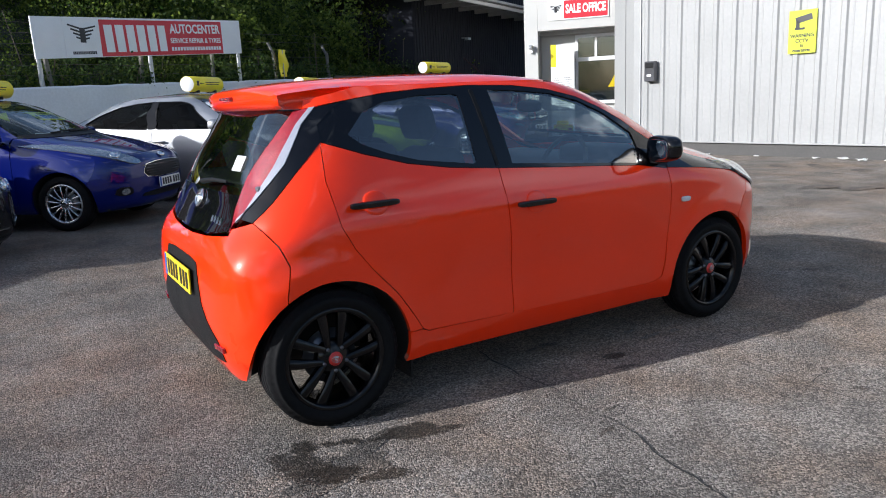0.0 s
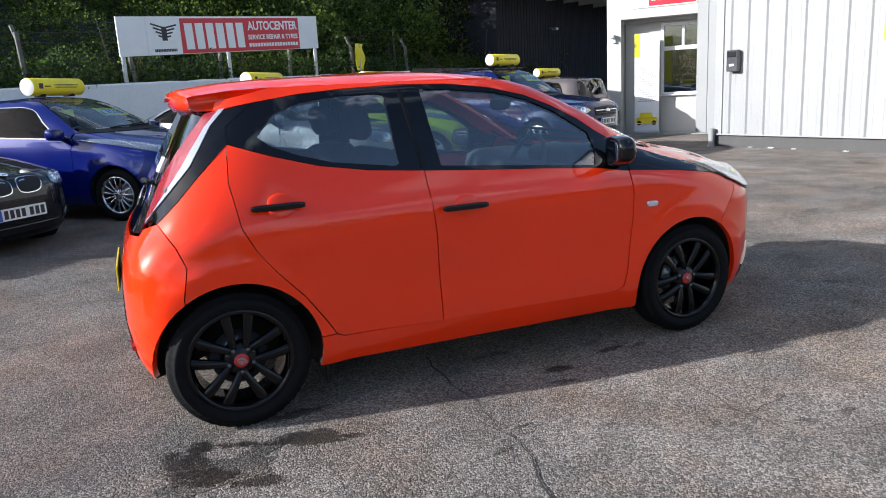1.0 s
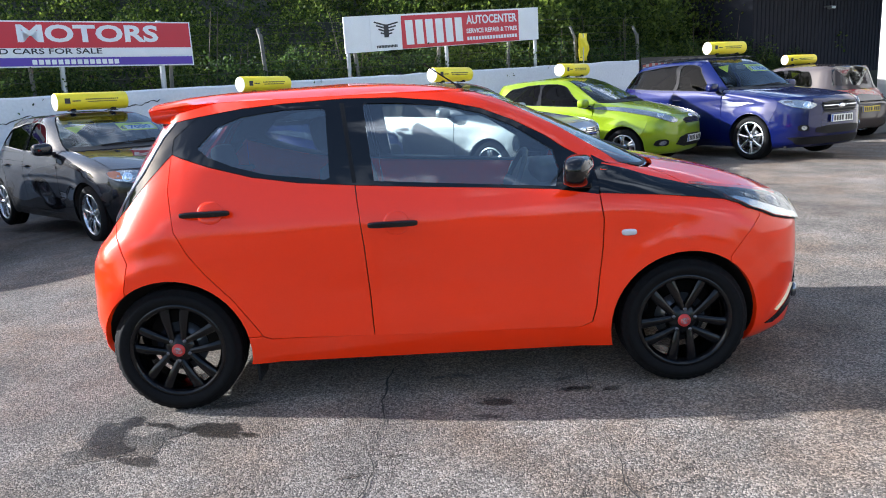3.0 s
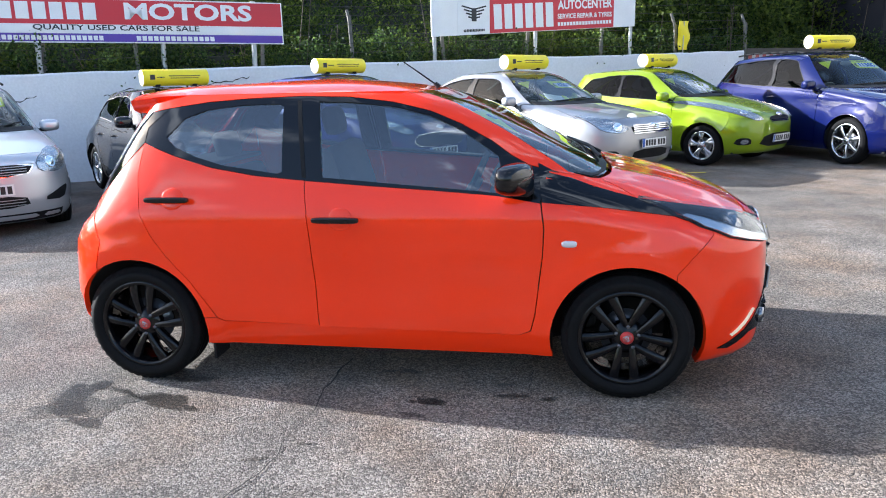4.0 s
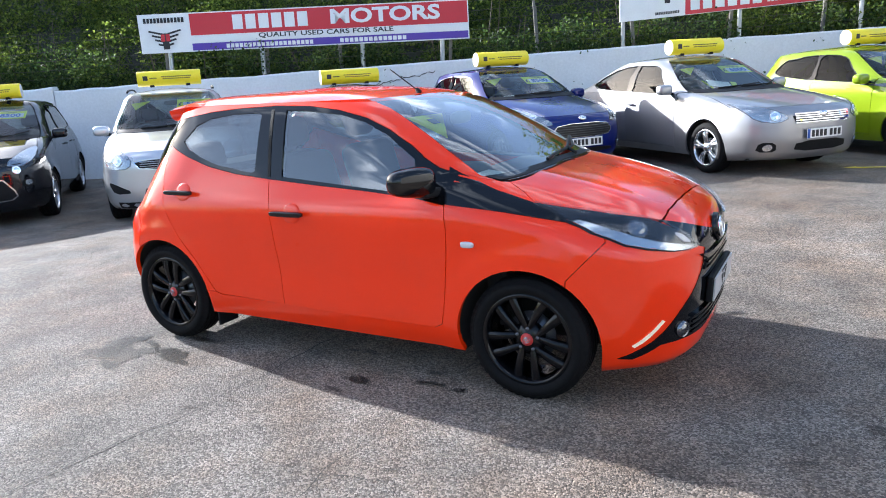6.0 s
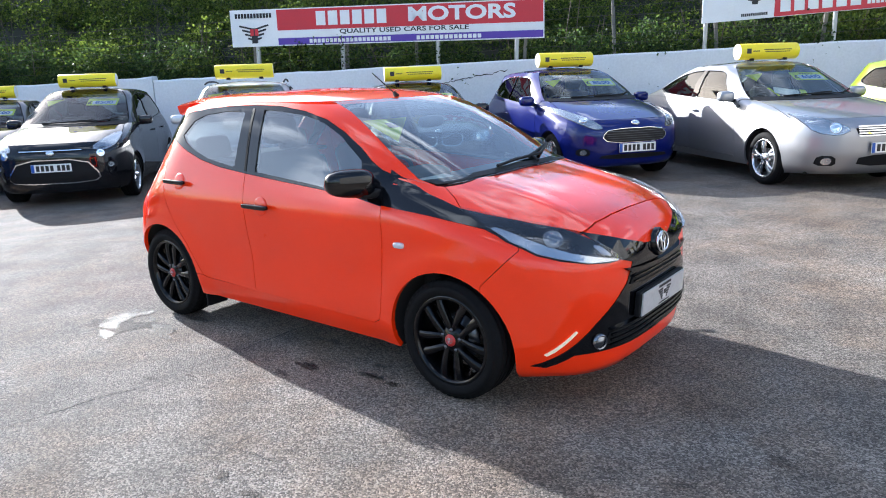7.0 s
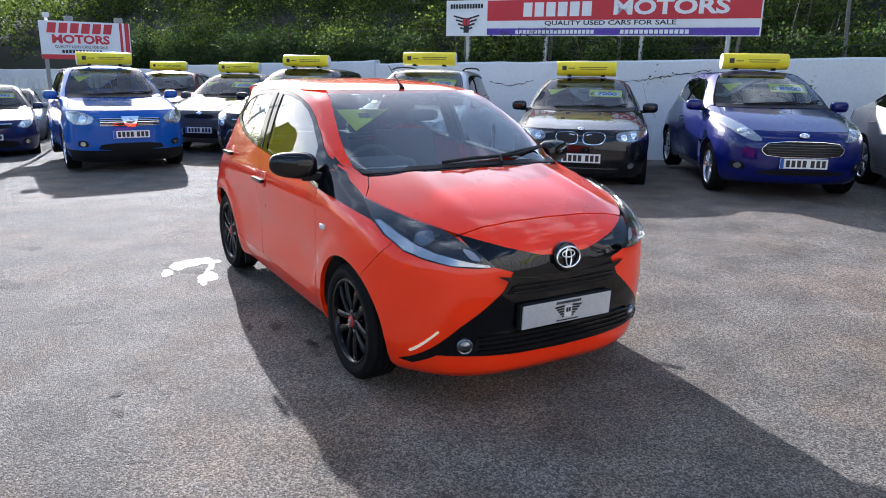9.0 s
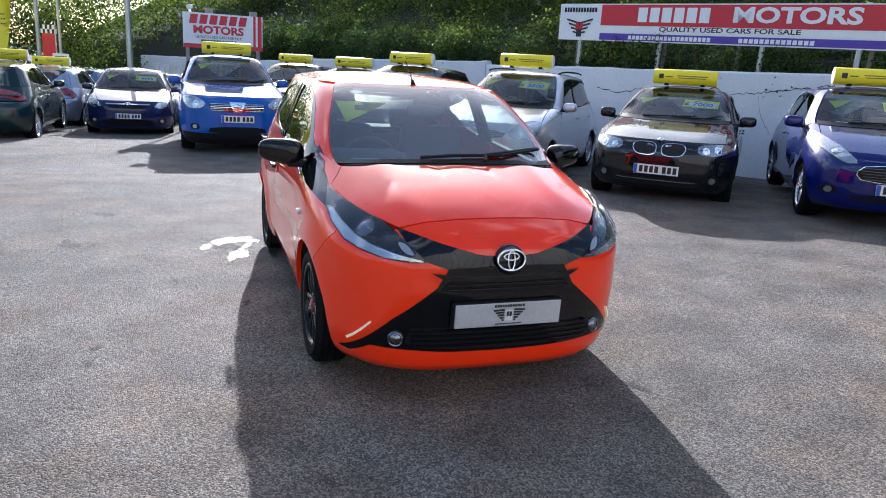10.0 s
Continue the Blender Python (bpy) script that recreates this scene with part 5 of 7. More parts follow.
    bm.faces.new([bm.verts.new(q) for q in ((-0.14, 0.07, 0), (0.17, 0.07, 0), (-0.09, -0.17, 0))])
    bmesh.ops.solidify(bm, geom=bm.faces[:], thickness=0.003)
    card = part("notice_card", bm, PALE_YELLOW, car, m=tri)
    part("emblem", box(-0.03, -0.03, 0.003, 0.03, 0.02, 0.005), SIGN_BLACK, card)
    part("paper_sheet", box(-0.1, -0.13, 0, 0.1, 0.13, 0.003), PAPER, car, m=pose(0.86, -0.38, 0.985, 0, 8, 0))
    tagged(car, "small bright orange five-door hatchback with black alloy wheels", "car")
    return car


orange_car()

# ---- ground ----
def ease(a, b, v):
    t = min(1.0, max(0.0, (v - a) / (b - a)))
    return t * t * (3 - 2 * t)


def lie(x, y):
    """The height of the lot: level round the orange car, a little higher by the wall, lower at the far end."""
    side = 0.09 - 0.19 * ease(-2.5, -6.0, x) - 0.09 * ease(6.0, 8.0, x)
    fall = 0.045 * min(max(-7.5 - x, 0.0), 12.0) * ease(-0.5, -2.0, y)
    return side * ease(2.6, 4.6, math.hypot(x, y)) * ease(0.0, 3.0, max(y, -x - 3.5)) - fall


def ground():
    xs = np.concatenate([[-1500, -300, -80], np.arange(-30, 30.01, 0.5), [80, 300, 1500]])
    n = len(xs)
    v = [(x, y, lie(x, y) if abs(x) < 40 and abs(y) < 40 else 0.0) for y in xs for x in xs]
    f = [(j * n + i, j * n + i + 1, (j + 1) * n + i + 1, (j + 1) * n + i) for j in range(n - 1) for i in range(n - 1)]
    return tagged(mesh_object("ground", v, f, ASPHALT), "worn grey asphalt of the car lot", "ground", kind="structure")


ground()


def blot(name, cx, cy, rx, ry, seed, material, label, rough=0.5, turn=0.0, z=0.004):
    """A flat patch with a ragged edge."""
    rnd = random.Random(seed)
    ph = [rnd.uniform(0, 6.28) for _ in range(9)]
    pts = []
    for i in range(72):
        a = 2 * math.pi * i / 72
        r = 1 + rough * sum(math.sin((k + 2) * a + ph[k]) / (k + 2.2) for k in range(9))
        x, y = rx * r * math.cos(a), ry * r * math.sin(a)
        c, s = math.cos(radians(turn)), math.sin(radians(turn))
        pts.append((x * c - y * s, x * s + y * c))
    v, f = fill(pts, [], 0.2)
    ob = mesh_object(name, [(p[0], p[1], 0) for p in v], f, material, smooth=False, m=pose(cx, cy, lie(cx, cy) + z))
    return tagged(ob, label, "stain", "marks on the asphalt", "structure")


def stain(ellipses, seed, thin=0.0, cell=0.009):
    """Damp asphalt whose edge breaks up into single stones."""
    rnd = random.Random(seed)
    cx, cy = ellipses[0][0], ellipses[0][1]
    x0, x1 = min(e[0] - e[2] for e in ellipses) - 0.08, max(e[0] + e[2] for e in ellipses) + 0.08
    y0, y1 = min(e[1] - max(e[2:4]) for e in ellipses) - 0.08, max(e[1] + max(e[2:4]) for e in ellipses) + 0.08
    v, f = [], []
    for j in range(int((y1 - y0) / cell)):
        for i in range(int((x1 - x0) / cell)):
            x, y = x0 + (i + 0.5) * cell, y0 + (j + 0.5) * cell
            best = -9.0
            for ex, ey, rx, ry, turn in ellipses:
                c, d = math.cos(radians(turn)), math.sin(radians(turn))
                px, py = (x - ex) * c + (y - ey) * d, -(x - ex) * d + (y - ey) * c
                best = max(best, 1 - math.hypot(px / rx, py / ry))
            best += 0.45 * noise.noise(Vector((x * 14, y * 14, seed))) + rnd.uniform(-0.16, 0.16) - thin * (1 + rnd.random())
            if best > 0:
                k = len(v)
                r = cell * rnd.uniform(0.45, 0.72)
                t = rnd.uniform(0, 1.57)
                v += [(x - cx + r * math.cos(t + q * 1.5708), y - cy + r * math.sin(t + q * 1.5708), rnd.uniform(0, 0.0012)) for q in range(4)]
                f.append((k, k + 1, k + 2, k + 3))
    ob = mesh_object("wet_stain", v, f, WET, smooth=False, m=pose(cx, cy, lie(cx, cy) + 0.004))
    return tagged(ob, "dark wet patch with a ragged edge on the asphalt", "stain", "marks on the asphalt", "structure")


WETS = [[(-1.44, -1.03, 0.13, 0.17, 20), (-1.38, -0.87, 0.07, 0.08, 0), (-1.22, -0.94, 0.14, 0.035, -25), (-1.2, -1.26, 0.11, 0.045, -15), (-1.34, -1.16, 0.10, 0.07, 0), (-1.08, -1.0, 0.06, 0.02, -20)],
        [(-0.96, -1.02, 0.13, 0.075, -25), (-0.8, -1.08, 0.07, 0.018, -20)], [(0.28, -0.9, 0.08, 0.04, 0)], [(0.66, -0.8, 0.085, 0.025, 5)], [(0.83, -0.82, 0.04, 0.028, 10)], [(1.86, 0.77, 0.11, 0.03, 30)], [(-0.97, -0.76, 0.12, 0.04, 10)], [(0.62, -0.68, 0.05, 0.02, 0)]]
for i, e in enumerate(WETS):
    stain(e, i + 3, 0.16 if i == 0 else 0.06)

SMEARS = [(-0.32, -1.48, 0.05, 0.012, 20), (-0.17, -1.34, 0.04, 0.01, 10), (0.83, -1.84, 0.03, 0.02, 0), (0.91, -1.56, 0.02, 0.01, 0), (0.13, -0.56, 0.05, 0.03, 0), (0.01, -0.57, 0.04, 0.02, 20), (1.04, -1.86, 0.05, 0.015, 0), (2.59, -0.52, 0.04, 0.05, 0), (2.33, -0.9, 0.05, 0.015, 30), (8.31, 3.57, 0.18, 0.12, 60), (8.71, 3.25, 0.2, 0.1, 60), (6.05, 1.67, 0.25, 0.12, -40), (6.4, 1.3, 0.3, 0.14, -40), (8.43, 2.34, 0.2, 0.12, 50), (7.84, 2.45, 0.15, 0.1, 60), (4.46, 1.24, 0.08, 0.05, 0), (-2.55, -2.15, 0.12, 0.06, 30), (-1.41, -2.28, 0.1, 0.08, 0), (0.23, -1.04, 0.06, 0.02, 0), (-1.3, -1.12, 0.2, 0.12, 20)]
for i, (x, y, a, b, t) in enumerate(SMEARS):
    blot("oil_smear", x, y, a, b, i + 40, DAMP, "faint dark smear on the asphalt", 0.6, t, 0.0025)


def crack(pts, wide, seed):
    rnd = random.Random(seed)
    q = dense(pts, 0.04, closed=False)
    v, f = [], []
    dx = dy = 0
    for i, (x, y) in enumerate(q):
        dx, dy = dx * 0.8 + rnd.gauss(0, 0.006), dy * 0.8 + rnd.gauss(0, 0.006)
        w = wide * 0.62 * max(0.25, 0.45 + rnd.random() + 0.6 * math.sin(i * 0.21 + seed * 2.0))
        (ax, ay), (bx, by) = q[max(0, i - 1)], q[min(len(q) - 1, i + 1)]
        k = w / math.hypot(bx - ax, by - ay)
        v += [(x + dx + s * k * (by - ay), y + dy - s * k * (bx - ax), lie(x, y) + 0.005) for s in (-1, 1)]
    f = [(2 * i, 2 * i + 1, 2 * i + 3, 2 * i + 2) for i in range(len(q) - 1)]
    tagged(mesh_object("asphalt_crack", v, f, CRACK, smooth=False), "thin ragged crack in the asphalt", "crack", "cracks in the asphalt", "structure")


for i, (pts, w) in enumerate([([(-0.22, -0.4), (-0.235, -0.61), (-0.22, -1.07), (-0.25, -1.45), (-0.33, -1.8), (-0.38, -2.13), (-0.47, -2.8)], 0.0045), ([(0.74, -0.5), (0.71, -0.95), (0.69, -1.4), (0.71, -1.8), (0.70, -2.33), (0.68, -3.1)], 0.002), ([(0.2, -1.68), (0.5, -1.72), (0.95, -1.66)], 0.002)]):
    crack(pts, w, i)

# ---- boundary wall, fence and boards ----
WA = radians(28.4)
U, N = Vector((math.cos(WA), math.sin(WA), 0)), Vector((-math.sin(WA), math.cos(WA), 0))
BASE = Vector((-9.45, 5.9, 0))


def on_wall(s, off=0.0, z=0.0):
    """A point s metres along the wall from its origin, off metres behind its face."""
    p = BASE + U * s + N * off
    return (p.x, p.y, z)


def wall_piece(name, s0, s1, z0, z1, label):
    """A stretch of wall with an uneven top."""
    rnd = random.Random(int(s0 * 10))
    k = max(2, int((s1 - s0) / 0.35))
    v, f = [], []
    for i in range(k + 1):
        s = s0 + (s1 - s0) * i / k
        zt = z0 + (z1 - z0) * i / k + rnd.uniform(-0.012, 0.012)
        for off, z in ((0, -0.3), (0, zt - 0.03), (0.02, zt), (0.2, zt), (0.22, zt - 0.03), (0.22, -0.3)):
            v.append(on_wall(s, off + rnd.uniform(-0.006, 0.006) * (z > 0), z))
    f = [(i * 6 + j, i * 6 + j + 1, i * 6 + 7 + j, i * 6 + 6 + j) for i in range(k) for j in range(5)] + [tuple(reversed(range(6))), tuple(range(k * 6, k * 6 + 6))]
    ob = mesh_object(name, v, f, WALL_WHITE, smooth=False)
    return tagged(ob, label, "wall", kind="structure")


wall_piece("wall_north", -1.75, 16.55, 1.63, 1.95, "low whitewashed boundary wall with hairline cracks")
wall_piece("wall_north_low", -9.5, -1.77, 1.50, 1.70, "lower stretch of the whitewashed boundary wall")
wall_piece("wall_north_far", -19.0, -9.52, 1.3, 1.42, "far stretch of the whitewashed boundary wall")


def wall_crack(pts, seed):
    rnd = random.Random(seed)
    v, f = [], []
    q = dense(pts, 0.05, closed=False)
    for s, z in q:
        z += rnd.gauss(0, 0.012)
        w = rnd.uniform(0.003, 0.010)
        v += [on_wall(s, -0.011, z - w), on_wall(s, -0.011, z + w)]
    f = [(2 * i, 2 * i + 1, 2 * i + 3, 2 * i + 2) for i in range(len(q) - 1)]
    tagged(mesh_object("wall_crack", v, f, CRACK, smooth=False), "dark ragged crack across the white wall", "crack", "cracks in the wall", "structure")


wall_crack([(3.2, 1.3), (3.6, 1.42), (3.9, 1.32), (4.4, 1.38), (5.0, 1.48), (5.6, 1.58)], 1)
wall_crack([(4.4, 1.38), (4.5, 1.0), (4.7, 0.7)], 2)
wall_crack([(1.2, 1.28), (1.7, 1.22), (2.2, 1.33)], 3)


def fence():
    rnd = random.Random(5)
    for i in range(5, 15):
        s = -9 + i * 1.85 + rnd.uniform(-0.2, 0.2)
        o = new("fence_post")
        lean = rnd.uniform(-5, 5)
        o.matrix_basis = pose(*on_wall(s, 0.5), 0, 0, 28.4) @ pose(0, 0, 1.2, 0, lean, 0)
        part("post", box(-0.032, -0.032, 0, 0.032, 0.032, 1.35 + rnd.uniform(0, 0.25), 0.01), POST, o)
        part("arm", box(-0.026, -0.026, 0, 0.026, 0.026, 0.3, 0.008, pose(0, 0, 1.33, -28, 0, 0)), POST, o)
        tagged(o, "weathered leaning concrete fence post behind the wall", "fence post", "posts of the wire fence")
    bm = bmesh.new()
    for k in range(6):
        z = 1.75 + 0.17 * k
        pts = [Vector(on_wall(-10 + i * 0.6, 0.45, z + 0.012 * math.sin(i * 1.7 + k) + (0.0085 * i))) for i in range(46)]
        for a, b in zip(pts, pts[1:]):
            add_tube(bm, a, b, 0.0035, seg=4)
    tagged(part("fence_wire", bm, WIRE), "strands of rusty barbed wire along the fence", "wire", kind="stuff")


fence()


def sheet(parent, name, x0, z0, x1, z1, mat, depth=0.0, thick=0.012, lift=None):
    """An upright board in the plane of its parent, x along, z up, y towards the viewer negative."""
    bm = box(x0, -thick - depth, z0, x1, -depth, z1, 0.002)
    if lift:
        for v in bm.verts:
            v.co.z += lift(v.co.x)
    return part(name, bm, mat, parent)


def upright(x, z, y):
    return pose(x, y, z, 90, 0, 0)


def emblem_wings(parent, x, z, size, mat, y):
    """A winged crest drawn as plain strokes."""
    for s in (-1, 1):
        for i in range(4):
            t = pose(0.02 * s * size, (0.16 - 0.11 * i) * size, 0) @ (pose(0, 0, 0, 0, 0, 14) if s > 0 else pose(0, 0, 0, 0, 0, 166))
            part("emblem_stroke", box(0.03 * size, -0.028 * size, 0, (0.5 - 0.09 * i) * size, 0.028 * size, 0.003), mat, parent, m=upright(x, z, y) @ t)
    part("emblem_shield", box(-0.1 * size, -0.28 * size, 0, 0.1 * size, 0.2 * size, 0.004), mat, parent, m=upright(x, z, y))


def board_long():
    o = new("motor_trade_board")
    o.matrix_basis = pose(*on_wall(-0.06, 0.34), 0, 0, 28.4)
    top = lambda x: -0.021 * (x - 3.2) + 0.0
    tilt = lambda x: 0.012 * (3.2 - x) + 0.07
    sheet(o, "backing_board", 0, 2.12, 6.35, 2.84, SIGN_WHITE, 0, 0.03, tilt)
    sheet(o, "red_panel", 1.0, 2.42, 6.33, 2.82, SIGN_RED, 0.032, 0.004, tilt)
    sheet(o, "white_band", 1.0, 2.29, 6.33, 2.42, SIGN_WHITE, 0.032, 0.004, tilt)
    sheet(o, "purple_band", 1.0, 2.14, 6.33, 2.27, SIGN_PURPLE, 0.032, 0.004, tilt)
    y = -0.038
    roll = pose(0, 0, 0, 0, 0.7, 0)
    up = lambda x, z: upright(x, z + tilt(x), y) @ pose(0, 0, 0, 0, 0, -0.7)
    bars(6, 1.5, 0.27, SIGN_WHITE, o, up(2.55, 2.63), gap=0.22)
    word("MOTORS", 0.36, SIGN_WHITE, o, up(4.75, 2.63), width=2.1, bold=0.012)
    word("QUALITY USED CARS FOR SALE", 0.12, SIGN_BLACK, o, up(3.6, 2.365), width=2.6, bold=0.002)
    bars(20, 1.7, 0.075, SIGN_WHITE, o, up(2.5, 2.20))
    bars(14, 1.3, 0.075, SIGN_WHITE, o, up(4.5, 2.20))
    bars(12, 0.8, 0.09, SIGN_BLACK, o, up(0.5, 2.72))
    emblem_wings(o, 0.5, 2.46, 0.62, SIGN_BLACK, y)
    bars(2, 0.2, 0.13, SIGN_RED, o, upright(0.5, 2.5, y - 0.005))
    for x in (0.55, 2.35, 4.3, 5.85):
        bm = bmesh.new()
        add_tube(bm, (x - 0.06, 0.04, 1.2), (x, 0.03, 2.9), 0.045, seg=10)
        part("support_post", bm, STEEL, o)
    tagged(o, "long red, white and purple motor trader's board on steel posts", "sign board")


def board_auto():
    o = new("auto_centre_board")
    o.matrix_basis = pose(*on_wall(9.16, 0.34), 0, 0, 28.4)
    tilt = lambda x: 0.046 * x
    sheet(o, "backing_board", 0, 2.28, 4.66, 2.965, SIGN_WHITE, 0, 0.03, tilt)
    sheet(o, "crest_panel", 0.55, 2.28, 1.24, 2.965, SIGN_WHITE, 0.032, 0.006, tilt)
    sheet(o, "red_panel", 1.24, 2.29, 4.12, 2.93, SIGN_RED, 0.032, 0.006, tilt)
    up = lambda x, z, y=-0.04: upright(x, z + tilt(x), y) @ pose(0, 0, 0, 0, 0, 2.6)
    bars(6, 1.4, 0.48, SIGN_WHITE, o, up(2.0, 2.60), gap=0.26)
    word("AUTOCENTER", 0.24, SIGN_WHITE, o, up(3.42, 2.77), width=1.3, bold=0.006)
    word("SERVICE REPAIR & TYRES", 0.13, SIGN_WHITE, o, up(3.42, 2.55), width=1.3, bold=0.003)
    bars(18, 1.3, 0.07, SIGN_WHITE, o, up(3.42, 2.40))
    emblem_wings(o, 0.9, 2.72, 0.52, SIGN_BLACK, -0.04)
    bars(14, 0.46, 0.05, SIGN_BLACK, o, up(0.9, 2.36))
    for x in (0.08, 2.3, 4.6):
        bm = bmesh.new()
        add_tube(bm, (x, 0.04, 1.2), (x, 0.03, 2.95 + tilt(x)), 0.04, seg=10)
        part("support_post", bm, STEEL, o)
    tagged(o, "white and red auto centre board on steel posts", "sign board")


board_long()
board_auto()


def board_small():
    o = new("motor_trade_board")
    o.matrix_basis = pose(-14.6, -0.53, 0, 0, 0, 96)
    sheet(o, "backing_board", -0.95, 1.63, 0.95, 2.46, SIGN_WHITE, 0, 0.03)
    sheet(o, "red_band", -0.95, 1.63, 0.95, 1.73, SIGN_RED, 0.032, 0.004)
    sheet(o, "red_stripe", 0.72, 1.73, 0.78, 2.46, SIGN_RED, 0.032, 0.004)
    sheet(o, "red_stripe", 0.83, 1.73, 0.93, 2.46, SIGN_RED, 0.032, 0.004)
    bars(6, 1.4, 0.22, SIGN_RED, o, upright(-0.12, 2.31, -0.04), lean=0.2)
    word("MOTORS", 0.25, SIGN_RED, o, upright(-0.12, 2.06, -0.04), width=1.2, bold=0.01)
    word("QUALITY USED CARS FOR SALE", 0.085, SIGN_BLACK, o, upright(-0.12, 1.90, -0.04), width=1.1)
    bars(12, 0.85, 0.07, SIGN_BLACK, o, upright(-0.12, 1.80, -0.04))
    for x in (-0.32, 0.74):
        part("post_cap", box(x - 0.09, 0.02, 2.46, x + 0.09, 0.14, 2.58, 0.02), CONCRETE, o)
    for x in (-0.85, 0.85):
        part("support_post", box(x - 0.04, 0.0, 0, x + 0.04, 0.08, 2.4, 0.01), CONCRETE, o)
    tagged(o, "small white and red motor trader's board on two posts", "sign board")


board_small()
cam_small = new("security_camera")
cam_small.matrix_basis = pose(-14.6, -1.3, 2.462, 0, 0, 96)
part("bracket", box(-0.03, 0.02, 0, 0.03, 0.08, 0.09, 0.005), SIGN_WHITE, cam_small)
part("camera_body", box(-0.07, -0.14, 0.07, 0.05, 0.1, 0.17, 0.025), SIGN_WHITE, cam_small)
tagged(cam_small, "small white security camera on top of the board", "camera")


# ---- white sheet-steel shed and office ----
def corrugated(name, a, b, z0, z1, pitch, depth, mat, label, thick=0.06):
    """An upright sheet with ribs, from a to b; it faces to the right of that way."""
    a, b = Vector(a), Vector(b)
    d = (b - a)
    ln = d.length
    d.normalize()
    nrm = Vector((d.y, -d.x, 0))
    prof = []
    k = int(ln / pitch)
    for i in range(k):
        s = i * pitch
        prof += [(s, 0), (s + pitch * 0.16, 0), (s + pitch * 0.18, depth * 0.12), (s + pitch * 0.22, depth * 0.12), (s + pitch * 0.24, 0), (s + pitch * 0.66, 0), (s + pitch * 0.74, depth), (s + pitch * 0.92, depth)]
    prof.append((ln, 0))
    v = []
    for s, o in prof:
        p = a + d * s + nrm * o
        v += [(p.x, p.y, z0), (p.x, p.y, z1)]
    f = [(2 * i, 2 * i + 2, 2 * i + 3, 2 * i + 1) for i in range(len(prof) - 1)]
    q0, q1 = a - nrm * thick, b - nrm * thick
    k = len(v)
    v += [(q0.x, q0.y, z0), (q0.x, q0.y, z1), (q1.x, q1.y, z0), (q1.x, q1.y, z1)]
    f += [(k, k + 1, k + 3, k + 2), (0, 1, k + 1, k), (len(prof) * 2 - 2, k + 2, k + 3, len(prof) * 2 - 1), (1, *range(3, len(prof) * 2, 2), k + 3, k + 1)]
    return tagged(mesh_object(name, v, f, mat, smooth=False), label, "wall", kind="structure")


C0, C1 = Vector((9.28, 7.65, 0)), Vector((10.99, -6.0, 0))
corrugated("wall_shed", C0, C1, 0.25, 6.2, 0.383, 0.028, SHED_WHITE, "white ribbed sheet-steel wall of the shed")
sd = (C1 - C0).normalized()
sn = Vector((sd.y, -sd.x, 0))
SHED_ANG = math.degrees(math.atan2(sd.y, sd.x))
shed_m = Matrix.Translation(C0) @ pose(0, 0, 0, 0, 0, SHED_ANG)
tagged(part("plinth", box(0, 0.005, -0.3, 13.2, 0.35, 0.23, 0.01), PLINTH, m=shed_m), "dark grey concrete plinth under the shed wall", "plinth", kind="structure")
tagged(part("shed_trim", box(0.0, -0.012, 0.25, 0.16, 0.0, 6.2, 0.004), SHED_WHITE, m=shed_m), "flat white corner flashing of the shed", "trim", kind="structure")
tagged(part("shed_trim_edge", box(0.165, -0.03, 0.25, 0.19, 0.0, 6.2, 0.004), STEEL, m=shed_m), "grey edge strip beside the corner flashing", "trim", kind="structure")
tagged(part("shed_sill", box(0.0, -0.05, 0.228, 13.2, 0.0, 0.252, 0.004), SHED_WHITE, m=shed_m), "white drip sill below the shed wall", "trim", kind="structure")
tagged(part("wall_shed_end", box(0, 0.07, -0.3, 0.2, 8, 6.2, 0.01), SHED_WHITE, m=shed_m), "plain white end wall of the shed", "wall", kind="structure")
corner_m = Matrix.Translation((9.30, 7.67, 0)) @ pose(0, 0, 0, 0, 0, 73)
tagged(part("wall_shed_corner", box(0.0, -0.06, 0.25, 0.85, 0.0, 6.2, 0.004), SHED_WHITE, m=corner_m), "flat white corner sheet of the shed", "wall", kind="structure")
tagged(part("shed_corner_rib", box(0.33, 0.0, 0.25, 0.36, 0.02, 6.2, 0.004), SHED_WHITE, m=corner_m), "upright rib of the corner sheet", "trim", kind="structure")
pipe = bmesh.new()
add_tube(pipe, (0.02, -0.1, 0.0), (0.02, -0.1, 0.36), 0.06, seg=16)
add_tube(pipe, (0.02, -0.1, 0.0), (0.02, -0.1, 0.03), 0.075, seg=16)
dp = new("drainpipe")
dp.matrix_basis = shed_m
part("pipe", pipe, SHED_WHITE, dp, smooth=False)
tagged(dp, "stub of a white plastic drainpipe at the corner of the shed", "drainpipe")
nuts = bmesh.new()
for z in (0.36, 1.71, 3.06):
    for i in range(33):
        x = 0.36 + i * 0.383
        add_tube(nuts, (x - 0.08, -0.012, z), (x - 0.08, 0.0, z), 0.012, seg=6)
tagged(part("sheet_screws", nuts, STEEL, m=shed_m), "rows of small screws in the steel sheets", "screws", kind="stuff")


def letter_box():
    o = new("key_drop_box")
    o.matrix_basis = shed_m @ pose(0.48, -0.03, 1.45)
    part("body", box(-0.12, -0.11, 0, 0.12, 0, 0.4, 0.015), LAMP_DARK, o)
    part("flap", box(-0.1, -0.125, 0.27, 0.1, -0.11, 0.37, 0.006), BLACK_PLASTIC, o)
    part("label_plate", box(-0.05, -0.118, 0.1, 0.05, -0.11, 0.14), SIGN_WHITE, o)
    tagged(o, "dark grey metal key box on the shed wall", "letter box")


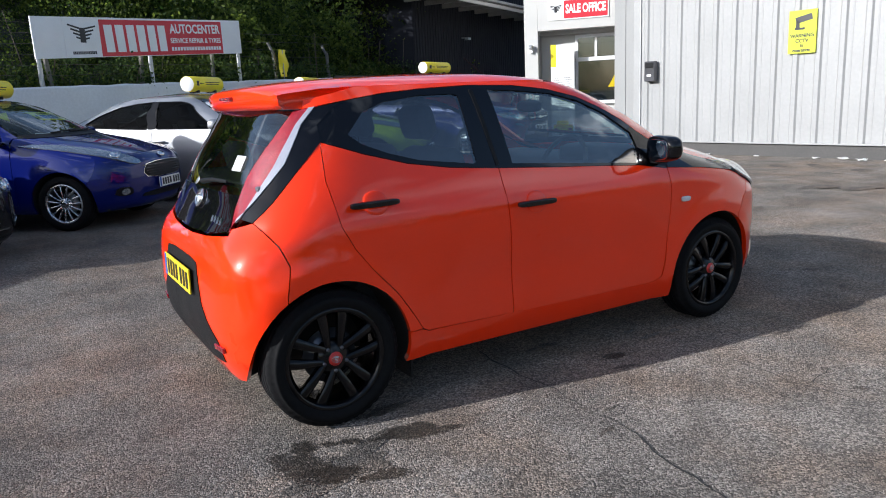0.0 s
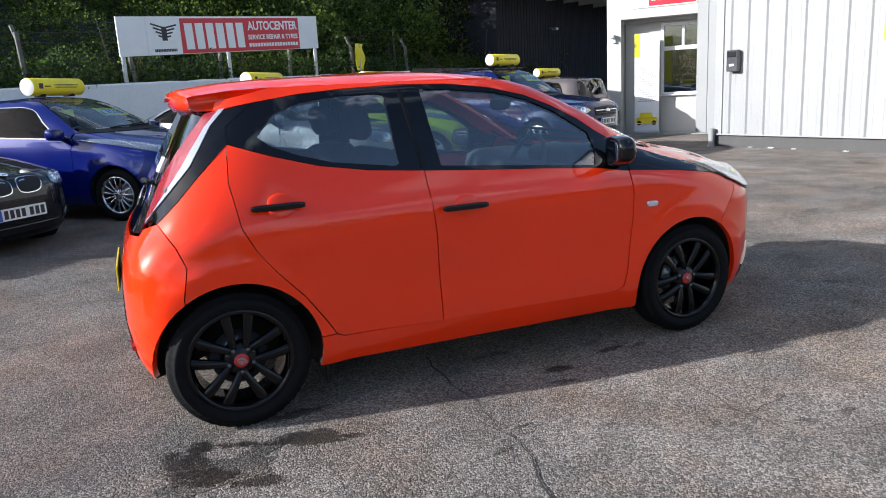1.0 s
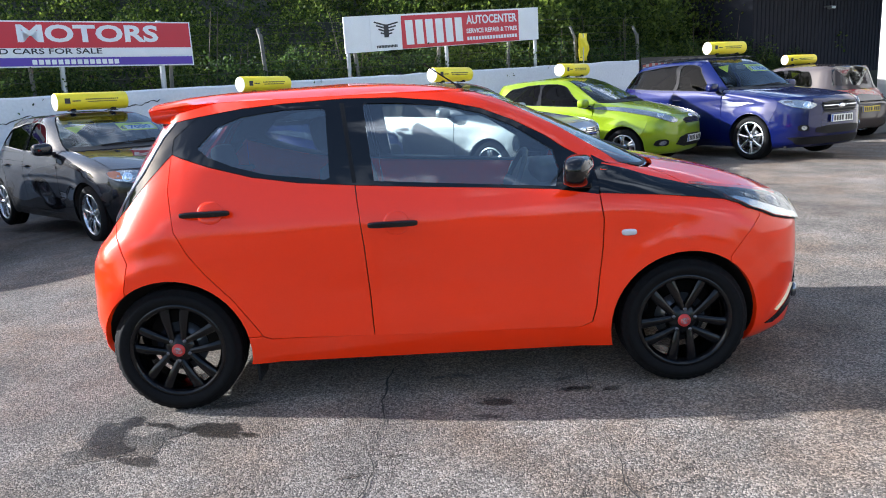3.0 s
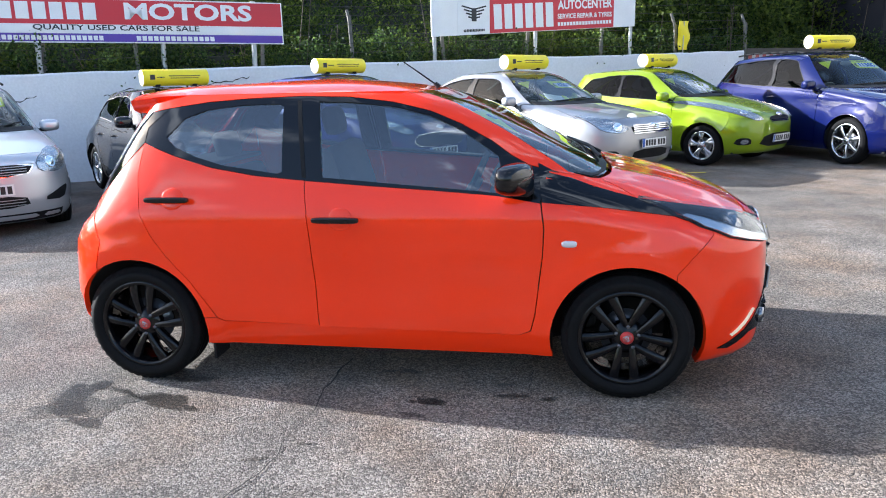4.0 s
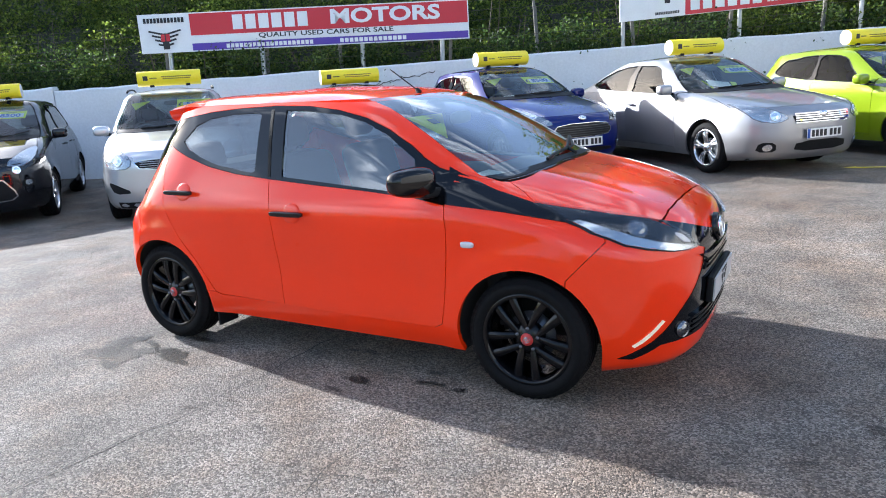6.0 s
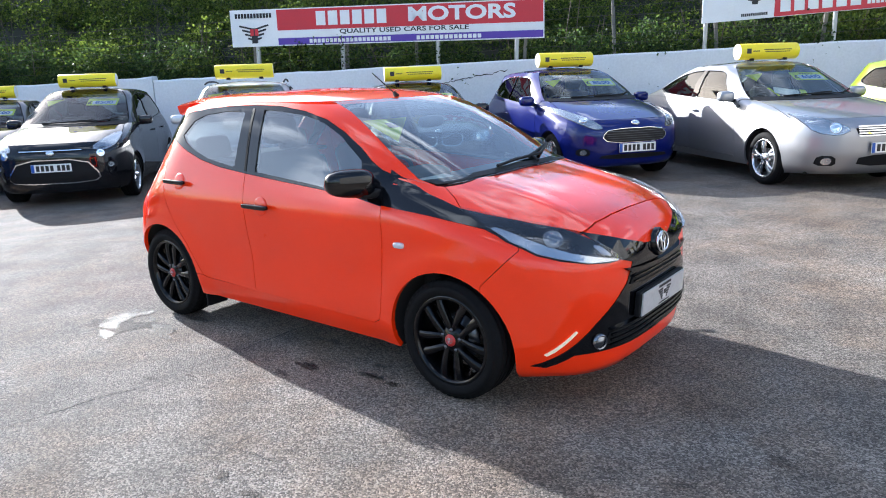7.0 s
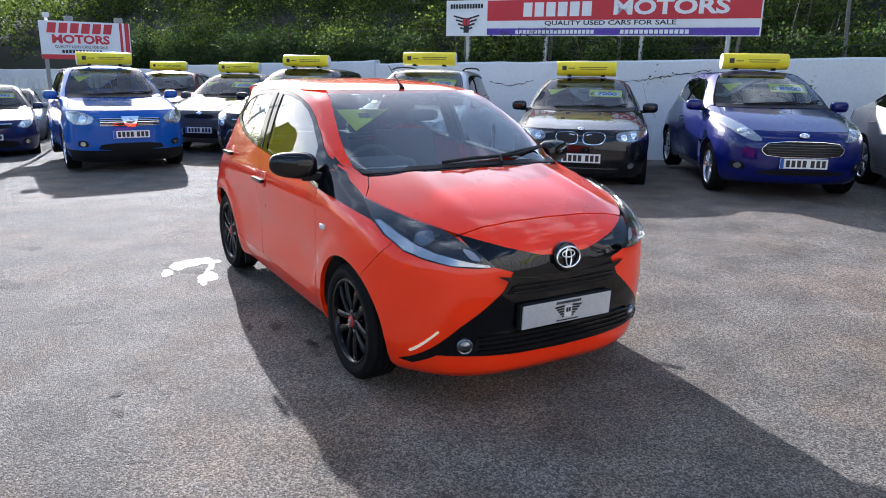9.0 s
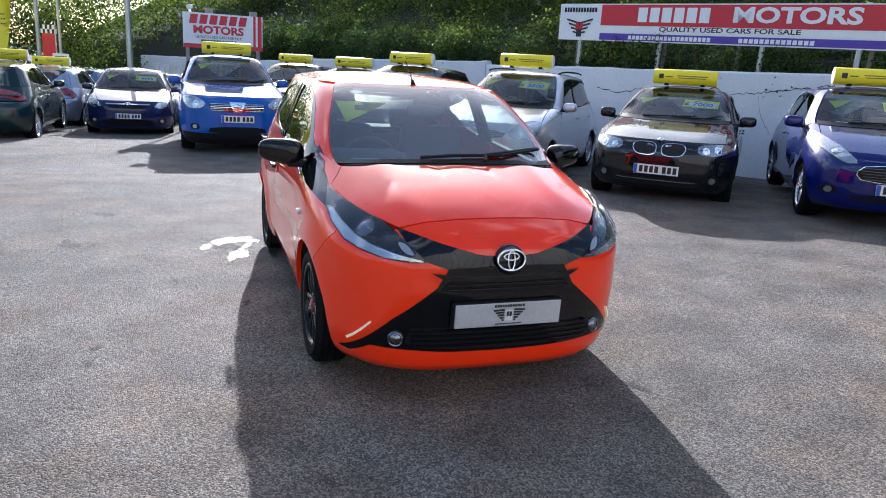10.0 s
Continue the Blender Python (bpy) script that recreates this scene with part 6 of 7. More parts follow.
def cctv_sign():
    o = new("warning_sign")
    o.matrix_basis = shed_m @ pose(3.5, -0.048, 1.78)
    sheet(o, "panel", -0.235, 0, 0.235, 0.71, PALE_YELLOW)
    for i, (t, z, s) in enumerate((("WARNING", 0.29, 0.083), ("CCTV", 0.205, 0.083), ("in", 0.13, 0.078), ("operation", 0.05, 0.078))):
        word(t, s, SIGN_BLACK, o, upright(0, z, -0.014), bold=0.002)
    bm = bmesh.new()
    add_box(bm, -0.14, -0.05, 0, 0.14, 0.05, 0.004, 0, pose(0, 0.0, 0, 0, 0, 12))
    add_box(bm, -0.13, -0.16, 0, -0.07, -0.03, 0.004)
    add_box(bm, -0.15, -0.18, 0, 0.02, -0.145, 0.004)
    part("camera_picture", bm, SIGN_BLACK, o, m=upright(0.02, 0.57, -0.012))
    tagged(o, "yellow camera warning sign on the shed wall", "warning sign")


def scrap(s, off, size, seed):
    """A crumpled piece of white litter at the foot of the shed."""
    r = random.Random(seed)
    bm = bmesh.new()
    bmesh.ops.create_grid(bm, x_segments=5, y_segments=5, size=size)
    for v in bm.verts:
        v.co += Vector((r.uniform(-1, 1), r.uniform(-1, 1), r.uniform(0, 2.2))) * size * 0.3
    bmesh.ops.solidify(bm, geom=bm.faces[:], thickness=0.002)
    p = C0 + sd * s + sn * off
    tagged(part("paper_scrap", bm, PAPER, m=pose(p.x, p.y, lie(p.x, p.y) + 0.004, 0, 0, seed * 50)), "crumpled white litter at the foot of the shed", "litter", "litter along the shed")


letter_box()
cctv_sign()
for i, (s, off, size) in enumerate(((0.9, 0.07, 0.04), (1.35, 0.06, 0.05), (1.8, 0.05, 0.03), (2.8, 0.1, 0.04), (3.88, 0.14, 0.045), (4.34, 0.16, 0.07), (4.65, 0.2, 0.06), (5.0, 0.12, 0.035))):
    scrap(s, off, size, i + 1)


def office():
    m = Matrix.Translation((9.85, 12.35, 0)) @ pose(0, 0, 0, 0, 0, -49)
    fronts = [("wall_office_pier", 0.18, 0, -0.3, 0.54, 0.35, 4.6), ("wall_office_lintel", 0.54, 0, 2.91, 3.6, 0.35, 4.6), ("wall_office_soffit", 0.54, 0.5, 2.78, 3.0, 0.6, 2.91), ("wall_office_right", 3.0, 0.0, -0.3, 3.6, 0.35, 2.91), ("wall_office_side", 0.18, 0.35, -0.3, 0.48, 5, 4.6), ("wall_office_back", 0.3, 4.6, -0.3, 5, 4.9, 4.6), ("wall_office_inner", 0.54, 0.5, -0.3, 1.45, 0.6, 2.78), ("ceiling_office", 0.3, 0.35, 2.82, 5, 4.6, 3.0), ("wall_office_apron", 1.45, 0.5, -0.3, 3.0, 0.6, 1.0)]
    for nm, x0, y0, z0, x1, y1, z1 in fronts:
        tagged(part(nm, box(x0, y0, z0, x1, y1, z1, 0.008), OFFICE_WHITE, m=m), "white-painted wall of the sale office", "ceiling" if "ceiling" in nm else "wall", kind="structure")
    w = new("window_1")
    w.matrix_basis = m
    for x0, x1, z0, z1 in ((1.45, 3.0, 1.0, 1.06), (1.45, 3.0, 2.1, 2.2), (1.45, 3.0, 2.7, 2.78), (1.45, 1.52, 1.06, 2.7), (2.93, 3.0, 1.06, 2.7), (1.96, 2.02, 2.2, 2.7)):
        part("window_frame", box(x0, 0.48, z0, x1, 0.62, z1, 0.006), SIGN_WHITE, w)
    part("window_sill", box(1.4, 0.42, 0.97, 3.05, 0.6, 1.0, 0.006), SIGN_WHITE, w)
    part("pane", box(1.52, 0.55, 1.06, 2.93, 0.558, 2.1), GLASS_DARK, w)
    part("pane", box(1.52, 0.55, 2.2, 1.96, 0.558, 2.7), GLASS_DARK, w)
    part("pane", box(2.02, 0.55, 2.2, 2.93, 0.558, 2.7), GLASS_DARK, w)
    tagged(w, "white-framed office window with dark panes", "window", kind="structure")
    tagged(part("office_floor", box(0.3, 0.0, -0.2, 5, 4.6, 0.03), CONCRETE, m=m), "grey concrete step of the office", "floor", kind="structure")
    b = new("roll_up_banner")
    b.matrix_basis = m @ pose(1.15, 0.2, 0.03)
    part("base", box(-0.36, -0.1, 0, 0.36, 0.1, 0.08, 0.02), STEEL, b)
    sheet(b, "sheet", -0.31, 0.08, 0.31, 2.52, SIGN_WHITE, 0, 0.004)
    sheet(b, "yellow_header", -0.31, 1.95, -0.17, 2.52, SIGN_YELLOW, 0.005, 0.003)
    for i in range(16):
        bars(9, 0.42 + 0.08 * math.sin(i * 2.1), 0.02, CONCRETE, b, upright(0, 1.66 - i * 0.055, -0.006), gap=0.2)
    bm = bmesh.new()
    add_box(bm, -0.26, 0.0, 0, 0.26, 0.16, 0.004, 0.03)
    add_box(bm, -0.17, 0.13, 0, 0.14, 0.28, 0.004, 0.03)
    part("car_picture", bm, SIGN_YELLOW, b, m=upright(0, 0.26, -0.008))
    bm = bmesh.new()
    for x in (-0.19, 0.19):
        bmesh.ops.create_circle(bm, cap_ends=True, radius=0.06, segments=20, matrix=pose(x, 0.02, 0.005))
    part("wheel_picture", bm, SIGN_BLACK, b, m=upright(0, 0.26, -0.008))
    tagged(b, "tall white and yellow roll-up banner in the office doorway", "banner")
    s = new("office_sign")
    s.matrix_basis = m @ pose(1.9, -0.003, 3.15)
    sheet(s, "panel", -1.08, 0, 0.47, 0.5, SIGN_WHITE, 0, 0.02)
    sheet(s, "red_panel", -0.67, 0.03, 0.44, 0.47, SIGN_RED, 0.021, 0.003)
    word("SALE OFFICE", 0.3, SIGN_WHITE, s, upright(-0.115, 0.25, -0.027), width=1.02, bold=0.012)
    emblem_wings(s, -0.88, 0.28, 0.32, SIGN_BLACK, -0.024)
    tagged(s, "white and red sign over the office doorway", "sign")
    a = new("alarm_box")
    a.matrix_basis = m @ pose(0.37, -0.002, 2.36)
    part("bracket", box(-0.04, -0.06, 0, 0.04, 0, 0.12, 0.008), SIGN_WHITE, a)
    part("camera_body", box(-0.05, -0.22, 0.1, 0.05, -0.02, 0.2, 0.02), STEEL, a)
    tagged(a, "small security camera on the white pier", "camera")
    t = new("warning_triangle")
    t.matrix_basis = m @ pose(2.5, 0.545, 1.4)
    bm = bmesh.new()
    bm.faces.new([bm.verts.new(q) for q in ((-0.2, 0, 0), (0.2, 0, 0), (0, 0.36, 0))])
    bmesh.ops.solidify(bm, geom=bm.faces[:], thickness=0.003)
    part("panel", bm, SIGN_YELLOW, t, m=upright(0, 0, 0))
    tagged(t, "yellow triangular notice on the office window", "notice")


office()

# dark building behind the far corner
D0 = Vector((9.15, 16.7, 0))
dd = Vector((math.cos(radians(30)), math.sin(radians(30)), 0))
corrugated("wall_dark_shed", D0, D0 + dd * 9, 0.0, 5.2, 0.18, 0.03, SHED_DARK, "dark ribbed steel wall of the building behind")
dark_m = Matrix.Translation(D0) @ pose(0, 0, 0, 0, 0, 30)
tagged(part("wall_dark_side", box(-0.02, 0.02, 0, 0.1, 6, 5.2), SHED_DARK, m=dark_m), "dark side wall of the building behind", "wall", kind="structure")
can = new("canopy")
can.matrix_basis = dark_m
part("roof_sheet", box(-0.9, -1.6, 4.35, 9, 6, 4.43, 0.01, pose(0, 0, 0, 5, 0, 0)), CONCRETE, can)
for i in range(8):
    part("rafter", box(-0.5 + i * 1.2, -1.5, 4.2, -0.42 + i * 1.2, 0, 4.34, 0.01), CONCRETE, can)
part("fascia", box(-0.9, -1.68, 4.12, 9, -1.6, 4.32, 0.01), SIGN_WHITE, can)
tagged(can, "flat canopy with rafters on the dark building", "canopy")
lamp = new("wall_lamp")
lamp.matrix_basis = dark_m @ pose(3.2, -0.03, 3.3)
part("arm", box(-0.02, -0.25, 0, 0.02, 0, 0.04, 0.008), STEEL, lamp)
part("head", box(-0.1, -0.32, -0.06, 0.1, -0.16, 0.02, 0.02), STEEL, lamp)
tagged(lamp, "grey floodlight on the dark steel wall", "lamp")
chk = new("checked_banner")
chk.matrix_basis = pose(*on_wall(16.6, -0.02), 0, 0, 28.4)
sheet(chk, "sheet", 0.0, 0.9, 2.6, 2.0, SIGN_BLACK, 0, 0.01)
bm = bmesh.new()
pale = bmesh.new()
for i in range(24):
    for j in range(4):
        add_box(bm if (i + j) % 2 else pale, 0.05 + i * 0.1, -0.016, 1.5 + j * 0.09, 0.15 + i * 0.1, -0.011, 1.59 + j * 0.09)
part("red_checks", bm, surf("faded_red", (0.32, 0.06, 0.05), 0.6), chk)
part("pale_checks", pale, surf("faded_white", (0.4, 0.38, 0.36), 0.6), chk)
tagged(chk, "black banner with faded red checks beside the wall", "banner")
fl = new("small_flag")
fl.matrix_basis = pose(*on_wall(15.1, 0.3), 0, 0, 28.4)
bm = bmesh.new()
add_tube(bm, (0, 0, 1.5), (0, 0, 2.6), 0.012, seg=8)
part("pole", bm, STEEL, fl)
bm = bmesh.new()
bmesh.ops.create_grid(bm, x_segments=4, y_segments=8, size=0.5, matrix=pose(0, 0, 2.3, 90, 0, 0))
for v in bm.verts:
    v.co.x = v.co.x * 0.28 + 0.02 * math.sin(v.co.z * 9)
    v.co.y += 0.03 * math.sin(v.co.z * 7 + v.co.x * 12)
    v.co.z = 2.3 + (v.co.z - 2.3) * 0.62
bmesh.ops.solidify(bm, geom=bm.faces[:], thickness=0.002)
part("cloth", bm, SIGN_YELLOW, fl, smooth=True)
tagged(fl, "small drooping yellow flag on the wall", "flag")

# ---- parked cars ----
DEEP_BLUE = paint("deep_blue_paint", (0.002, 0.007, 0.11), 0.1, 0.3)
MID_BLUE = paint("royal_blue_paint", (0.010, 0.09, 0.38), 0.0, 0.7)
NAVY = paint("navy_paint", (0.012, 0.016, 0.07), 0.0, 0.6)
DARK_BLUE = paint("dark_blue_paint", (0.0025, 0.006, 0.06), 0.1, 0.3)
LIME = paint("lime_green_paint", (0.20, 0.285, 0.006), 0.15, 0.3)
SILVER = paint("silver_paint", (0.36, 0.36, 0.372), 0.95, 0.48)
SILVER_PALE = paint("pale_silver_paint", (0.60, 0.61, 0.63), 0.7, 0.32)
JET = paint("black_paint", (0.006, 0.006, 0.008), 0.0, 0.7)
GRAPHITE = paint("graphite_paint", (0.075, 0.062, 0.06), 0.0, 0.7)
MAROON = paint("maroon_paint", (0.10, 0.012, 0.02), 0.3)
BOTTLE = paint("dark_green_paint", (0.008, 0.03, 0.03), 0.3)
STEEL_BLUE = paint("steel_blue_paint", (0.10, 0.16, 0.26), 0.5)
LILAC = paint("lilac_silver_paint", (0.34, 0.38, 0.48), 0.6)


def face(lamp, upper, lower, upper_mat=BLACK_PLASTIC, fogs=None, extra=()):
    out = [("lamp_bezel", inset(lamp, -0.007), LAMP_DARK, 0.003, True, 1), ("headlamp", lamp, LAMP_BRIGHT, 0.006, True, 1), ("lamp_cover", lamp, LENS, 0.02, True, 1)]
    if upper:
        out.append(("upper_grille", upper, upper_mat, 0.006, False, 1))
    out.append(("lower_grille", lower, BLACK_PLASTIC, 0.006, False, 1))
    if fogs:
        y, z, r = fogs
        out.append(("fog_recess", [(y - r * 1.6, z - r), (y + r * 1.6, z - r), (y + r * 1.4, z + r * 1.1), (y - r * 1.2, z + r)], BLACK_PLASTIC, 0.004, True, 1))
        out.append(("fog_lamp", circle(y, z, r * 0.75, 12), LAMP_SILVER, 0.014, True, 0))
    return out + list(extra)


SMALL_HATCH = dict(name="hatchback", L=3.97, W=1.72, H=1.48, wb=2.49, fo=0.80, hood=0.80, cowl=(0.98, 1.03), ws_x=0.28, peak=-0.25, rear_belt=(-1.55, 1.0), rear_top=(-1.28, 1.40), belt=(0.93, 1.03), doors=(0.72, -0.33, -1.05), quarter=(-1.12, -0.95), seat_x=-0.1, R=0.305, plate_z=0.45, wheels="multi", tail_lamp=(0.78, 1.02), sign_x=-0.1,
              slats=[("grille_slat", 0.545 + i * 0.028, -0.37 - 0.018 * i, 0.37 + 0.018 * i, 0.006, LAMP_DARK, 0.012) for i in range(5)], projectors=[(0.62, 0.80, 0.05)], badge=(0.75, 1.4))
SMALL_HATCH["face"] = face([(0.43, 0.70), (0.55, 0.685), (0.73, 0.79), (0.82, 0.94), (0.76, 0.955), (0.57, 0.83)], [(-0.46, 0.60), (-0.36, 0.69), (0.36, 0.69), (0.46, 0.60), (0.38, 0.52), (-0.38, 0.52)], [(-0.5, 0.31), (0.5, 0.31), (0.44, 0.37), (-0.44, 0.37)], fogs=(0.66, 0.40, 0.045),
                      extra=[("grille_rim", [(-0.468, 0.60), (-0.363, 0.696), (0.363, 0.696), (0.468, 0.60), (0.384, 0.514), (-0.384, 0.514)], CHROME, 0.003, False, 1)])


def spec(base, **k):
    c = dict(base)
    c.update(k)
    return c


blue_hatch = spec(SMALL_HATCH, paint=DEEP_BLUE, five_door=False, doors=(0.72, -0.52, -1.05), quarter=(-1.15, -0.95), short="blue hatchback", papers=[(-0.3, 0.05, 0.24, 0.05, PAPER, 0)], price="£8500", label="deep blue three-door hatchback with multi-spoke alloy wheels", trim=CHROME)
green_hatch = spec(SMALL_HATCH, paint=LIME, wheels="paired", short="lime green hatchback", price="", label="bright lime green hatchback with silver alloy wheels", slats=[("grille_slat", 0.66 + i * 0.022, -0.26, 0.26, 0.009, BLACK_GLOSS, 0.016) for i in range(2)], plate_z=0.42,
                    face=face(SMALL_HATCH["face"][0][1], [(-0.3, 0.71), (-0.26, 0.66), (0.26, 0.66), (0.3, 0.71), (0.22, 0.74), (-0.22, 0.74)], [(-0.40, 0.49), (0.40, 0.49), (0.5, 0.30), (-0.5, 0.30)], fogs=(0.68, 0.38, 0.05)))
grey_hatch = spec(SMALL_HATCH, paint=GRAPHITE, short="graphite hatchback", price="£6500", label="graphite grey hatchback parked by the wall", plate_z=0.45, slats=[], face=green_hatch["face"])
FAMILY_HATCH = dict(name="hatchback", L=4.34, W=1.84, H=1.49, wb=2.64, fo=0.88, hood=0.82, cowl=(1.06, 1.02), ws_x=0.32, peak=-0.3, rear_belt=(-1.72, 1.02), rear_top=(-1.42, 1.40), belt=(0.94, 1.02), doors=(0.74, -0.35, -1.12), quarter=(-1.3, -1.05), seat_x=-0.1, R=0.315, plate_z=0.50, wheels="five", paint=NAVY, short="navy hatchback", price="£4995", label="navy blue family hatchback", projectors=[(0.62, 0.73, 0.05)], badge=(0.755, 1.4),
             face=face([(0.50, 0.70), (0.68, 0.66), (0.80, 0.74), (0.82, 0.86), (0.66, 0.83)], [(-0.42, 0.735), (0.42, 0.735), (0.38, 0.665), (-0.38, 0.665)], [(-0.46, 0.44), (0.46, 0.44), (0.58, 0.29), (-0.58, 0.29)], fogs=(0.68, 0.40, 0.05)),
             slats=[("grille_slat", 0.752, -0.44, 0.44, 0.016, CHROME, 0.016)])
BLACK_CARRIER = spec(FAMILY_HATCH, H=1.62, L=4.38, hood=0.88, cowl=(1.12, 1.08), ws_x=0.2, belt=(1.0, 1.08), rear_belt=(-1.8, 1.08), rear_top=(-1.5, 1.52), quarter=(-1.45, -1.2), paint=JET, short="black people carrier", price="£8500", label="black people carrier with a wide chrome-rimmed lower grille", name="people_carrier", plate_z=0.56,
            face=face([(0.50, 0.80), (0.66, 0.76), (0.80, 0.84), (0.80, 0.98), (0.68, 0.95)], [(-0.42, 0.815), (0.42, 0.815), (0.38, 0.765), (-0.38, 0.765)], [(-0.42, 0.66), (0.42, 0.66), (0.60, 0.42), (0.5, 0.35), (-0.5, 0.35), (-0.60, 0.42)], fogs=(0.72, 0.56, 0.045),
                      extra=[("grille_rim", [(-0.435, 0.675), (0.435, 0.675), (0.62, 0.42), (0.51, 0.335), (-0.51, 0.335), (-0.62, 0.42)], CHROME, 0.003, False, 1)]),
            slats=[("grille_slat", 0.79, -0.4, 0.4, 0.012, CHROME, 0.02)])
COMPACT_HATCH = dict(name="hatchback", L=4.24, W=1.75, H=1.43, wb=2.66, fo=0.76, hood=0.80, cowl=(0.86, 0.99), ws_x=0.08, peak=-0.45, rear_belt=(-1.62, 0.98), rear_top=(-1.3, 1.35), belt=(0.92, 0.99), doors=(0.60, -0.42, -1.12), quarter=(-1.3, -1.05), seat_x=-0.3, R=0.315, plate_z=0.46, wheels="seven", paint=JET, short="black hatchback", price="£7000", label="black compact hatchback with twin kidney-shaped grilles", projectors=[(0.66, 0.72, 0.05), (0.53, 0.715, 0.04)], badge=(0.80, 1.0),
           face=face([(0.44, 0.765), (0.44, 0.68), (0.62, 0.655), (0.77, 0.70), (0.78, 0.78), (0.62, 0.785)], None, [(-0.5, 0.36), (0.5, 0.36), (0.52, 0.27), (-0.52, 0.27)], fogs=(0.63, 0.37, 0.05),
                     extra=[("kidney_rim", [(0.030, 0.775), (0.026, 0.648), (0.11, 0.622), (0.27, 0.632), (0.318, 0.72), (0.275, 0.778)], CHROME, 0.004, True, 2), ("kidney_grille", [(0.040, 0.768), (0.036, 0.656), (0.115, 0.632), (0.263, 0.641), (0.307, 0.72), (0.268, 0.769)], DARK, 0.010, True, 2), ("indicator", [(0.69, 0.70), (0.775, 0.715), (0.775, 0.775), (0.70, 0.78)], AMBER, 0.012, True, 1)]),
           slats=[("grille_slat", 0.335, -0.46, 0.46, 0.010, CHROME, 0.012)])
SALOON = dict(name="saloon", L=4.70, W=1.81, H=1.48, wb=2.70, fo=0.97, hood=0.82, cowl=(1.05, 1.0), ws_x=0.28, peak=-0.25, boot=[(0.95, -2.35), (1.06, -1.95)], rear_belt=(-1.85, 1.08), rear_top=(-1.05, 1.40), belt=(0.94, 1.0), doors=(0.72, -0.40, -1.28), quarter=(-1.45, -0.95), seat_x=-0.15, R=0.32, plate_z=0.50, wheels="paired", paint=SILVER, short="silver saloon", price="£6500", label="silver saloon with a slatted chrome grille", projectors=[(0.60, 0.72, 0.055)], badge=(0.715, 1.6), mirror=SILVER, papers=[(-0.22, 0.11, 0.24, 0.17, PAPER, -22), (-0.13, 0.10, 0.16, 0.15, PAPER, -14), (-0.01, 0.10, 0.08, 0.13, PALE_YELLOW, -20), (-0.30, 0.12, 0.03, 0.24, PALE_YELLOW, 10)],
               face=face([(0.44, 0.70), (0.58, 0.64), (0.76, 0.67), (0.82, 0.80), (0.80, 0.87), (0.62, 0.80)], [(-0.42, 0.735), (0.42, 0.735), (0.38, 0.625), (-0.38, 0.625)], [(-0.36, 0.42), (0.36, 0.42), (0.38, 0.30), (-0.38, 0.30)], fogs=(0.66, 0.36, 0.055)),
               slats=[("grille_slat", 0.635 + i * 0.024, -0.39, 0.39, 0.013, CHROME, 0.02) for i in range(5)], rear_tint=GLASS_PARKED)
OFF_ROADER = dict(name="estate_car", L=4.57, W=1.82, H=1.68, wb=2.62, fo=0.92, hood=0.96, cowl=(0.98, 1.12), ws_x=0.3, peak=-0.4, rear_belt=(-1.95, 1.12), rear_top=(-1.55, 1.58), belt=(1.06, 1.14), doors=(0.72, -0.36, -1.2), quarter=(-1.75, -1.35), seat_x=-0.1, R=0.345, plate_z=0.62, wheels="seven", paint=DARK_BLUE, short="dark blue off-roader", price="£11500", label="dark blue off-road estate with roof rails", rails="black", projectors=[(0.62, 0.84, 0.05)], badge=(0.80, 1.8),
           face=face([(0.46, 0.84), (0.60, 0.77), (0.80, 0.83), (0.84, 0.93), (0.66, 0.91)], [(-0.42, 0.88), (0.42, 0.88), (0.36, 0.70), (-0.36, 0.70)], [(-0.5, 0.52), (0.5, 0.52), (0.5, 0.40), (-0.5, 0.40)], fogs=(0.66, 0.50, 0.045),
                     extra=[("skid_plate", [(-0.8, 0.36), (0.8, 0.36), (0.7, 0.25), (-0.7, 0.25)], BLACK_PLASTIC, 0.008, False, 0)]),
           slats=[("grille_slat", 0.72 + i * 0.045, -0.38, 0.38, 0.014, CHROME if i == 2 else BLACK_GLOSS, 0.02) for i in range(4)])
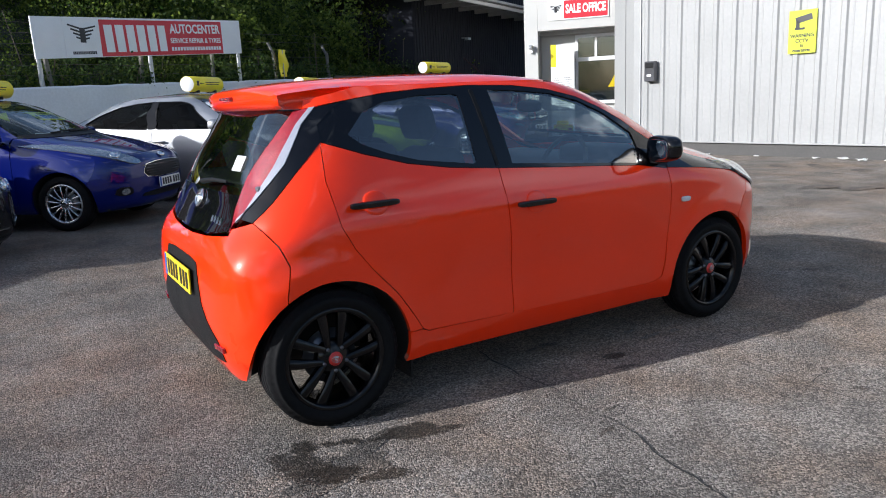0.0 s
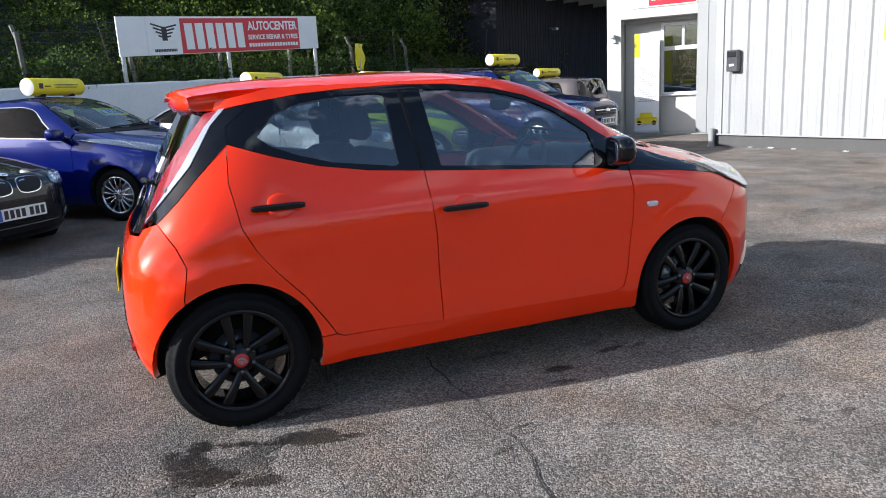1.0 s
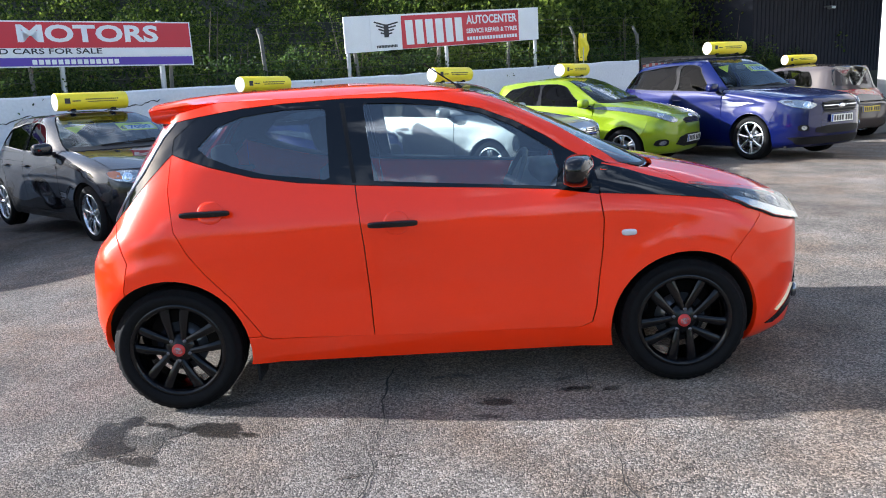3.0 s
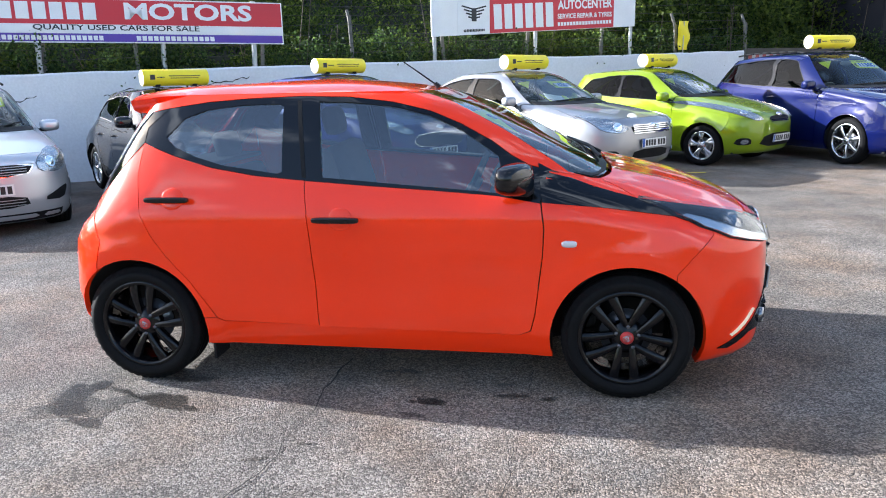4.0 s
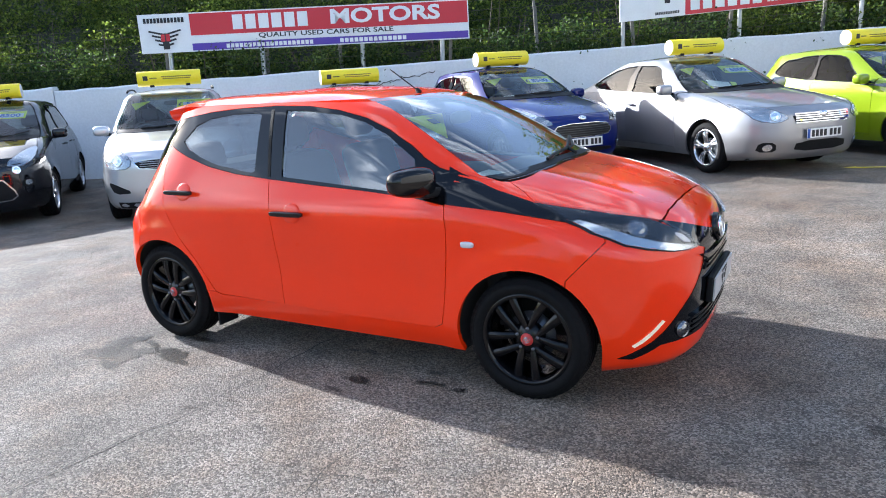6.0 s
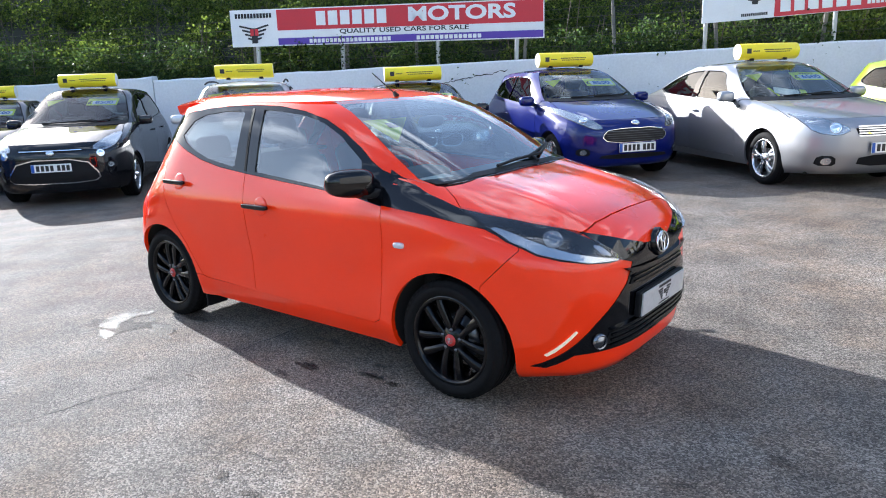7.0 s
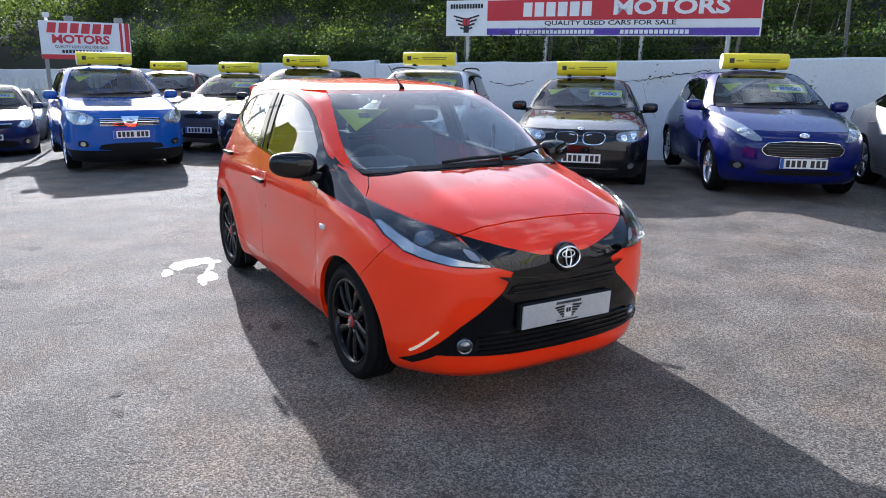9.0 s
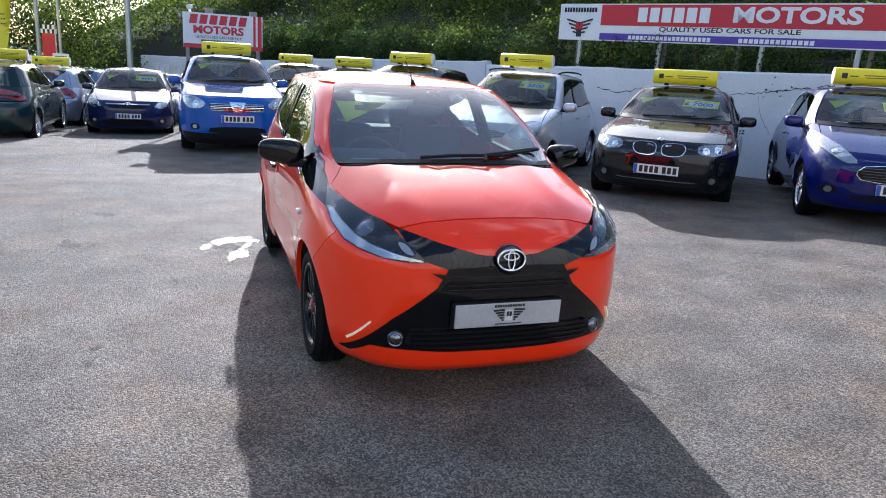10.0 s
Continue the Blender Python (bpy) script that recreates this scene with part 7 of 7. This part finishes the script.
SILVER_CARRIER = dict(name="people_carrier", L=4.47, W=1.80, H=1.64, wb=2.70, fo=0.90, hood=0.90, cowl=(1.10, 1.10), ws_x=0.30, peak=-0.35, rear_belt=(-1.75, 1.1), rear_top=(-1.55, 1.54), belt=(1.02, 1.08), doors=(0.78, -0.32, -1.2), quarter=(-1.6, -1.4), seat_x=-0.05, R=0.315, plate_z=0.56, wheels="seven", paint=SILVER_PALE, short="silver people carrier", price="£5500", label="pale silver people carrier with black roof rails", rails="black", projectors=[(0.65, 0.80, 0.06)], badge=(0.80, 1.6), mirror=SILVER_PALE,
              face=face([(0.50, 0.83), (0.52, 0.72), (0.72, 0.70), (0.82, 0.76), (0.82, 0.92), (0.66, 0.94)], [(-0.48, 0.805), (0.48, 0.805), (0.39, 0.693), (-0.39, 0.693)], [(-0.36, 0.49), (0.36, 0.49), (0.40, 0.37), (-0.40, 0.37)], extra=[("grille_rim", [(-0.50, 0.815), (0.50, 0.815), (0.40, 0.685), (-0.40, 0.685)], CHROME, 0.003, False, 1), ("grille_vee", [(-0.15, 0.825), (0.15, 0.825), (0.035, 0.69), (-0.035, 0.69)], SILVER_PALE, 0.022, False, 0), ("fog_recess", [(0.50, 0.42), (0.74, 0.40), (0.80, 0.52), (0.78, 0.55)], BLACK_PLASTIC, 0.004, True, 1), ("bumper_skirt", [(-0.72, 0.30), (0.72, 0.30), (0.70, 0.22), (-0.70, 0.22)], BLACK_PLASTIC, 0.004, False, 0)]),
              slats=[("grille_slat", 0.812, -0.48, 0.48, 0.022, SILVER_PALE, 0.018)] + [("grille_slat", 0.71 + i * 0.024, -0.40, 0.40, 0.006, STEEL, 0.012) for i in range(4)] + [("lower_slat", 0.395 + i * 0.028, -0.35, 0.35, 0.006, STEEL, 0.012) for i in range(3)])
CROSSOVER = dict(name="crossover", L=4.32, W=1.78, H=1.61, wb=2.63, fo=0.90, hood=0.95, cowl=(1.02, 1.12), ws_x=0.28, peak=-0.3, rear_belt=(-1.72, 1.14), rear_top=(-1.45, 1.52), belt=(1.04, 1.14), doors=(0.74, -0.34, -1.15), quarter=(-1.35, -1.1), seat_x=-0.1, R=0.335, plate_z=0.60, wheels="five", paint=MID_BLUE, short="royal blue crossover", price="", label="royal blue crossover with a chrome-edged grille", projectors=[(0.64, 0.82, 0.06)], badge=(0.80, 2.0),
               face=face([(0.48, 0.85), (0.54, 0.76), (0.74, 0.74), (0.82, 0.82), (0.82, 0.94), (0.66, 0.94)], [(-0.46, 0.85), (0.46, 0.85), (0.40, 0.72), (-0.40, 0.72)], [(-0.42, 0.47), (0.42, 0.47), (0.48, 0.36), (-0.48, 0.36)], fogs=(0.66, 0.46, 0.045),
                         extra=[("bumper_skirt", [(-0.84, 0.36), (0.84, 0.36), (0.78, 0.175), (-0.78, 0.175)], BLACK_PLASTIC, 0.003, False, 0), ("grille_vee", [(-0.13, 0.865), (0.13, 0.865), (0.06, 0.71), (-0.06, 0.71)], CHROME, 0.018, False, 0)]),
               slats=[("grille_slat", 0.735 + i * 0.025, -0.42, 0.42, 0.008, CHROME, 0.012) for i in range(5)])
TALL_HATCH = spec(SMALL_HATCH, paint=LILAC, short="lilac silver hatchback", price="", label="lilac silver hatchback seen from its tail", H=1.53, rear_belt=(-1.58, 1.05), rear_top=(-1.4, 1.44), rear_plate_z=0.86, sign_x=-0.7)
BRONZE_HATCH = spec(SMALL_HATCH, paint=GRAPHITE, short="bronze hatchback", price="", label="bronze grey hatchback parked nose to the office", H=1.6, rear_belt=(-1.58, 1.08), rear_top=(-1.45, 1.5), wheels="five")
FLEET = [(blue_hatch, -0.61, 5.53, -36, True), (SALOON, 2.14, 5.95, -41.5, True), (green_hatch, 4.2, 7.57, -40.5, True), (OFF_ROADER, 6.32, 7.13, -63, True), (COMPACT_HATCH, -2.54, 3.9, -42, True), (SILVER_CARRIER, -4.75, 2.4, -42.6, True), (BLACK_CARRIER, -7.21, 1.16, -41.8, True), (grey_hatch, -9.77, 0.83, -37, True),
         (CROSSOVER, -7.65, -0.62, 1.5, True), (FAMILY_HATCH, -12.6, -2.65, 0, False), (spec(FAMILY_HATCH, paint=MAROON, short="maroon hatchback", price="", label="dark maroon hatchback at the back of the lot"), -13.05, 0.39, -25, True),
         (TALL_HATCH, -19.55, -4.45, 174, True), (spec(FAMILY_HATCH, paint=STEEL_BLUE, short="steel blue hatchback", price="", label="steel blue hatchback seen from its tail"), -24.5, -4.35, 174, False), (spec(SMALL_HATCH, paint=BOTTLE, short="dark green hatchback", price="", label="dark green small car seen from its tail", sign_x=0.2), -14.57, -4.9, 178, True),
         (BRONZE_HATCH, 7.6, 14.6, 112, True), (spec(FAMILY_HATCH, paint=SILVER, short="silver hatchback", price="", label="silver hatchback behind the navy one"), -17.3, -2.4, -3, False)]
for c, x, y, yaw, sign in FLEET:
    a = radians(yaw)
    park(build_car(c), c, x, y, yaw, lie(x - 2 * math.cos(a), y - 2 * math.sin(a)), sign)

# ---- bank, shrubs and far trees ----
def leaf_material(name, a, b):
    m = bpy.data.materials.new(name)
    m.use_nodes = True
    n, l = m.node_tree.nodes, m.node_tree.links
    p = n["Principled BSDF"]
    p.inputs["Roughness"].default_value, p.inputs["Specular IOR Level"].default_value = 0.6, 0.2
    geo, ramp = n.new("ShaderNodeNewGeometry"), n.new("ShaderNodeValToRGB")
    ramp.color_ramp.elements[0].color, ramp.color_ramp.elements[1].color = (*a, 1), (*b, 1)
    ramp.color_ramp.elements[0].position = 0.34
    co, no, mx = n.new("ShaderNodeTexCoord"), n.new("ShaderNodeTexNoise"), n.new("ShaderNodeMath")
    no.inputs["Scale"].default_value = 0.7
    mx.operation = "MULTIPLY_ADD"
    mx.inputs[1].default_value = 0.55
    half = n.new("ShaderNodeMath")
    half.operation = "MULTIPLY"
    half.inputs[1].default_value = 0.5
    l.new(co.outputs["Object"], no.inputs["Vector"]), l.new(no.outputs["Fac"], half.inputs[0])
    l.new(geo.outputs["Random Per Island"], mx.inputs[0]), l.new(half.outputs[0], mx.inputs[2])
    l.new(mx.outputs[0], ramp.inputs["Fac"]), l.new(ramp.outputs["Color"], p.inputs["Base Color"])
    tr, mix = n.new("ShaderNodeBsdfTranslucent"), n.new("ShaderNodeMixShader")
    mix.inputs["Fac"].default_value = 0.5
    lit = n.new("ShaderNodeMix")
    lit.data_type, lit.blend_type = "RGBA", "MULTIPLY"
    lit.inputs["Factor"].default_value, lit.inputs["B"].default_value = 1.0, (2.3, 2.3, 2.0, 1)
    l.new(ramp.outputs["Color"], lit.inputs["A"]), l.new(lit.outputs["Result"], tr.inputs["Color"])
    l.new(p.outputs[0], mix.inputs[1]), l.new(tr.outputs[0], mix.inputs[2])
    l.new(mix.outputs[0], n["Material Output"].inputs["Surface"])
    return m


LEAF = leaf_material("shrub_leaves", (0.014, 0.030, 0.006), (0.13, 0.165, 0.028))
LEAF_DARK = leaf_material("ivy_leaves", (0.015, 0.03, 0.01), (0.07, 0.105, 0.03))
# soil colour holds the deep shade seen through gaps in the leaves
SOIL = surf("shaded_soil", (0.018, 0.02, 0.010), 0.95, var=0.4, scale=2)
BARK = surf("bark", (0.09, 0.07, 0.05), 0.9, var=0.3, bump=0.6, bscale=30)


def bank_height(s, off):
    w = 0.45 * math.sin(s * 0.55 + 1.1) + 0.3 * math.sin(s * 1.4)
    return 1.0 + 0.5 * off + 0.10 * w * min(off, 4)


def bank():
    v, f = [], []
    ss, oo = np.arange(-30, 30.1, 1.5), [0.25, 0.8, 2, 4, 7, 11, 16]
    for s in ss:
        for o in oo:
            v.append(on_wall(s, o, bank_height(s, o) if o > 0.3 else -0.2))
    k = len(oo)
    f = [(i * k + j, i * k + j + 1, (i + 1) * k + j + 1, (i + 1) * k + j) for i in range(len(ss) - 1) for j in range(k - 1)]
    tagged(mesh_object("bank", v, f, SOIL), "steep earth bank behind the wall, coloured dark as in shade", "bank", kind="structure")


def leaves(name, centres, per, size, material, label, seed):
    """Shrub leaves: folded blades spread over clumps."""
    r = np.random.default_rng(seed)
    c = np.repeat(np.array([q[:3] for q in centres]), per, 0)
    rad = np.repeat(np.array([q[3:6] for q in centres]), per, 0)
    n = len(c)
    d = r.normal(size=(n, 3))
    d /= np.linalg.norm(d, axis=1)[:, None]
    wob = 1 + 0.28 * np.sin(d[:, 0] * 5 + c[:, 0] * 3) * np.sin(d[:, 2] * 4 + c[:, 1] * 2)
    p = c + d * rad * (r.uniform(0.45, 1.0, n) ** 0.45 * wob)[:, None]
    t = d + r.normal(scale=0.75, size=(n, 3)) + np.array([0, 0, -0.2])
    t /= np.linalg.norm(t, axis=1)[:, None]
    b = np.cross(t, r.normal(size=(n, 3)))
    b /= np.linalg.norm(b, axis=1)[:, None]
    ln = size * r.uniform(0.6, 1.5, n)[:, None]
    wd = ln * r.uniform(0.3, 0.5, n)[:, None]
    fold = np.cross(t, b) * wd * 0.35
    v = np.stack([p, p + t * ln * 0.5 + b * wd + fold, p + t * ln, p + t * ln * 0.5 - b * wd + fold], 1).reshape(-1, 3)
    i = np.arange(n) * 4
    tri = np.stack([np.stack([i, i + 1, i + 2], 1), np.stack([i, i + 2, i + 3], 1)], 1).reshape(-1, 3)
    me = bpy.data.meshes.new(name)
    me.vertices.add(len(v)), me.loops.add(tri.size), me.polygons.add(len(tri))
    me.vertices.foreach_set("co", v.astype(np.float32).ravel())
    me.loops.foreach_set("vertex_index", tri.astype(np.int32).ravel())
    me.polygons.foreach_set("loop_start", (np.arange(len(tri)) * 3).astype(np.int32))
    me.update()
    me.validate()
    me.materials.append(material)
    return tagged(new(name, me), label, "foliage", kind="stuff")


def shrubs():
    r = random.Random(11)
    near, low, far = [], [], []
    for i in range(430):
        s, o = r.uniform(-12, 22), 0.8 + 4.2 * r.random() ** 1.3
        x, y, z = on_wall(s, o, bank_height(s, o) + r.uniform(-0.15, 0.5))
        k = r.uniform(0.4, 0.85)
        near.append((x, y, z, k, k, k * r.uniform(0.6, 1.1)))
    for i in range(190):
        s = r.uniform(-12, 24)
        x, y, z = on_wall(s, r.uniform(0.45, 0.9), r.uniform(1.2, 2.1))
        k = r.uniform(0.3, 0.55)
        low.append((x, y, z, k, k, k))
    for i in range(260):
        s, o = r.uniform(-24, 28), r.uniform(4.5, 13)
        x, y, z = on_wall(s, o, bank_height(s, o) + r.uniform(0, 0.9))
        k = r.uniform(0.8, 1.5)
        far.append((x, y, z, k, k, k * 0.85))
    for i in range(150):
        x, y = r.uniform(-33, -25), r.uniform(-17, 4)
        k = r.uniform(0.9, 1.6)
        far.append((x, y, r.uniform(0.2, 4.2), k, k, k))
    for i in range(150):
        s, o = r.uniform(12, 27), r.uniform(1.5, 9)
        x, y, z = on_wall(s, o, r.uniform(1.0, 3.2) + 0.55 * o)
        k = r.uniform(0.7, 1.3)
        far.append((x, y, z, k, k, k))
    for i in range(170):
        x, y = r.uniform(-26, 30), r.uniform(-30, -24)
        k = r.uniform(1.2, 2.2)
        far.append((x, y, r.uniform(0.8, 3.6), k, k, k))
    leaves("shrubs", near, 680, 0.052, LEAF, "sunlit shrubs and brambles on the bank", 1)
    leaves("ivy", low, 420, 0.05, LEAF_DARK, "dark ivy and weeds behind the wall", 2)
    leaves("woodland", far, 600, 0.088, LEAF, "dense green trees above the bank", 3)
    bm = bmesh.new()
    for i in range(120):
        s, o = r.uniform(-12, 22), r.uniform(0.6, 1.6)
        a = Vector(on_wall(s, o, 1.0))
        b = a + Vector((r.uniform(-0.5, 0.5), r.uniform(-0.3, 0.5), r.uniform(0.9, 2.2)))
        add_tube(bm, a, b, 0.016, 0.005, 5)
    tagged(part("bare_stems", bm, BARK), "thin bare stems among the ivy", "stems", kind="stuff")


bank()
shrubs()


def roadside():
    """What stands at the far end of the lot: pole, tall flag, low fence."""
    for x, y, high, thick in ((-19.9, -5.53, 6.2, 0.06), (-19.9, -4.96, 5.8, 0.045), (-20.6, -3.12, 6.5, 0.09)):
        o = new("lamp_post")
        o.matrix_basis = pose(x, y, lie(x, y))
        bm = bmesh.new()
        add_tube(bm, (0, 0, 0), (0, 0, high), thick, thick * 0.8, 12)
        part("pole", bm, STEEL, o)
        tagged(o, "plain grey steel lamp post at the far end of the lot", "lamp post", "posts at the far end")
    o = new("feather_flag")
    o.matrix_basis = pose(-17.5, -6.85, lie(-17.5, -6.85))
    bm = bmesh.new()
    add_tube(bm, (0, 0, 0), (0, 0, 5.0), 0.02, 0.012, 8)
    part("pole", bm, STEEL, o)
    bm = bmesh.new()
    bmesh.ops.create_grid(bm, x_segments=5, y_segments=16, size=0.5)
    for v in bm.verts:
        u, w = v.co.x + 0.5, v.co.y + 0.5
        v.co = Vector((0.05 * math.sin(w * 8 + u * 3), 0.02 + u * (0.9 + 0.8 * w - 0.7 * w * w), 1.75 + 3.2 * w - 0.12 * u))
    bmesh.ops.solidify(bm, geom=bm.faces[:], thickness=0.002)
    cloth = part("cloth", bm, SIGN_YELLOW, o, smooth=True)
    for i in range(3):
        bars(4, 0.22, 0.03, SIGN_BLACK, cloth, pose(0.06, 0.9, 2.75 - 0.12 * i, 90, 0, 90))
    tagged(o, "tall yellow feather flag on a pole", "flag")
    o = new("red_banner")
    o.matrix_basis = pose(-20.0, -5.27, lie(-20, -5.3), 0, 0, 90)
    sheet(o, "cloth", -0.17, 1.2, 0.17, 2.45, SIGN_RED, 0, 0.01)
    part("pole", box(0.17, -0.02, 0, 0.2, 0.01, 2.8), STEEL, o)
    for i in range(7):
        for k in range(2):
            part("check", box(-0.2 + i * 0.06, -0.016, 2.46 + k * 0.12, -0.14 + i * 0.06, -0.004, 2.58 + k * 0.12), SIGN_BLACK if (i + k) % 2 else SIGN_WHITE, o)
    tagged(o, "red cloth banner under a black and white check strip", "banner")
    o = new("small_notice")
    o.matrix_basis = pose(-19.85, -4.95, lie(-19.85, -4.9), 0, 0, 90)
    sheet(o, "panel", -0.22, 1.7, 0.22, 1.9, SIGN_WHITE, 0.06, 0.01)
    bars(9, 0.34, 0.05, SIGN_BLACK, o, upright(0, 1.8, -0.074))
    part("bracket", box(-0.02, -0.06, 1.7, 0.02, 0.0, 1.88), STEEL, o)
    tagged(o, "small white notice fixed to a post", "notice")
    o = new("palisade_fence")
    o.matrix_basis = pose(-19.9, -2.6, lie(-19.9, -2), 0, 0, 92)
    for i in range(22):
        part("pale", box(i * 0.16, 0, 0.1, i * 0.16 + 0.07, 0.02, 1.75, 0.004), STEEL, o)
    part("rail", box(0, 0.02, 0.4, 3.5, 0.06, 0.46), STEEL, o)
    part("rail", box(0, 0.02, 1.4, 3.5, 0.06, 1.46), STEEL, o)
    tagged(o, "grey steel palisade fence", "fence")


roadside()
arrow = bmesh.new()
add_box(arrow, -0.28, -0.02, 0, 0.2, 0.02, 0.004)
av = [arrow.verts.new(q) for q in ((-0.42, 0, 0.004), (-0.26, -0.07, 0.004), (-0.26, 0.07, 0.004))]
arrow.faces.new(av)
tagged(part("painted_arrow", arrow, SIGN_YELLOW, m=pose(2.78, 6.6, lie(2.78, 6.6) + 0.004, 0, 0, 14)), "small faded yellow arrow on the asphalt", "marking", kind="structure")
